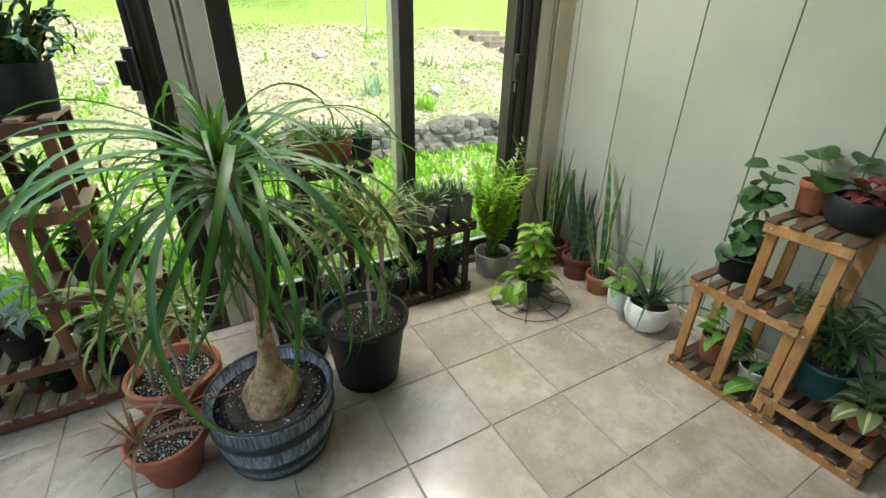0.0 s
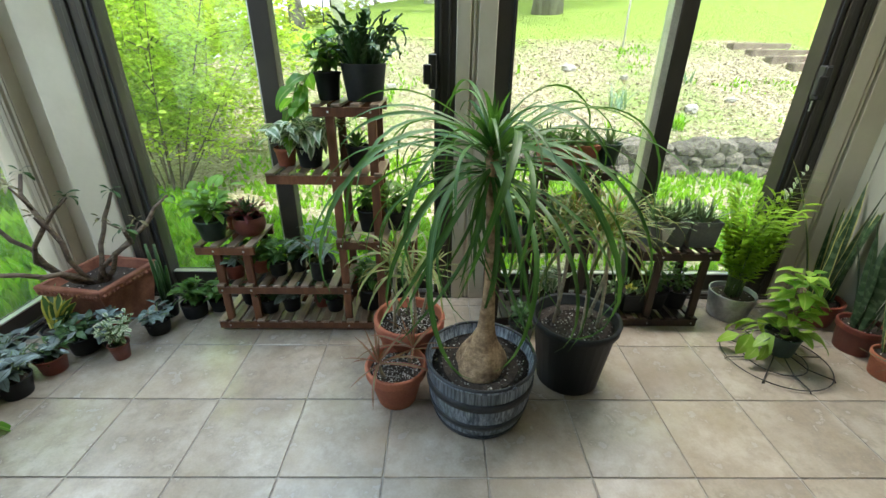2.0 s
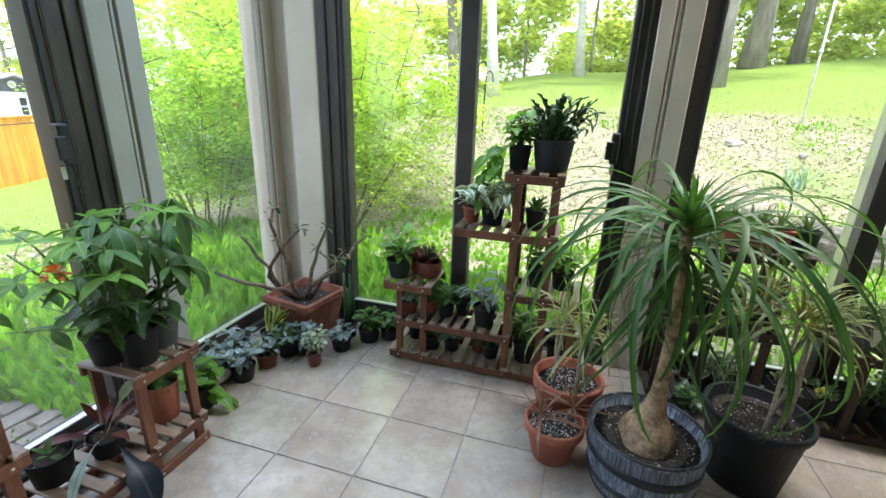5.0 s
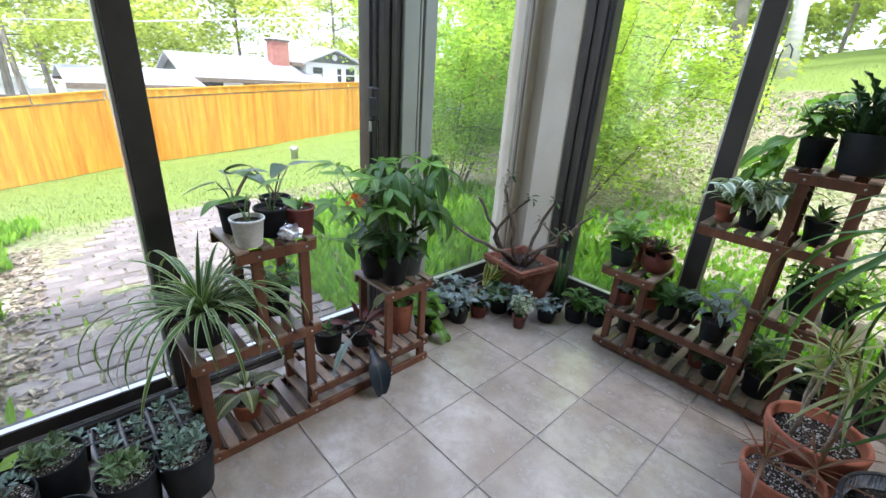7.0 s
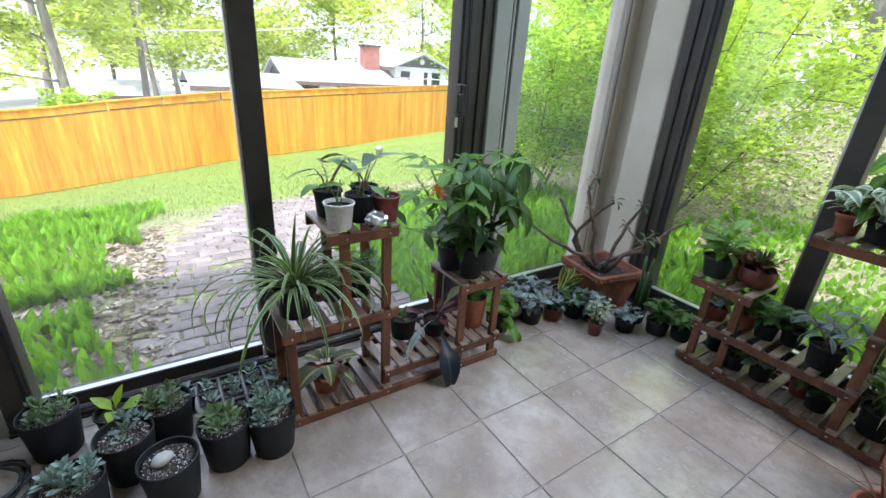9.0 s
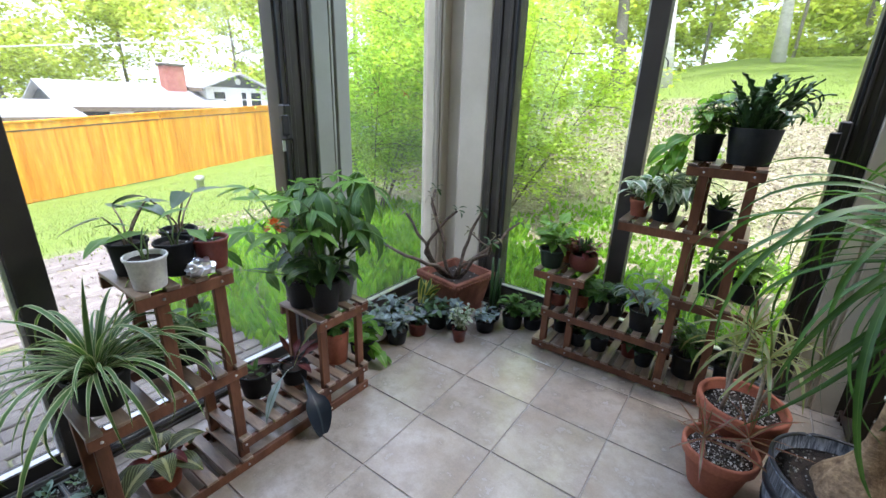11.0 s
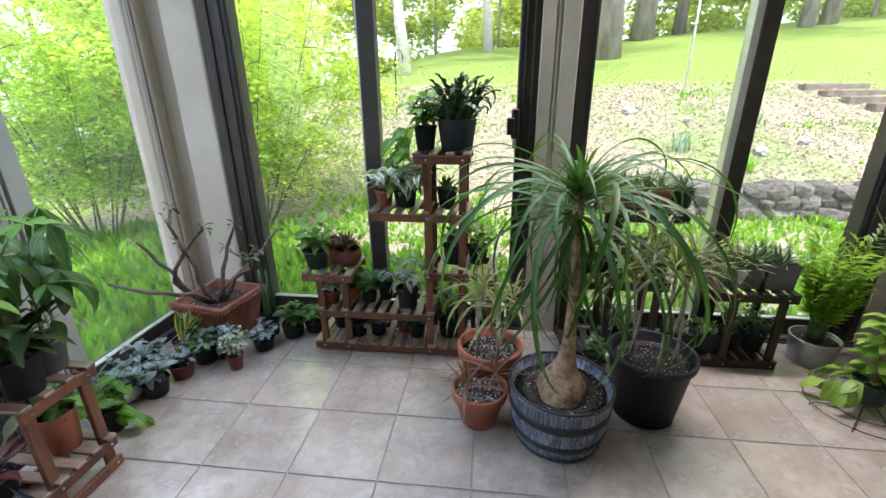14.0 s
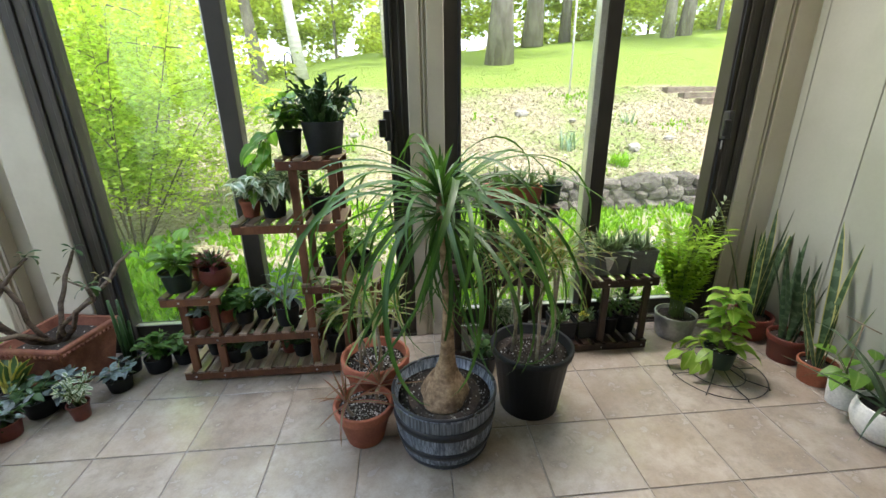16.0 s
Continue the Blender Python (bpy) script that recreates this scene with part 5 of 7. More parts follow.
# against the panel wall: its front faces west, so it runs southwards
stand("plant_stand", (1.19, -0.09, 0), -90, 0.25,
      [(0.02, 0.41), (0.185, 0.71), (0.34, 0.41), (0.378, 0.71), (0.635, 0.12)],
      [(0.0, 0.66, 0.045), (-0.012, 0.365, 0.43), (0.16, 0.402, 0.735), (0.335, 0.66, 0.14)],
      WOOD_OAK, WOOD_BROWN, "orange-brown oak stepped plant stand against the panel wall")
# dark stand under the second garden door
stand("plant_stand", (-0.245, 0.815, 0), 0, 0.24,
      [(0.025, 0.46), (0.20, 0.76), (0.42, 0.76), (0.77, 0.39), (0.985, 0.39)],
      [(0.0, 1.01, 0.05), (0.0, 0.46, 0.44), (0.13, 0.49, 0.775), (0.68, 1.03, 0.405)],
      WOOD_DARK, WOOD_DARK, "dark espresso wooden plant stand under the garden door")

# ---- plants ----
def plant(place, pot, label, name="potted_plant", category="potted plant", group="", rz=None, pot_label=""):
    """A potted plant. pot: base radius, rim radius, height, material, style, soil, fill. Returns the thing and the height of its soil."""
    th = thing(name, place, label, category, group, rz=rng.uniform(0, 360) if rz is None else rz)
    rb, rt, h, mat, *rest = pot
    style = rest[0] if rest else "lip"
    soil = rest[1] if len(rest) > 1 else SOIL
    fill = rest[2] if len(rest) > 2 else 0.85
    z = add_pot(th, rb, rt, h, mat, style, soil, fill, pot_label)
    return th, z


def variants(n, make):
    return [make(k) for k in range(n)]


_mesh_cache = {}


def leaf_set(key, n, make):
    if key not in _mesh_cache:
        _mesh_cache[key] = variants(n, make)
    return _mesh_cache[key]


def rosette(th, meshes, c, n, p0, p1, s0=0.75, s1=1.1, spread=0.01, roll=12, turn=137.5, power=1.0):
    """Leaves round a heart: the inner ones steep (p1), the outer ones flat (p0)."""
    for k in range(n):
        q = (k + 0.5) / n
        az = turn * k + rng.uniform(-14, 14)
        pitch = p0 + (p1 - p0) * q ** power + rng.uniform(-7, 7)
        r = spread * (1 - 0.7 * q)
        a = radians(az + 90)
        put(th, rng.choice(meshes), Vector(c) + Vector((r * math.cos(a), r * math.sin(a), 0.02 * q * (spread > 0))), az, pitch, rng.uniform(-roll, roll), rng.uniform(s0, s1) * (1 - 0.25 * q))


def bushy(th, meshes, z, height, radius, stems, per, stem_mat=GSTEM, stem_r=0.0025, droop=-10, s0=0.7, s1=1.1, lean=1.0, first=0.3, tilt=25):
    """Thin stems that fan out of the soil, with leaves along them."""
    for k in range(stems):
        a = 6.283 * k / stems + rng.uniform(-0.5, 0.5)
        r = radius * rng.uniform(0.25, 1.0) * lean
        h = height * rng.uniform(0.65, 1.0)
        pts = [Vector((0.15 * r * math.cos(a), 0.15 * r * math.sin(a), z - 0.004))]
        for i in range(1, 5):
            s = i / 4
            pts.append(Vector((r * s ** 1.3 * math.cos(a) + rng.uniform(-0.006, 0.006), r * s ** 1.3 * math.sin(a) + rng.uniform(-0.006, 0.006), z + h * (s - 0.12 * s * s))))
        part("stem", tube("stem", pts, [stem_r * (1.15 - 0.13 * i) for i in range(5)], stem_mat, 5), th)
        for j in range(per):
            s = first + (1 - first) * (j + 0.6) / per
            i = min(3, int(s * 4))
            p = pts[i].lerp(pts[i + 1], min(1.0, s * 4 - i))
            az = math.degrees(a) - 90 + (140 * j + rng.uniform(-40, 40) if per > 2 else rng.uniform(-70, 70))
            put(th, rng.choice(meshes), p, az, droop + 40 * s + rng.uniform(-tilt, tilt), rng.uniform(-25, 25), rng.uniform(s0, s1))


def swords(th, meshes, z, n, r, s0=0.6, s1=1.0, lean=12):
    for k in range(n):
        a, d = rng.uniform(0, 6.283), r * math.sqrt(rng.random())
        put(th, rng.choice(meshes), (d * math.cos(a), d * math.sin(a), z - 0.005), math.degrees(a) - 90 + rng.uniform(-40, 40), 90 - rng.uniform(0, lean), rng.uniform(-180, 180) * 0.2, rng.uniform(s0, s1))


def trail(th, meshes, start, az, length, per, down=0.9, stem_mat=GSTEM):
    """A vine that leaves the pot's edge and hangs."""
    a = radians(az + 90)
    pts = [Vector(start)]
    d = Vector((math.cos(a), math.sin(a), 0.35))
    for i in range(7):
        d = (d + Vector((rng.uniform(-0.15, 0.15), rng.uniform(-0.15, 0.15), -0.33 * down))).normalized()
        pts.append(pts[-1] + d * length / 7)
    part("stem", tube("stem", pts, 0.002, stem_mat, 5), th)
    for j in range(per):
        i = 1 + int(6.0 * j / per)
        put(th, rng.choice(meshes), pts[i], az + rng.uniform(-80, 80), rng.uniform(-45, 15), rng.uniform(-30, 30), rng.uniform(0.7, 1.1))


def leaves(key, L, W, prof, mat, droop=(20, 50), n=4, fold=0.2, segs=5, stalk=0.0, twist=0.0, curl=1.3):
    def make(k):
        return blade("leaf", L * (0.85 + 0.1 * k), W * (0.9 + 0.07 * k), prof, droop[0] + (droop[1] - droop[0]) * k / max(1, n - 1), mat, fold, segs, twist * (k - n / 2), curl, stalk)
    return leaf_set(key, n, make)


OVAL_G = leaves("oval_green", 0.055, 0.03, "ovate", L_GREEN, stalk=0.012)
OVAL_B = leaves("oval_bright", 0.06, 0.034, "ovate", L_BRIGHT, stalk=0.012)
OVAL_D = leaves("oval_dark", 0.05, 0.028, "ovate", L_DARK, stalk=0.01)
OVAL_S = leaves("oval_silver", 0.056, 0.034, "ovate", L_GREY, stalk=0.012)
OVAL_SD = leaves("oval_dark_silver", 0.052, 0.031, "ovate", L_GREYD, stalk=0.014)
OVAL_V = leaves("oval_vari", 0.06, 0.034, "ovate", L_VARI, stalk=0.012)
OVAL_R = leaves("oval_red", 0.055, 0.036, "ovate", L_RED, stalk=0.01)
TINY_V = leaves("tiny_vari", 0.026, 0.017, "round", L_VARI, stalk=0.006, segs=4)
TINY_G = leaves("tiny_green", 0.026, 0.016, "round", L_GREEN, stalk=0.006, segs=4)
HEART_P = leaves("heart_pothos", 0.085, 0.066, "heart", L_POTHOS, (25, 65), stalk=0.03)
HEART_B = leaves("heart_bright", 0.10, 0.075, "heart", L_BRIGHT, (25, 65), stalk=0.03)
BIG_G = leaves("big_green", 0.13, 0.05, "lance", L_GREEN, (30, 70), stalk=0.03, segs=6)
BIG_D = leaves("big_dark", 0.12, 0.06, "ovate", L_DARK, (25, 60), stalk=0.03, segs=6)
ROUND_D = leaves("round_dark", 0.10, 0.105, "round", L_DARK, (20, 55), stalk=0.03, segs=6)
SPIKE_D = leaves("spike_dark", 0.075, 0.016, "spike", L_DARK, (-20, 30), fold=0.5)
SUCC_B = leaves("succ_blue", 0.035, 0.018, "paddle", L_SUCCB, (-40, 0), fold=0.4, segs=4)
SUCC_G = leaves("succ_green", 0.035, 0.018, "paddle", L_SUCC, (-40, 0), fold=0.4, segs=4)
DRAC = leaves("dracaena", 0.30, 0.013, "strap", L_DRAC, (25, 120), n=6, segs=8, curl=1.6)
DRACP = leaves("dracaena_pink", 0.20, 0.014, "strap", L_DRACR, (0, 55), n=5, segs=7, curl=1.6)
DRACG = leaves("dracaena_green", 0.36, 0.0145, "strap", L_DRACG, (40, 130), n=6, segs=9, curl=1.8)
DRACY = leaves("dracaena_yellow", 0.21, 0.014, "strap", L_DRACY, (10, 80), n=5, segs=7, curl=1.6)


# the ponytail palm in its half barrel
def ponytail():
    th = thing("ponytail_palm", (-0.338, 0.302, 0), "large ponytail palm with long arching leaves in a half barrel", "potted palm", rz=0)
    h, rb, rt = 0.247, 0.158, 0.191
    prof = [(rb * 0.97, 0), (rb, 0.004), (rb + 0.016, 0.06), (rb + 0.030, 0.14), (rt - 0.004, h - 0.012), (rt + 0.004, h - 0.011), (rt + 0.005, h - 0.002), (rt, h - 0.001), (rt - 0.006, h - 0.001), (rt - 0.008, h - 0.006), (rt - 0.014, 0.20), (0.12, 0.195)]
    barrel = part("barrel", lathe("barrel", prof, BARREL, 56), th, "blue-grey wood-look half barrel with black hoops")

    def r_at(z):
        for (r0, z0), (r1, z1) in zip(prof, prof[1:]):
            if z0 <= z <= z1:
                return r0 + (r1 - r0) * (z - z0) / (z1 - z0)
        return rt
    for z0, z1 in ((0.012, 0.028), (0.062, 0.090), (0.155, 0.185)):
        part("hoop", lathe("hoop", [(r_at(z0) - 0.003, z0), (r_at(z0) + 0.004, z0 + 0.001), (r_at(z1) + 0.004, z1 - 0.001), (r_at(z1) - 0.003, z1)], HOOP, 56), barrel)
    part("rim", tube("rim", [((rt - 0.001) * math.cos(6.2832 * k / 56), (rt - 0.001) * math.sin(6.2832 * k / 56), h - 0.001) for k in range(57)], 0.0062, HOOP, 8), barrel, "dark rolled rim")
    r1 = random.Random(4)
    part("soil", lathe("soil", [(0.176 * k / 7, 0.205 + r1.uniform(-0.004, 0.006)) for k in range(7, 0, -1)] + [(0.0001, 0.21)], SOIL, 30, 0.02), th)
    scatter_bits(th, 0.17, 0.209, 14, 0.0028, PERLITE)
    scatter_bits(th, 0.170, 0.208, 160, 0.0045, GRIT, "bark_mulch")
    # swollen base and trunk
    trunk = [(0.096, 0.195), (0.097, 0.212), (0.087, 0.238), (0.069, 0.266), (0.050, 0.296), (0.037, 0.332), (0.029, 0.38), (0.024, 0.45), (0.0210, 0.54), (0.0192, 0.64), (0.0182, 0.75), (0.0176, 0.87), (0.020, 0.93), (0.012, 0.97)]
    me = lathe("trunk", trunk, TRUNK, 40, 0.09, 6)
    for v in me.vertices:
        s = max(0.0, v.co.z - 0.2)
        v.co.x += 0.012 * s + 0.016 * math.sin(s * 5) * (s > 0)
        v.co.y += 0.03 * math.sin(s * 3.2)
    part("trunk", me, th, "tan swollen trunk with ring scars")
    c = Vector((0.0, 0.018, 0.935))
    arch = [blade("leaf", 0.68 + 0.03 * k, 0.0175 + 0.001 * (k % 4), "strap", 104 + 9 * k, L_PONY, 0.35, 15, rng.uniform(-40, 40), 1.25 + 0.2 * (k % 4)) for k in range(7)]
    mid = [blade("leaf", 0.5 + 0.03 * k, 0.0175, "strap", 75 + 16 * k, L_PONY, 0.4, 11, rng.uniform(-40, 40), 1.5) for k in range(5)]
    short = [blade("leaf", 0.20 + 0.02 * k, 0.0195, "strap", 10 + 16 * k, L_PONY, 0.45, 7, rng.uniform(-30, 30), 1.5) for k in range(4)]
    for k in range(58):
        az = 137.5 * k + rng.uniform(-14, 14)
        a = radians(az + 90)
        q = rng.random()
        base = c + Vector((0.02 * math.cos(a), 0.02 * math.sin(a), -0.05 + 0.07 * q))
        put(th, rng.choice(arch), base, az, -4 + 48 * q + rng.uniform(-7, 7), rng.uniform(-30, 30), rng.uniform(0.66, 1.02))
    for k in range(28):
        az = 137.5 * k + rng.uniform(-12, 12)
        put(th, rng.choice(mid), c + Vector((0, 0, 0.01 + 0.02 * rng.random())), az, 14 + 42 * rng.random(), rng.uniform(-25, 25), rng.uniform(0.6, 1.0))
    for k in range(26):
        put(th, rng.choice(short), c + Vector((0, 0, 0.02)), 137.5 * k, 58 + 28 * rng.random(), rng.uniform(-20, 20), rng.uniform(0.5, 0.9))
    # older leaves that hang close to the trunk
    hang = [blade("leaf", 0.52 + 0.05 * k, 0.0165, "strap", 78 + 10 * k, L_PONY, 0.3, 11, rng.uniform(-50, 50), 0.55) for k in range(5)]
    for k in range(30):
        put(th, rng.choice(hang), c + Vector((0, 0, -0.04)), 137.5 * k + rng.uniform(-30, 30), 2 - 40 * rng.random(), rng.uniform(-30, 30), rng.uniform(0.45, 1.0))


ponytail()


def dracaena(place, pot, stems, label, tuft=20, lm=DRAC, height=(0.2, 0.4), grit=200, pot_label="", scale=1.0, lean=0.35, low=-25):
    th, z = plant(place, pot, label, "dracaena", "potted plant", rz=0, pot_label=pot_label)
    rt = pot[1]
    for k in range(stems):
        a = 6.283 * k / max(1, stems) + rng.uniform(-0.4, 0.4) + 0.7
        r = rt * (0.5 if stems > 1 else 0.08)
        h = rng.uniform(*height) * (1 if k else 1.0)
        p0 = Vector((r * math.cos(a), r * math.sin(a), z - 0.01))
        p1 = p0 + Vector((lean * rng.uniform(-0.1, 0.25) * math.cos(a), lean * rng.uniform(-0.1, 0.25) * math.sin(a), h))
        mid = p0.lerp(p1, 0.5) + Vector((rng.uniform(-0.015, 0.015), rng.uniform(-0.015, 0.015), 0))
        part("cane", tube("cane", [p0, p0.lerp(mid, 0.5) + Vector((0.003, 0, 0)), mid, mid.lerp(p1, 0.5), p1], [0.0075, 0.0068, 0.0065, 0.0062, 0.0058], CANE, 7), th)
        rosette(th, lm, p1, tuft, low, 84, 0.7 * scale, 1.1 * scale, 0.006, 15)
    if grit:
        scatter_bits(th, rt * 0.80, z + 0.001, grit, 0.0036, PERLITE)
        scatter_bits(th, rt * 0.82, z, 180, 0.0042, GRIT, "grit")
    return th


dracaena((0.042, 0.470, 0), (0.122, 0.163, 0.295, BLACKP, "lip", SOIL, 0.86), 5, "tall multi-stemmed dracaena in a big black plastic pot", 30, DRACG, (0.32, 0.46), 30, low=0, scale=0.8)
dracaena((-0.607, 0.555, 0), (0.10, 0.142, 0.235, TERRA, "thick", SOIL_P, 0.84), 4, "spindly dracaena stems in a wide terracotta pot", 17, DRACY, (0.20, 0.36), 230, scale=1.05)
dracaena((-0.645, 0.345, 0), (0.072, 0.113, 0.165, TERRA, "thick", SOIL_P, 0.84), 2, "small dracaena with pinkish leaves in a terracotta pot", 15, DRACP, (0.07, 0.13), 200, scale=0.95, low=-8)
# a small pot behind the barrel
th, z = plant((-0.11, 0.70, 0), (0.045, 0.06, 0.11, BLACKP), "small dark-leaved plant in a black nursery pot", rz=0)
bushy(th, OVAL_D, z, 0.12, 0.07, 7, 5)


# ---- on the stand beside the garden door ----
def on_n(x, y, z):
    return (x, y + 0.045, z + 0.0005)


th, z = plant(on_n(-0.928, 0.845, 1.03), (0.040, 0.052, 0.105, BLACKP), "golden pothos trailing from a black nursery pot", rz=0)
bushy(th, HEART_P, z, 0.15, 0.10, 11, 4, s0=0.5, s1=0.8)
bushy(th, OVAL_B, z, 0.16, 0.08, 8, 5, s0=0.8, s1=1.2)
for az, L, n in ((100, 0.36, 8), (80, 0.30, 7), (125, 0.24, 5), (95, 0.2, 5)):
    trail(th, HEART_P, (0.048 * math.cos(radians(az + 90)), 0.048 * math.sin(radians(az + 90)), 0.105), az, L * 0.85, n, 2.2)
th, z = plant(on_n(-0.785, 0.845, 1.03), (0.070, 0.088, 0.135, BLACKP, "plain"), "dark zigzag cactus with curling toothed arms in a black pot", rz=0)


def toothed_arm(length, width, arch, curl, teeth=7):
    """A thick flat arm that rises along +y and curls over, with a blunt tooth on each side by turns."""
    V, F, U = [], [], []
    y = z = 0.0
    steps = teeth * 2
    for i in range(steps + 1):
        q = i / steps
        ang = -radians(arch) * q ** curl
        if i:
            y += length / steps * math.cos(ang)
            z += length / steps * math.sin(ang)
        up = Vector((0, -math.sin(ang), math.cos(ang)))
        taper = (0.45 + 2.2 * q if q < 0.25 else 1.0) * (1 - 0.75 * max(0.0, q - 0.7) / 0.3)
        left = width * taper * (0.5 if i % 2 else 0.22)
        right = width * taper * (0.22 if i % 2 else 0.5)
        c = Vector((0, y, z))
        wave = up * (0.003 * (1 if i % 2 else -1))
        V += [c - Vector((left, 0, 0)) + wave, c + up * 0.003, c + Vector((right, 0, 0)) - wave, c - up * 0.003]
        U += [(0.0, q), (0.5, q), (1.0, q), (0.5, q)]
        if i:
            o = len(V) - 8
            F += [(o + k, o + (k + 1) % 4, o + 4 + (k + 1) % 4, o + 4 + k) for k in range(4)]
    return from_lists("arm", V, F, L_DARK, U, smooth=False)


ARMS = [toothed_arm(0.20 + 0.025 * (k % 3), 0.040, 10 + 28 * k, 2.2) for k in range(6)]
CURLS = [toothed_arm(0.33, 0.040, 170, 2.8, 11), toothed_arm(0.30, 0.038, 200, 2.4, 11)]
for k in range(46):
    r = 0.062 * math.sqrt((k + 0.5) / 46)
    az = 137.5 * k
    put(th, rng.choice(ARMS), (r * math.cos(radians(az + 90)), r * math.sin(radians(az + 90)), z - 0.005), az + rng.uniform(-20, 20), 90 - 380 * r + rng.uniform(-8, 8), rng.uniform(-70, 70), rng.uniform(0.7, 1.05), "arm")
for az, x, m, k in ((200, 0.0, 0, 1.0), (75, -0.025, 1, 0.95), (-80, 0.03, 1, 0.95), (-110, 0.045, 0, 0.8), (20, 0.01, 0, 0.85)):
    put(th, CURLS[m], (x, 0, z - 0.005), az, 84, 0, k, "arm")
rosette(th, SPIKE_D, (0, 0, z), 20, 30, 80, 0.8, 1.2, 0.06)

th, z = plant(on_n(-1.135, 0.85, 0.765), (0.034, 0.046, 0.075, TERRA, "thick"), "trailing grey-green plant in a small terracotta pot")
bushy(th, OVAL_V, z, 0.09, 0.09, 7, 5)
th, z = plant(on_n(-1.03, 0.835, 0.765), (0.045, 0.057, 0.085, BLACKP), "cream variegated leaves filling a black nursery pot")
bushy(th, leaves("long_vari", 0.075, 0.03, "lance", L_VARI, (40, 95), stalk=0.012), z, 0.15, 0.16, 24, 7, s0=0.9, s1=1.3)
th, z = plant(on_n(-0.83, 0.84, 0.765), (0.036, 0.05, 0.088, BLACKP), "young fleshy green plant in a black pot")
rosette(th, leaves("fleshy", 0.085, 0.03, "paddle", L_GREEN, (0, 40)), (0, 0, z), 14, 20, 80)

th, z = plant(on_n(-1.49, 0.80, 0.445), (0.048, 0.066, 0.095, GREENP), "leafy green plant in a dark green pot")
bushy(th, OVAL_B, z, 0.17, 0.15, 15, 6, s0=0.8, s1=1.2)
th, z = plant(on_n(-1.44, 0.93, 0.445), (0.04, 0.052, 0.07, TERRA, "thick"), "low burgundy plant in a terracotta pot")
bushy(th, OVAL_R, z, 0.07, 0.07, 9, 4)
th, z = plant(on_n(-1.345, 0.85, 0.445), (0.045, 0.066, 0.085, RUST, "round"), "dark spiky plant in a burgundy glazed pot")
bushy(th, OVAL_R, z, 0.07, 0.08, 10, 4)
rosette(th, SPIKE_D, (0, 0, z + 0.01), 22, 40, 88, 1.0, 1.6, 0.02)

N_SMALL = [
    (-1.43, 0.80, 0.25, 0.05, OVAL_S, L_GREY, RUST, "silvery leaved seedling in a small red pot"),
    (-1.33, 0.86, 0.25, 0.05, OVAL_G, L_GREEN, TERRA, "small leafy plant in a terracotta pot"),
    (-1.24, 0.83, 0.25, 0.05, OVAL_G, L_GREEN, BLACKP, "bushy green plant in a black nursery pot"),
    (-1.16, 0.87, 0.25, 0.045, OVAL_D, L_DARK, BLACKP, "dark leafy plant in a black nursery pot"),
]
for x, y, z0, r, ms, _, pm, lab in N_SMALL:
    th, z = plant(on_n(x, y, z0), (r * 0.72, r * 0.9, 0.07, pm), lab)
    bushy(th, ms, z, 0.11, 0.08, 10, 5)
th, z = plant(on_n(-1.03, 0.80, 0.25), (0.046, 0.058, 0.10, BLACKP), "grey-leaved branching plant in a black pot")
bushy(th, leaves("greylong", 0.09, 0.03, "lance", L_GREY, (40, 90), stalk=0.02), z, 0.18, 0.15, 9, 4, STEM)
for x, y, ms, pm, lab in ((-1.42, 0.88, OVAL_D, BLACKP, "dark seedling in a black pot on the lowest shelf"), (-1.30, 0.80, OVAL_D, BLACKP, "dark seedling in a black pot on the lowest shelf"), (-1.20, 0.82, OVAL_S, BLACKP, "silvery seedling in a black pot on the lowest shelf"), (-1.06, 0.86, OVAL_D, RUST, "small dark plant in a red-brown pot"), (-0.99, 0.82, OVAL_D, BLACKP, "dark seedling in a black pot on the lowest shelf")):
    th, z = plant(on_n(x, y, 0.062), (0.036, 0.046, 0.075, pm), lab)
    bushy(th, ms, z, 0.06, 0.055, 7, 4)
th, z = plant(on_n(-0.80, 0.84, 0.475), (0.04, 0.052, 0.10, BLACKP), "upright leafy plant in a black nursery pot")
bushy(th, OVAL_G, z, 0.15, 0.07, 10, 5)
th, z = plant(on_n(-0.68, 0.86, 0.475), (0.04, 0.052, 0.09, BLACKP), "leafy green plant in a black nursery pot")
bushy(th, OVAL_B, z, 0.14, 0.09, 9, 5)
th, z = plant(on_n(-0.82, 0.85, 0.062), (0.05, 0.062, 0.11, BLACKP), "glossy green bushy plant on the lowest shelf")
bushy(th, OVAL_G, z, 0.19, 0.11, 14, 6)
th, z = plant(on_n(-0.66, 0.88, 0.062), (0.045, 0.056, 0.10, BLACKP), "dark bushy plant on the lowest shelf")
bushy(th, OVAL_D, z, 0.16, 0.1, 11, 5)


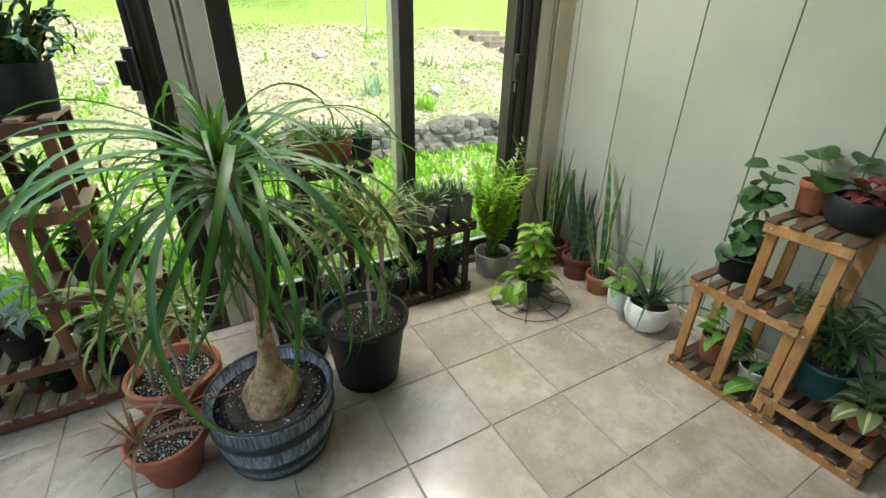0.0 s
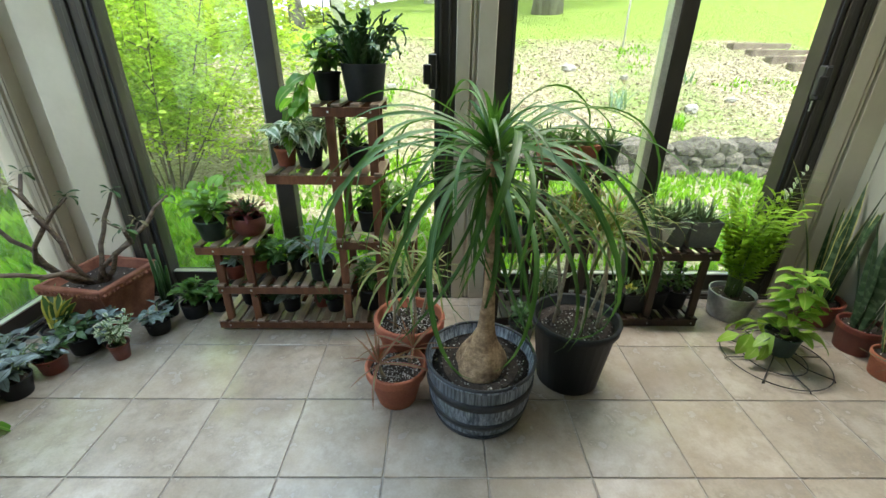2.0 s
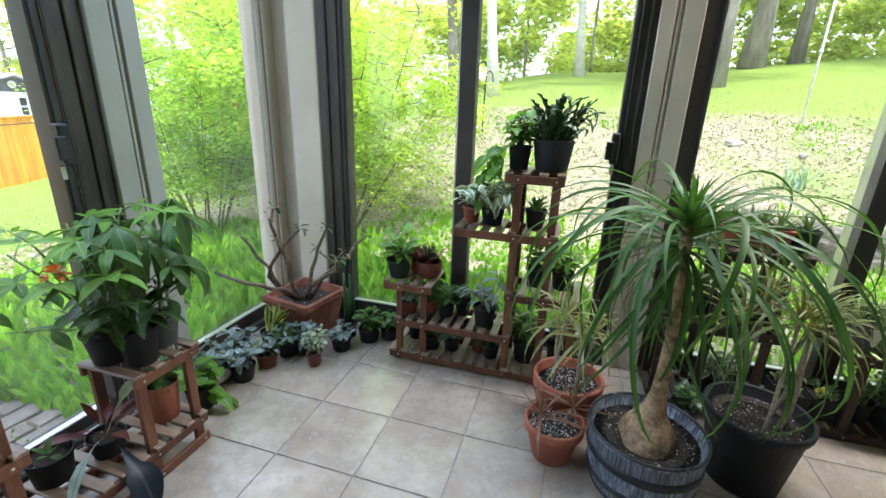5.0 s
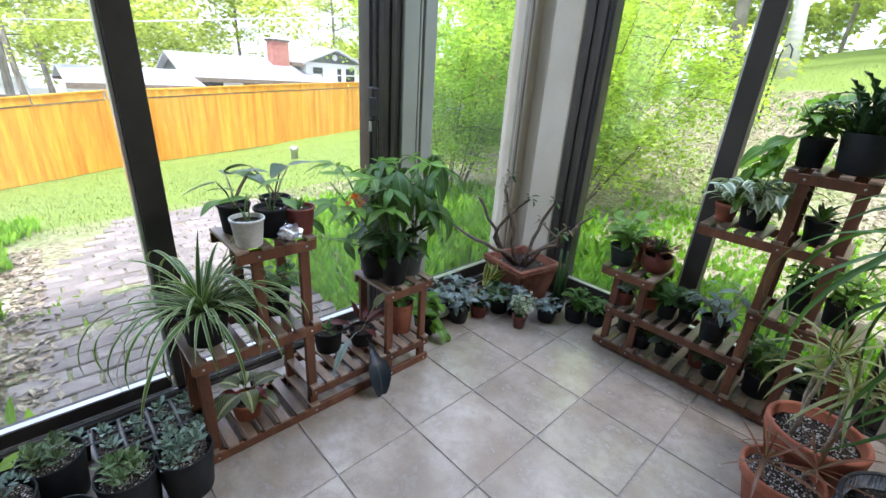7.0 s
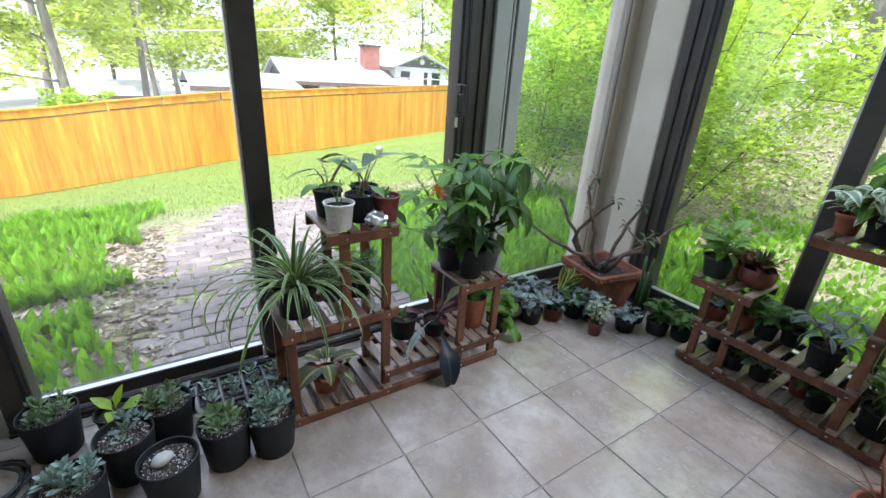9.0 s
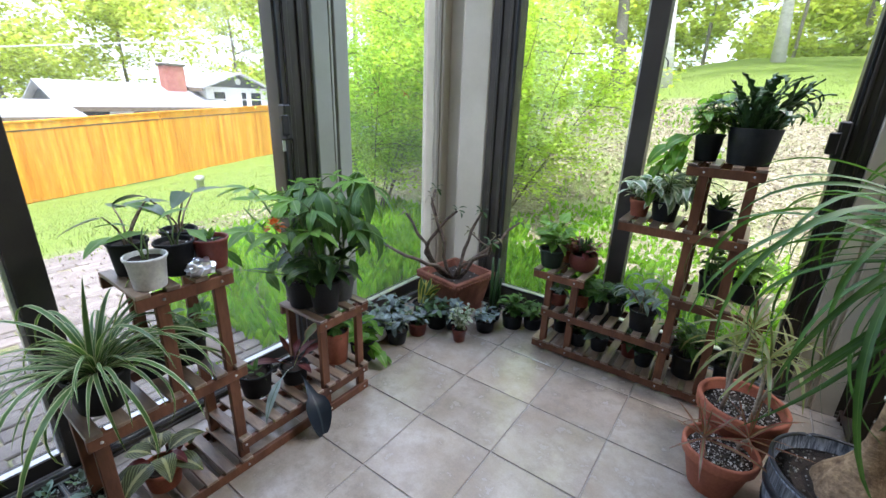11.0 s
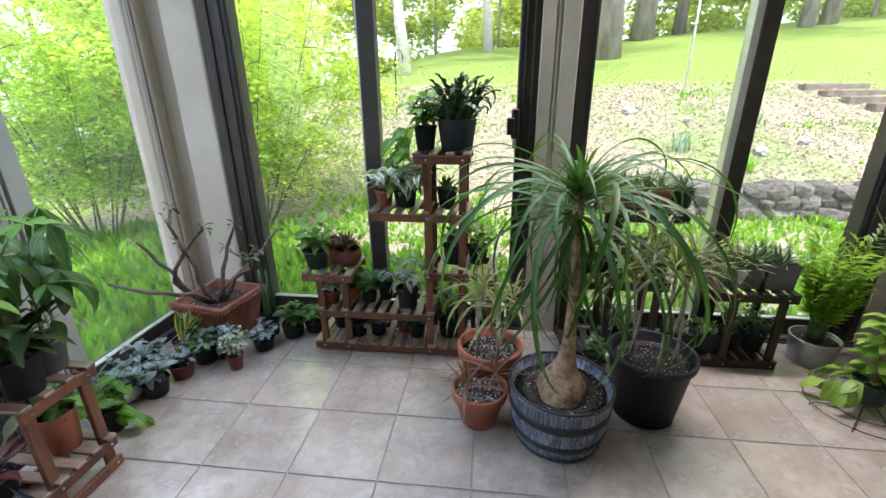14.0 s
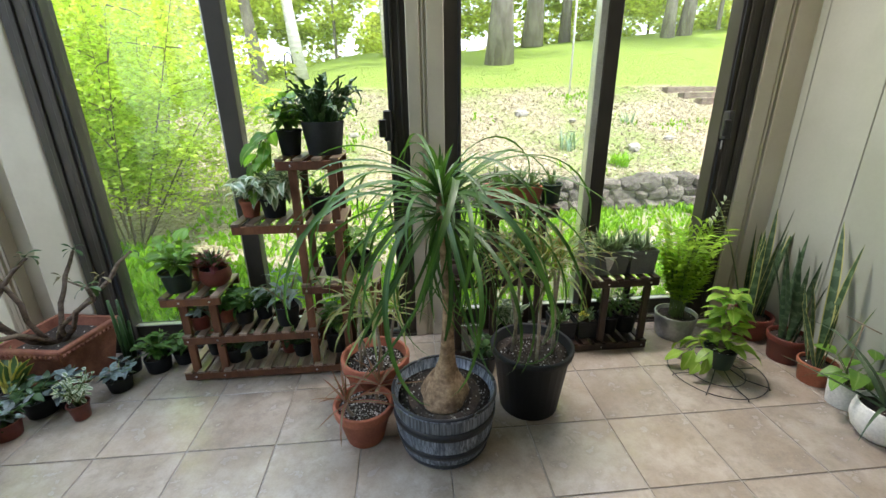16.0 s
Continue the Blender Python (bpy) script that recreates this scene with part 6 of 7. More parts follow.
# ---- in the corner: the square planter and the small pots round it ----
def square_planter():
    th = thing("square_planter", (-2.095, 0.885, 0), "square terracotta planter with a bare thorny bush", "planter", rz=-10)
    H = 0.245

    def ring(a, z):
        return [(-a, -a, z), (a, -a, z), (a, a, z), (-a, a, z)]
    prof = [(0.115, 0), (0.118, 0.006), (0.150, H - 0.05), (0.166, H - 0.045), (0.170, H - 0.006), (0.166, H), (0.146, H), (0.143, H - 0.01), (0.13, H - 0.045)]
    V = sum([ring(a, z) for a, z in prof], [])
    F = [(i * 4 + k, i * 4 + (k + 1) % 4, i * 4 + 4 + (k + 1) % 4, i * 4 + 4 + k) for i in range(len(prof) - 1) for k in range(4)] + [(3, 2, 1, 0)]
    body = part("planter_body", from_lists("planter_body", V, F, TERRA_OLD, smooth=False), th, "weathered terracotta planter with a scalloped rim")
    scal = lathe("scallop", [(0.0095, 0), (0.009, 0.003), (0.005, 0.0055), (0.0001, 0.006)], TERRA_OLD, 8)
    for side in range(4):
        for k in range(14):
            m = Euler((0, 0, side * math.pi / 2)).to_matrix().to_4x4() @ Matrix.Translation((-0.15 + 0.023 * k, -0.1685, H - 0.026)) @ Euler((radians(90), 0, 0)).to_matrix().to_4x4()
            part("scallop", scal, body, m=m)
    soil = [(x * 0.132, y * 0.132, H - 0.04 + 0.006 * noise.noise((x * 5, y * 5, 0))) for x in (-1, -0.5, 0, 0.5, 1) for y in (-1, -0.5, 0, 0.5, 1)]
    part("soil", from_lists("soil", soil, [(i * 5 + j, i * 5 + 5 + j, i * 5 + 6 + j, i * 5 + 1 + j) for i in range(4) for j in range(4)], SOIL), th)
    zs = H - 0.045
    tips = []
    # gnarled, kinked branches
    for az, L, up in ((256, 0.58, 0.6), (250, 0.60, 0.9), (268, 0.54, 1.2), (290, 0.52, 1.7), (300, 0.55, 2.3), (335, 0.52, 2.0), (15, 0.46, 2.4)):
        a = radians(az)
        p = Vector((0.03 * math.cos(a), 0.03 * math.sin(a), zs))
        d = Vector((math.cos(a), math.sin(a), 1.35 * up)).normalized()
        pts = [p]
        for i in range(7):
            d = (d + Vector((rng.uniform(-0.62, 0.62), rng.uniform(-0.62, 0.62), rng.uniform(-0.25, 0.45)))).normalized()
            pts.append(pts[-1] + d * L / 7)
        br = part("branch", tube("branch", pts, [0.0135, 0.0118, 0.0104, 0.0110, 0.0092, 0.0098, 0.0080, 0.0064], THORNW, 8), th)
        thorns = []
        for i in range(1, 7):
            for _ in range(9):
                q = pts[i].lerp(pts[i + 1], rng.random())
                n = Vector((rng.uniform(-1, 1), rng.uniform(-1, 1), rng.uniform(-1, 1))).normalized()
                t1 = n.orthogonal().normalized() * 0.0012
                t2 = n.cross(t1).normalized() * 0.0012
                thorns.append(([q + t1, q - t1 * 0.5 + t2, q - t1 * 0.5 - t2, q + n * 0.021], [(0, 1, 3), (1, 2, 3), (2, 0, 3)]))
        v, f = join_lists(thorns)
        part("thorns", from_lists("thorns", v, f, CANE, smooth=False), br, kind="stuff")
        tips.append(pts[-1])
        for i in (4, 5):
            if rng.random() < 0.4:
                e = pts[i] + Vector((rng.uniform(-1, 1), rng.uniform(-1, 1), rng.uniform(0.2, 1.2))).normalized() * rng.uniform(0.07, 0.16)
                part("twig", tube("twig", [pts[i], pts[i].lerp(e, 0.5) + Vector((0.012, 0, -0.01)), e], [0.006, 0.005, 0.0035], THORNW, 6), th)
                tips.append(e)
    tuft = leaves("thorn_leaf", 0.06, 0.024, "paddle", L_DARK, (20, 60))
    dry = leaves("thorn_leaf_dry", 0.05, 0.02, "paddle", L_DRY, (20, 60))
    for i, t in enumerate(tips):
        rosette(th, (tuft, dry)[i % 2], t, 7, -45, 55, 0.6, 1.0, 0.012)


square_planter()

th, z = plant((-2.13, 0.135, 0), (0.05, 0.064, 0.115, BLACKP), "broad-leaved pothos in a black pot on the floor")
bushy(th, HEART_P, z, 0.11, 0.10, 8, 3)
trail(th, HEART_P, (0.05, 0.02, 0.11), -60 - math.degrees(th.matrix_basis.to_euler().z), 0.22, 5)
th, z = plant((-2.225, 0.30, 0), (0.052, 0.078, 0.075, WHITEP, "round"), "silvery-leaved plant in a white bowl")
bushy(th, OVAL_SD, z, 0.13, 0.12, 12, 5)
th, z = plant((-2.10, 0.355, 0), (0.045, 0.058, 0.08, BLACKP), "silvery-leaved begonia in a black pot")
bushy(th, OVAL_SD, z, 0.12, 0.10, 11, 5)
th, z = plant((-2.07, 0.49, 0), (0.043, 0.055, 0.075, RUST), "dark silvery plant in a red plastic pot")
bushy(th, OVAL_SD, z, 0.09, 0.09, 9, 4)
bushy(th, OVAL_D, z, 0.08, 0.08, 6, 4)
th, z = plant((-2.175, 0.662, 0), (0.046, 0.056, 0.09, BLACKP), "yellow-margined snake plant in a black pot")
swords(th, leaves("yellow_sword", 0.17, 0.046, "sword", leafy("yellow_margined_leaf", (0.05, 0.11, 0.035), (0.085, 0.16, 0.05), edge=(0.52, 0.48, 0.11), edgew=0.19, trans=0.15), (5, 35), fold=0.3, segs=7, twist=25), z, 9, 0.03, 0.7, 1.2, 40)
th, z = plant((-2.04, 0.625, 0), (0.052, 0.066, 0.085, BLACKP), "dark leafy plant in a black pot")
bushy(th, OVAL_D, z, 0.09, 0.10, 12, 5)
th, z = plant((-2.235, 0.475, 0), (0.05, 0.062, 0.085, BLACKP), "grey-green leafy plant in a black pot")
bushy(th, OVAL_SD, z, 0.12, 0.10, 10, 5)
th, z = plant((-1.85, 0.575, 0), (0.030, 0.040, 0.075, RUST), "variegated bushlet in a small red-brown pot")
gather(th)
bushy(th, TINY_V, z, 0.15, 0.09, 15, 9)
th, z = plant((-1.955, 0.66, 0), (0.03, 0.038, 0.06, BLACKP), "silvery-leaved seedling in a small black pot")
bushy(th, OVAL_SD, z, 0.12, 0.08, 9, 5)
th, z = plant((-1.80, 0.76, 0), (0.045, 0.056, 0.07, BLACKP), "dark trailing plant in a black pot")
bushy(th, OVAL_SD, z, 0.06, 0.08, 8, 4)
th, z = plant((-1.83, 0.90, 0), (0.04, 0.05, 0.08, BLACKP), "column of thin dark cactus stems in a black pot")
for k in range(5):
    x, y = rng.uniform(-0.02, 0.02), rng.uniform(-0.02, 0.02)
    part("cactus_stem", tube("cactus_stem", [(x, y, z - 0.005), (x * 1.2, y * 1.2, z + 0.12), (x * 1.6, y * 1.5, z + rng.uniform(0.18, 0.32))], [0.011, 0.011, 0.006], L_DARK, 7), th)
th, z = plant((-1.70, 0.90, 0), (0.052, 0.06, 0.075, BLACKP, "plain"), "leafy green plants in a square black pot")
bushy(th, OVAL_G, z, 0.14, 0.10, 13, 5)
th, z = plant((-1.60, 0.96, 0), (0.045, 0.055, 0.07, BLACKP, "plain"), "small green plant in a black pot")
bushy(th, OVAL_G, z, 0.10, 0.08, 9, 5)

# ---- on the stand by the west door ----
th, z = plant((-1.985, -0.745, 0.7385), (0.039, 0.049, 0.088, WHITEP), "arrow-leaved seedling in a white plastic pot")
ALOC = leaves("alocasia", 0.095, 0.058, "heart", L_DARK, (10, 40), stalk=0.008, segs=7, fold=0.15)
ARROW = leaves("arrow", 0.075, 0.04, "heart", L_BRIGHT, (20, 60), stalk=0.06)
bushy(th, ARROW, z, 0.11, 0.06, 3, 1, droop=0, first=0.85)
th, z = plant((-2.03, -0.655, 0.7385), (0.040, 0.050, 0.096, BLACKP), "seedling with arrow leaves in a black pot")
bushy(th, ARROW, z, 0.10, 0.08, 3, 1)
th, z = plant((-2.005, -0.567, 0.7385), (0.038, 0.048, 0.090, RUST), "small sprout in a dark red plastic pot")
rosette(th, leaves("sprout", 0.05, 0.022, "ovate", L_GREEN, (10, 40)), (0, 0, z), 6, 30, 80)
th, z = plant((-2.125, -0.735, 0.7385), (0.040, 0.050, 0.096, BLACKP), "dark arrow-leaved alocasia in a black pot")
bushy(th, ALOC, z, 0.14, 0.11, 4, 1, STEM, 0.0032, droop=-42, s0=0.85, s1=1.15, first=0.9)
th, z = plant((-2.135, -0.595, 0.7385), (0.040, 0.050, 0.096, BLACKP), "dark arrow-leaved alocasia in a black pot")
bushy(th, ALOC, z, 0.16, 0.11, 4, 1, STEM, 0.0032, droop=-42, s0=0.85, s1=1.15, first=0.9)
def crumpled_foil():
    bm = bmesh.new()
    bmesh.ops.create_icosphere(bm, subdivisions=3, radius=0.03)
    for v in bm.verts:
        d = v.co.normalized()
        k = 1 + 0.45 * noise.noise(d * 2.3) + 0.35 * noise.noise(d * 6.1 + Vector((4, 1, 2)))
        v.co = Vector((v.co.x * k * 1.1, v.co.y * k * 1.25, max(0.0, 0.02 + v.co.z * k * 0.85)))
    return from_bm("foil_scrap", bm, FOIL)


foil = new("foil_scrap", crumpled_foil())
foil.matrix_basis = pose(-1.962, -0.625, 0.7385)
tagged(foil, "crumpled silver foil lying on the stand", "foil")


def spider():
    th, z = plant((-2.06, -0.885, 0.4125), (0.058, 0.078, 0.115, BLACKP), "big spider plant with white-edged arching leaves", "spider_plant", rz=0)
    ms = [blade("leaf", 0.38 + 0.036 * k, 0.0185, "strap", 74 + 17 * k, L_SPIDER, 0.35, 12, rng.uniform(-40, 40), 1.15 + 0.15 * (k % 3)) for k in range(6)]
    rosette(th, ms, (0, 0, z), 88, 24, 80, 0.5, 1.05, 0.02, 20)
    tall = blade("leaf", 0.34, 0.022, "strap", 15, L_SPIDER, 0.3, 8, 15, 1.5)
    put(th, tall, (0, 0.02, z), -20, 74, 0, 1.0)
    put(th, tall, (0.01, -0.01, z), 60, 76, 0, 0.8)


spider()
th, z = plant((-2.10, -0.64, 0.4125), (0.044, 0.056, 0.09, BLACKP), "leafy plant in a black pot under the top shelf")
bushy(th, OVAL_G, z, 0.10, 0.08, 9, 4)
th, z = plant((-2.105, -0.745, 0.4125), (0.036, 0.045, 0.07, BLACKP), "small leafy plant in a black pot")
bushy(th, OVAL_G, z, 0.09, 0.06, 7, 4)
th, z = plant((-2.055, -0.795, 0.0505), (0.045, 0.058, 0.075, TERRA, "thick"), "prayer plant with dark feathered leaves in a terracotta pot")
PRAY = leaves("prayer", 0.125, 0.078, "ovate", L_PRAYER, (60, 105), stalk=0.03, segs=7)
rosette(th, PRAY, (0, 0, z + 0.03), 9, 5, 45, 0.75, 1.05, 0.03)
rosette(th, leaves("prayer_red", 0.09, 0.05, "ovate", L_RED, (70, 110), stalk=0.03, segs=6), (0, 0, z + 0.02), 3, 20, 50, 0.8, 1.0, 0.02)
th, z = plant((-2.13, -0.42, 0.1355), (0.05, 0.062, 0.10, BLACKP), "black pot with a low sprouting plant")
rosette(th, leaves("sprout", 0.05, 0.022, "ovate", L_GREEN, (10, 40)), (0, 0, z), 7, 10, 70)
th, z = plant((-2.08, -0.285, 0.1355), (0.044, 0.055, 0.075, BLACKP), "red-leaved philodendron with one big blue-black leaf", rz=0)
rosette(th, leaves("philo_red", 0.11, 0.04, "lance", L_RED, (20, 60), stalk=0.06), (0, 0, z), 7, 25, 75)
NAVY = blade("leaf", 0.19, 0.10, "ovate", 118, L_NAVY, 0.25, 9, 10, 0.9, 0.16)
put(th, NAVY, (0, 0, z), -100, 22, 0, 1.0)
put(th, blade("leaf", 0.16, 0.03, "lance", 100, L_GREY, 0.2, 8, 10, 1.0, 0.12), (0, 0, z), -150, 40, 0, 1.0)
put(th, blade("leaf", 0.13, 0.05, "lance", 60, L_DRACY, 0.2, 7, 10, 1.0, 0.12), (0, 0, z), 20, 58, 0, 1.0)
th, z = plant((-2.06, -0.085, 0.1355), (0.046, 0.058, 0.15, TERRA, "plain"), "young green plant in a tall terracotta pot")
bushy(th, OVAL_G, z, 0.10, 0.09, 9, 4)
def palmate(th, meshes, z, height, radius, stems, per, leaflets, droop=-8):
    """Upright stems whose leaf stalks end in whorls of leaflets."""
    for k in range(stems):
        a = 6.283 * k / stems + rng.uniform(-0.4, 0.4)
        r, h = radius * rng.uniform(0.4, 1.0), height * rng.uniform(0.7, 1.0)
        pts = [Vector((0.02 * math.cos(a) + r * q ** 1.5 * math.cos(a), 0.02 * math.sin(a) + r * q ** 1.5 * math.sin(a), z - 0.004 + h * q)) for q in (0, 0.25, 0.5, 0.75, 1.0)]
        part("stem", tube("stem", pts, [0.0052, 0.0048, 0.0044, 0.004, 0.0032], GSTEM, 6), th)
        for j in range(per):
            q = 0.45 + 0.55 * (j + 0.7) / per
            i = min(3, int(q * 4))
            p = pts[i].lerp(pts[i + 1], min(1.0, q * 4 - i))
            b = a + 2.4 * j + rng.uniform(-0.5, 0.5)
            tip = p + Vector((math.cos(b), math.sin(b), rng.uniform(0.3, 0.9))) * rng.uniform(0.05, 0.09)
            part("stem", tube("stem", [p, p.lerp(tip, 0.5) + Vector((0, 0, 0.008)), tip], 0.0019, GSTEM, 5), th)
            for m in range(leaflets):
                put(th, rng.choice(meshes), tip, math.degrees(b) - 90 + (m - (leaflets - 1) / 2) * 250 / leaflets + rng.uniform(-9, 9), droop + rng.uniform(-14, 14), rng.uniform(-15, 15), rng.uniform(0.6, 0.75) + 0.3 * (1 - abs(m - (leaflets - 1) / 2) / leaflets * 2))


# three big pots on the small shelf
th, z = plant((-2.115, -0.185, 0.4305), (0.056, 0.076, 0.115, BLACKP), "flowering leafy plant with orange blossoms in a black pot", rz=0)
palmate(th, leaves("leaflet_bright", 0.115, 0.046, "lance", L_BRIGHT, (5, 45), stalk=0.012, segs=6), z, 0.42, 0.22, 6, 3, 5, droop=2)
bushy(th, BIG_G, z, 0.14, 0.26, 8, 3, s0=0.6, s1=0.9)
PET = leaves("petal", 0.026, 0.018, "round", PETAL, (0, 30), n=3, segs=3)
for p in ((0.06, -0.14, 0.36), (0.06, 0.07, 0.36)):
    part("stem", tube("stem", [(0, 0, z), (p[0] * 0.6, p[1] * 0.6, p[2] * 0.6 + 0.03), p], 0.002, GSTEM, 5), th)
    rosette(th, PET, p, 26, -20, 75, 0.9, 1.3, 0.016)
th, z = plant((-2.01, -0.165, 0.4305), (0.046, 0.064, 0.135, BLACKP), "dense dark green plant in a tall black pot", rz=0)
bushy(th, leaves("broad_green", 0.09, 0.042, "ovate", L_DARK, (25, 65), stalk=0.03, segs=6), z, 0.17, 0.14, 12, 4, GSTEM, 0.003)
palmate(th, leaves("leaflet_green", 0.115, 0.038, "lance", L_GREEN, (20, 70), stalk=0.012, segs=6), z, 0.36, 0.08, 3, 2, 5)
th, z = plant((-2.055, -0.055, 0.4305), (0.052, 0.069, 0.115, GREYP), "tall money tree with drooping leaves in a grey pot", rz=0)
LONGD = leaves("money", 0.16, 0.052, "lance", L_GREEN, (35, 85), stalk=0.014, segs=7)
palmate(th, LONGD, z, 0.40, 0.11, 4, 4, 5, droop=-30)

# ---- by the west door: round nursery pots and a tray of cells ----
SW = [((-2.235, -1.64), SUCC_G, "green stonecrop in a black nursery pot"), ((-1.895, -1.55), SUCC_B, "blue-grey succulent in a black nursery pot"), ((-2.02, -1.435), SUCC_B, "young blue succulent in a black nursery pot"), ((-1.855, -1.325), None, "black nursery pot of gritty soil with a pale stone"), ((-2.12, -1.325), SUCC_G, "sprawling stonecrop in a black nursery pot"), ((-1.93, -1.17), SUCC_G, "bushy green succulent in a black nursery pot"), ((-1.908, -1.03), SUCC_B, "blue-green succulent in a black nursery pot")]
FINE_G = leaves("fine_green", 0.024, 0.009, "paddle", L_SUCC, (-30, 20), fold=0.4, segs=4)
FINE_B = leaves("fine_blue", 0.026, 0.011, "paddle", L_SUCCB, (-30, 10), fold=0.4, segs=4)
for (x, y), ms, lab in SW:
    th, z = plant((x, y, 0), (0.064, 0.080, 0.16, BLACKP, "plain", SOIL_P, 0.88), lab, group="row of nursery pots")
    gather(th)
    if ms is None:
        part("stone", lathe("stone", [(0.004, 0.0), (0.016, 0.003), (0.021, 0.010), (0.018, 0.018), (0.009, 0.023), (0.0001, 0.024)], PEBBLE, 18, 0.05, 2), th, "smooth pale stone", m=Matrix.LocRotScale((0.012, -0.012, z - 0.002), None, (1.5, 1.1, 1.2)))
    else:
        dense = 22 if "young" not in lab else 5
        fine = FINE_B if ms is SUCC_B else FINE_G
        for k in range(dense):
            a, d = rng.uniform(0, 6.283), 0.055 * math.sqrt(rng.random())
            rosette(th, fine if k % 4 else ms, (d * math.cos(a), d * math.sin(a), z + rng.uniform(0.0, 0.045)), 11, 0, 80, 0.6, 1.15, 0.006)
    scatter_bits(th, 0.067, z, 520, 0.0027, GRIT, "grit")
    scatter_bits(th, 0.066, z + 0.001, 90, 0.0024, PERLITE)


def cell_pot():
    V, F = [], []
    prof = [(0.024, 0), (0.034, 0.07), (0.037, 0.071), (0.037, 0.075), (0.032, 0.075), (0.030, 0.06)]
    for a, z in prof:
        V += [(-a, -a, z), (a, -a, z), (a, a, z), (-a, a, z)]
    F = [(i * 4 + k, i * 4 + (k + 1) % 4, i * 4 + 4 + (k + 1) % 4, i * 4 + 4 + k) for i in range(len(prof) - 1) for k in range(4)] + [(3, 2, 1, 0)]
    return from_lists("pot", V, F, BLACKP, smooth=False)


CELL = cell_pot()
CELL_RIM = from_bm("rim", box(box(box(box(bmesh.new(), -0.038, 0.038, -0.038, -0.035, 0.0752, 0.078), -0.038, 0.038, 0.035, 0.038, 0.0752, 0.078), -0.038, -0.035, -0.035, 0.035, 0.0752, 0.078), 0.035, 0.038, -0.035, 0.035, 0.0752, 0.078), GREYP)
CELL_SOIL = from_lists("soil", [(-0.031, -0.031, 0.064), (0.031, -0.031, 0.064), (0.031, 0.031, 0.064), (-0.031, 0.031, 0.064), (0, 0, 0.069)], [(0, 1, 4), (1, 2, 4), (2, 3, 4), (3, 0, 4)], SOIL_P)
for i in range(3):
    for j in range(-2, 4):
        if j < (0, 0, 1)[i] and i:
            continue
        c = thing("seedling_pot", (-2.24 + 0.079 * i, -1.195 + 0.079 * j, 0), "small square black pot with succulent cuttings", "seedling pot", "tray of cuttings", rz=rng.uniform(-3, 3))
        part("pot", CELL, c)
        gather(c)
        part("rim", CELL_RIM, c)
        part("soil", CELL_SOIL, c)
        for k in range(3):
            rosette(c, (FINE_B, FINE_G, SUCC_B)[(i + j + k) % 3], (rng.uniform(-0.02, 0.02), rng.uniform(-0.02, 0.02), 0.068), 8, 5, 75, 0.6, 1.1, 0.004)
        scatter_bits(c, 0.029, 0.068, 70, 0.0026, GRIT, "grit")
th, z = plant((-2.225, -1.475, 0), (0.05, 0.06, 0.10, BLACKP), "small pot with two broad yellow-green leaves")
rosette(th, leaves("broad_yellow", 0.10, 0.05, "ovate", L_PALM, (20, 50), stalk=0.02), (0, 0, z), 4, 20, 60)
# coil of black cable on the floor
loop = []
for k in range(64):
    a = k * 0.393
    r = 0.115 + 0.012 * math.sin(k * 0.9) - 0.0006 * k
    loop.append((r * math.cos(a), r * math.sin(a), 0.006 + 0.00045 * k + 0.003 * math.sin(k)))
loop += [(0.16, -0.10, 0.006), (0.20, -0.22, 0.006)]
coil = new("coiled_cable", tube("coiled_cable", loop, 0.0055, LATCH, 6))
coil.matrix_basis = pose(-2.13, -1.80, 0)
tagged(coil, "coil of black cable lying on the floor", "cable")


# ---- on and beside the dark stand ----
def trough(place, L, W, H, mat, label, rz=0.0):
    th = thing("planter_box", place, label, "planter", rz=rz)
    V, prof = [], [(0.86, 0), (0.88, 0.004), (0.97, H - 0.016), (1.0, H - 0.014), (1.0, H), (0.94, H), (0.92, H - 0.012), (0.9, H - 0.02)]
    for s, z in prof:
        a, b = L / 2 * s, W / 2 - L / 2 * (1 - s)
        V += [(-a, -b, z), (a, -b, z), (a, b, z), (-a, b, z)]
    F = [(i * 4 + k, i * 4 + (k + 1) % 4, i * 4 + 4 + (k + 1) % 4, i * 4 + 4 + k) for i in range(len(prof) - 1) for k in range(4)] + [(3, 2, 1, 0)]
    part("planter_body", from_lists("planter_body", V, F, mat, smooth=False), th)
    gather(th)
    a, b, z = L / 2 * 0.9, W / 2 - L / 2 * 0.1, H - 0.018
    part("soil", from_lists("soil", [(-a, -b, z), (a, -b, z), (a, b, z), (-a, b, z), (0, 0, z + 0.006)], [(0, 1, 4), (1, 2, 4), (2, 3, 4), (3, 0, 4)], SOIL), th)
    return th, z


ALOE = leaves("aloe", 0.085, 0.02, "spike", L_SUCC, (-25, 10), fold=0.55, segs=5)
for x, w, lab in ((0.055, 0.25, "terracotta planter of spiky aloes"),):
    th, z = trough((x, 0.93, 0.7755), w, 0.125, 0.085, TERRA, lab)
    for k in range(4):
        rosette(th, ALOE, (-w * 0.33 + k * w * 0.22, rng.uniform(-0.02, 0.02), z), 18, 12, 80, 1.0, 1.5, 0.008)
th, z = plant((0.232, 0.92, 0.7755), (0.04, 0.052, 0.09, GREENP), "dark haworthia in a green pot")
rosette(th, ALOE, (0, 0, z), 18, 8, 78, 0.8, 1.2, 0.012)
HAW = leaves("haw_grey", 0.10, 0.016, "spike", L_SUCC, (-20, 25), fold=0.5)
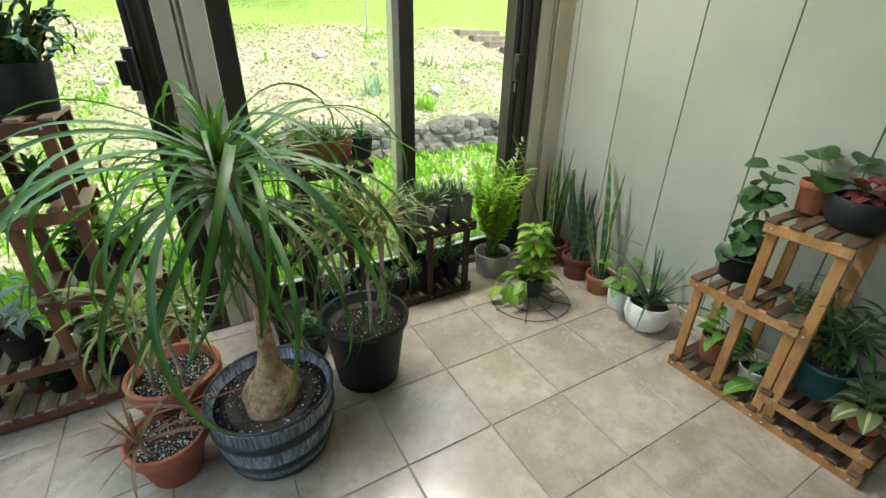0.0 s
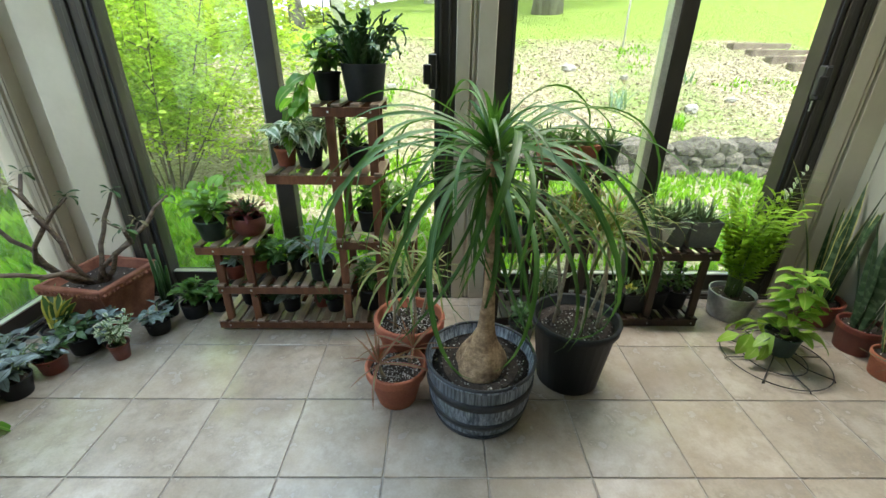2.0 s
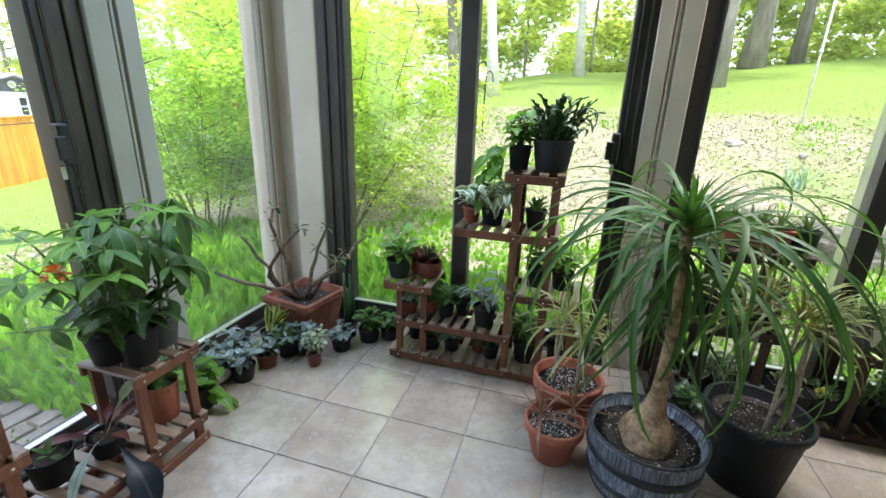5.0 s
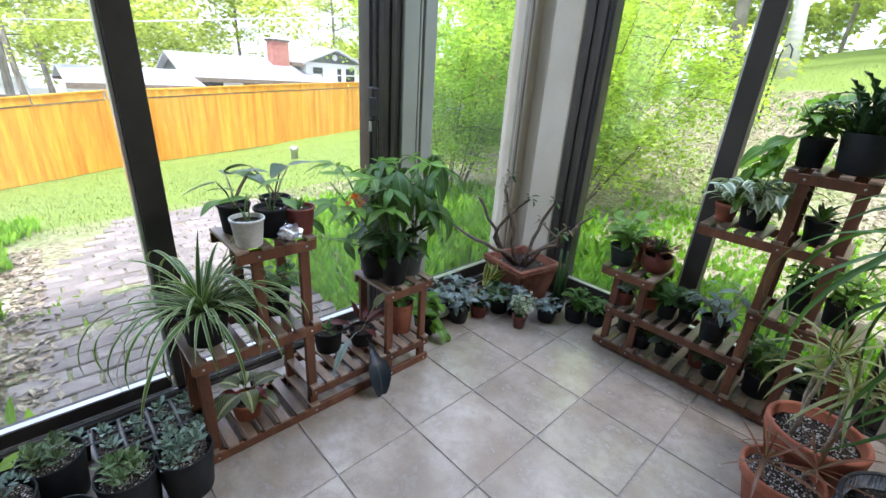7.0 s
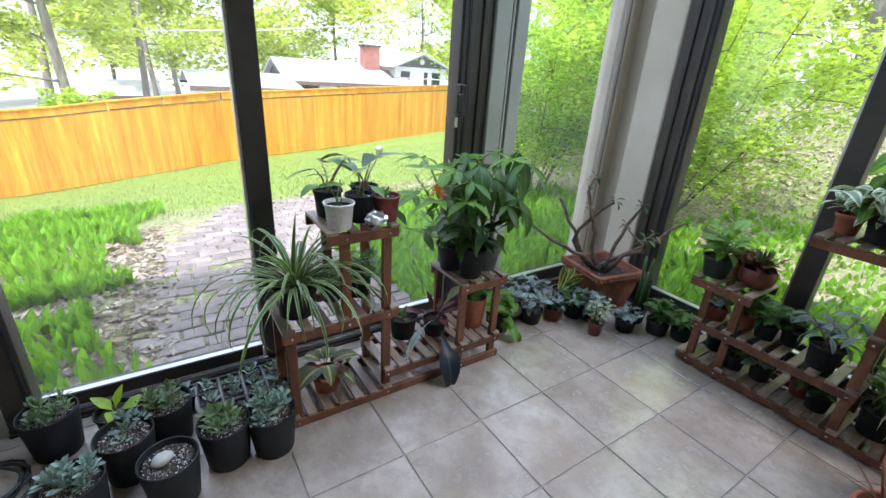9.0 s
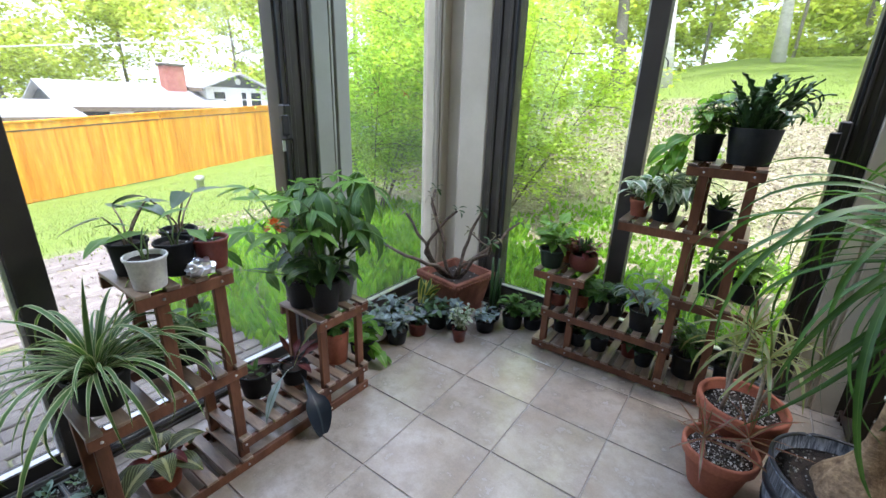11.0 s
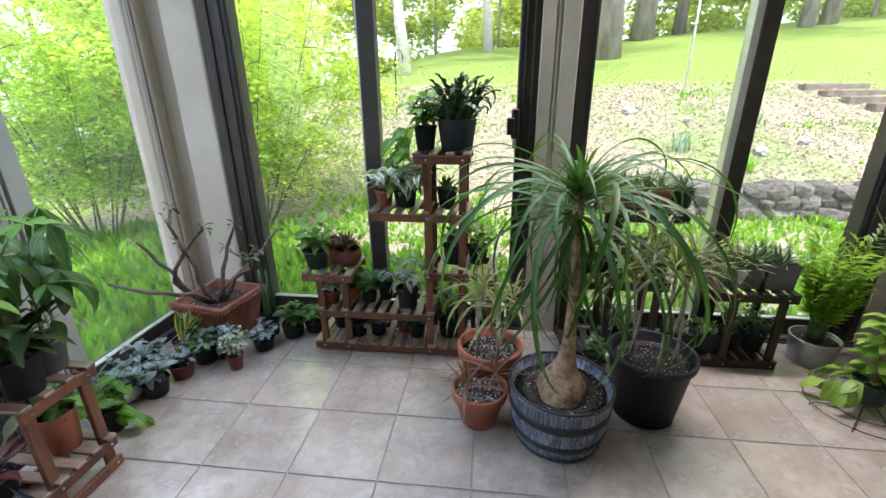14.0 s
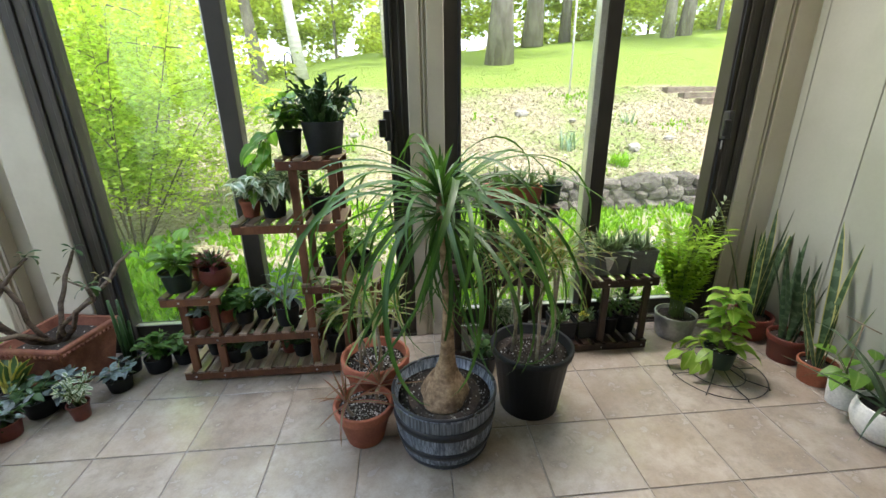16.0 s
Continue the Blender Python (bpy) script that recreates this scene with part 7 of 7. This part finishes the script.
for x, w, lab in ((0.545, 0.18, "dark grey planter crowded with spiky succulents"), (0.71, 0.14, "dark grey planter with bristling succulents")):
    th, z = trough((x, 0.925, 0.4055), w, 0.15, 0.125, GREYP, lab)
    for k in range(8):
        rosette(th, HAW, (rng.uniform(-w * 0.36, w * 0.36), rng.uniform(-0.045, 0.045), z), 15, 10, 82, 0.8, 1.3, 0.01)
th, z = plant((0.535, 0.90, 0.4055), (0.038, 0.054, 0.10, WHITEP), "spiky succulent in a whitish pot")
gather(th)
rosette(th, HAW, (0, 0, z), 22, 8, 82, 0.9, 1.3, 0.012)
for x, lab in ((-0.17, "leafy plant in a black pot on the middle shelf"), (-0.06, "dark leafy plant in a black pot on the middle shelf"), (0.06, "green bushy plant in a black pot on the middle shelf"), (0.165, "dark leafy plant in a black pot on the middle shelf")):
    th, z = plant((x, 0.92, 0.4405), (0.042, 0.054, 0.10, BLACKP), lab)
    bushy(th, OVAL_D if "dark" in lab else OVAL_G, z, 0.13, 0.09, 10, 5)
for x, ms, lab in ((0.34, SUCC_G, "low succulents in a shallow dark planter"), (0.47, SUCC_G, "stonecrop with a yellow rosette in a dark planter")):
    th, z = trough((x, 0.925, 0.0505), 0.12, 0.15, 0.10, BLACKP, lab)
    for k in range(10):
        rosette(th, ms, (rng.uniform(-0.045, 0.045), rng.uniform(-0.06, 0.06), z + rng.uniform(0, 0.02)), 9, 10, 78, 0.7, 1.1, 0.006)
    if "yellow" in lab:
        rosette(th, leaves("yellow_rosette", 0.035, 0.02, "paddle", YELLOW, (-30, 0), segs=4), (-0.03, -0.035, z + 0.02), 11, 15, 75, 0.9, 1.1, 0.006)
for x, lab in ((0.60, "leafy trailing plant in a dark pot"), (0.70, "bushy grey plant in a dark pot")):
    th, z = plant((x, 0.93, 0.0505), (0.045, 0.056, 0.10, BLACKP), lab)
    gather(th)
    bushy(th, TINY_G, z, 0.16, 0.10, 14, 8)
th, z = plant((0.05, 0.93, 0.0505), (0.05, 0.062, 0.10, BLACKP), "pale variegated plant on the lowest shelf")
bushy(th, OVAL_V, z, 0.13, 0.1, 11, 5)

# ---- the corner by the panel wall ----
FROND_W = leaves("pinna", 0.085, 0.017, "lance", L_PALM, (10, 40), n=3, segs=4, fold=0.3)


def frond(th, base, az, length, pitch, meshes, arch=55, pairs=11, start=0.32, lift=0.38):
    a = radians(az + 90)
    pts, ang = [Vector(base)], radians(pitch)
    for i in range(10):
        pts.append(pts[-1] + Vector((math.cos(a) * math.cos(ang), math.sin(a) * math.cos(ang), math.sin(ang))) * length / 10)
        ang -= radians(arch) / 10
    st = part("frond_stalk", tube("frond_stalk", pts, [0.0025 - 0.00018 * i for i in range(11)], GSTEM, 5), th)
    for k in range(pairs):
        s = start + (0.98 - start) * k / (pairs - 1)
        i = min(9, int(s * 10))
        p = pts[i].lerp(pts[i + 1], s * 10 - i)
        for side in (-1, 1):
            put(th, rng.choice(meshes), p, az + side * (74 - 34 * s) + rng.uniform(-5, 5), (pitch - arch * s) * lift + rng.uniform(-8, 12), side * 15, (1.0 - 0.45 * abs(s - 0.55) * 1.6) * length / 0.42)


th, z = plant((0.985, 0.93, 0), (0.088, 0.107, 0.135, TIN, "plain"), "lime-green parlour palm in a galvanised tin", "parlour_palm", rz=0)
gather(th)
for k in range(46):
    frond(th, (rng.uniform(-0.03, 0.03), rng.uniform(-0.03, 0.03), z), 137.5 * k, rng.uniform(0.30, 0.56), rng.uniform(79, 90), FROND_W, rng.uniform(6, 24))
frond(th, (0.02, 0, z), -78, 0.66, 86, leaves("pinna_pale", 0.095, 0.013, "lance", L_VARI, (5, 25), n=2, segs=5), 22, 9, 0.72, 0.12)

SNAKE = leaves("snake", 0.60, 0.037, "sword", L_SNAKE, (-12, 16), n=5, fold=0.35, segs=9, twist=25)
SNAKED = leaves("snake_dark", 0.58, 0.036, "sword", L_SNAKED, (-8, 14), n=5, fold=0.4, segs=9, twist=20)
th, z = plant((1.385, 0.885, 0), (0.08, 0.105, 0.13, RUST, "thick"), "tall dark snake plant in a brown pot", "snake_plant")
swords(th, SNAKE, z, 10, 0.06, 0.6, 1.1, 13)
swords(th, SNAKED, z, 5, 0.06, 0.6, 1.15, 10)
th, z = plant((1.395, 0.655, 0), (0.07, 0.09, 0.135, RUST, "thick"), "dark banded snake plant in a red-brown pot", "snake_plant")
swords(th, SNAKED, z, 13, 0.055, 0.35, 0.85, 17)
th, z = plant((1.38, 0.475, 0), (0.058, 0.075, 0.105, TERRA, "thick"), "yellow-edged snake plant in a terracotta pot", "snake_plant")
swords(th, SNAKE, z, 9, 0.045, 0.45, 0.92, 24)
th, z = plant((1.365, 0.32, 0), (0.056, 0.066, 0.115, WHITEP, "plain"), "pale pothos climbing a thin stake in a white pot", "potted_plant", rz=0)
bushy(th, HEART_B, z, 0.17, 0.10, 5, 2, s0=0.8, s1=1.1)
part("stake", tube("stake", [(0, 0.02, z - 0.02), (0.0, 0.02, z + 0.27)], 0.003, STEM, 6), th)
part("stake_top", tube("stake_top", [(0, -0.05, z + 0.27), (0.0, 0.09, z + 0.272)], 0.0025, STEM, 6), th)
th, z = plant((1.33, 0.135, 0), (0.068, 0.098, 0.14, WHITEP, "round"), "long-armed aloe in a round white ceramic pot", "aloe")
rosette(th, leaves("aloe_long", 0.40, 0.028, "spike", L_ALOE, (-20, 95), n=5, fold=0.55, segs=9), (0, 0, z), 20, 28, 86, 0.6, 1.1, 0.02)

# pothos on a wire stand
def wire_pothos():
    th = thing("pothos_on_wire_stand", (0.98, 0.575, 0), "lime-green pothos on a low round wire stand", "potted plant", rz=0)
    for r, zz in ((0.205, 0.012), (0.12, 0.012)):
        ring = [(r * math.cos(6.2832 * k / 40), r * math.sin(6.2832 * k / 40), zz) for k in range(41)]
        part("wire_ring", tube("wire_ring", ring, 0.0022, LATCH, 6), th)
    for k in range(8):
        a = 6.2832 * k / 8
        part("wire_spoke", tube("wire_spoke", [(0.05 * math.cos(a), 0.05 * math.sin(a), 0.045), (0.12 * math.cos(a), 0.12 * math.sin(a), 0.014), (0.207 * math.cos(a), 0.207 * math.sin(a), 0.013), (0.213 * math.cos(a), 0.213 * math.sin(a), 0.003)], 0.0025, LATCH, 5), th)
    part("pot", lathe("pot", [(0.052, 0.048), (0.055, 0.05), (0.068, 0.138), (0.071, 0.142), (0.066, 0.142), (0.06, 0.125)], GREENP), th)
    part("soil", lathe("soil", [(0.061, 0.128), (0.03, 0.131), (0.0001, 0.132)], SOIL, 16), th)
    part("moss_pole", lathe("moss_pole", [(0.013, 0.12), (0.014, 0.25), (0.013, 0.36), (0.0001, 0.362)], STEM, 10), th)
    big = leaves("lime_heart", 0.082, 0.07, "heart", L_LIME, (30, 75), stalk=0.04, segs=6)
    for k in range(60):
        zz = 0.13 + 0.30 * (k / 59) ** 0.9
        az = 137.5 * k
        a = radians(az + 90)
        put(th, rng.choice(big if k % 3 else HEART_P), (0.015 * math.cos(a), 0.015 * math.sin(a), zz), az, rng.uniform(-5, 45), rng.uniform(-15, 15), rng.uniform(0.6, 0.95))
    for k in range(6):
        trail(th, big, (0.055 * math.cos(k * 0.7), 0.055 * math.sin(k * 0.7), 0.14), math.degrees(k * 0.7) - 90, rng.uniform(0.10, 0.17), 3, 0.9)


wire_pothos()

# ---- on the oak stand ----
th, z = plant((1.385, -0.285, 0.7355), (0.040, 0.052, 0.105, TERRA, "thick"), "wide-leaved plant in a terracotta pot on the top shelf")
bushy(th, ROUND_D, z, 0.11, 0.13, 7, 1, s0=0.6, s1=0.9)
th, z = plant((1.335, -0.425, 0.7355), (0.066, 0.083, 0.10, BLACKP, "round"), "reddish plant in a dark round pot")
bushy(th, OVAL_R, z, 0.07, 0.09, 9, 4)
th, z = plant((1.335, -0.165, 0.4305), (0.06, 0.075, 0.10, BLACKP), "tall plant with big round dark leaves in a black pot", rz=0)
part("stem", tube("stem", [(0, 0, z), (-0.005, 0.005, z + 0.16), (0.006, 0.0, z + 0.33)], [0.008, 0.007, 0.004], GSTEM, 6), th)
for k in range(30):
    zz = z + 0.02 + 0.32 * (k / 29)
    put(th, rng.choice(ROUND_D), (0, 0, zz), 137.5 * k, rng.uniform(-40, 20), rng.uniform(-20, 20), rng.uniform(0.55, 0.85))
part("water_glass", lathe("water_glass", [(0.028, 0), (0.03, 0.002), (0.034, 0.085), (0.032, 0.085), (0.028, 0.006), (0.001, 0.005)], GLASSWARE, 20), thing("drinking_glass", (1.31, -0.40, 0.4305), "small clear drinking glass on the shelf", "glass"))
th, z = plant((1.33, -0.19, 0.0455), (0.05, 0.064, 0.11, TERRA, "plain"), "yellow-green plant in an orange plastic pot")
bushy(th, HEART_B, z, 0.11, 0.10, 7, 2, s0=0.5, s1=0.75)
th, z = plant((1.315, -0.35, 0.0455), (0.042, 0.054, 0.085, WHITEP), "dark-leaved plant in a pale pot")
bushy(th, BIG_D, z, 0.12, 0.12, 7, 2, s0=0.6, s1=0.8)
trail(th, HEART_B, (-0.05, 0, z), 90 - math.degrees(th.matrix_basis.to_euler().z), 0.14, 4)
th, z = plant((1.355, -0.52, 0.1405), (0.064, 0.086, 0.13, TEAL), "dark bushy fern in a teal glazed pot", rz=0)
bushy(th, leaves("fernlet", 0.08, 0.016, "lance", L_DARK, (20, 60), n=4, segs=4), z, 0.30, 0.18, 16, 14, GSTEM, 0.003)
th, z = plant((1.30, -0.675, 0.1405), (0.042, 0.054, 0.07, TERRA, "thick"), "prayer plant with striped leaves in a terracotta pot")
rosette(th, PRAY, (0, 0, z), 10, 0, 55, 0.7, 1.0, 0.015)
bushy(th, OVAL_D, z, 0.16, 0.09, 7, 4)

plant_tufts()
lay_tiles()
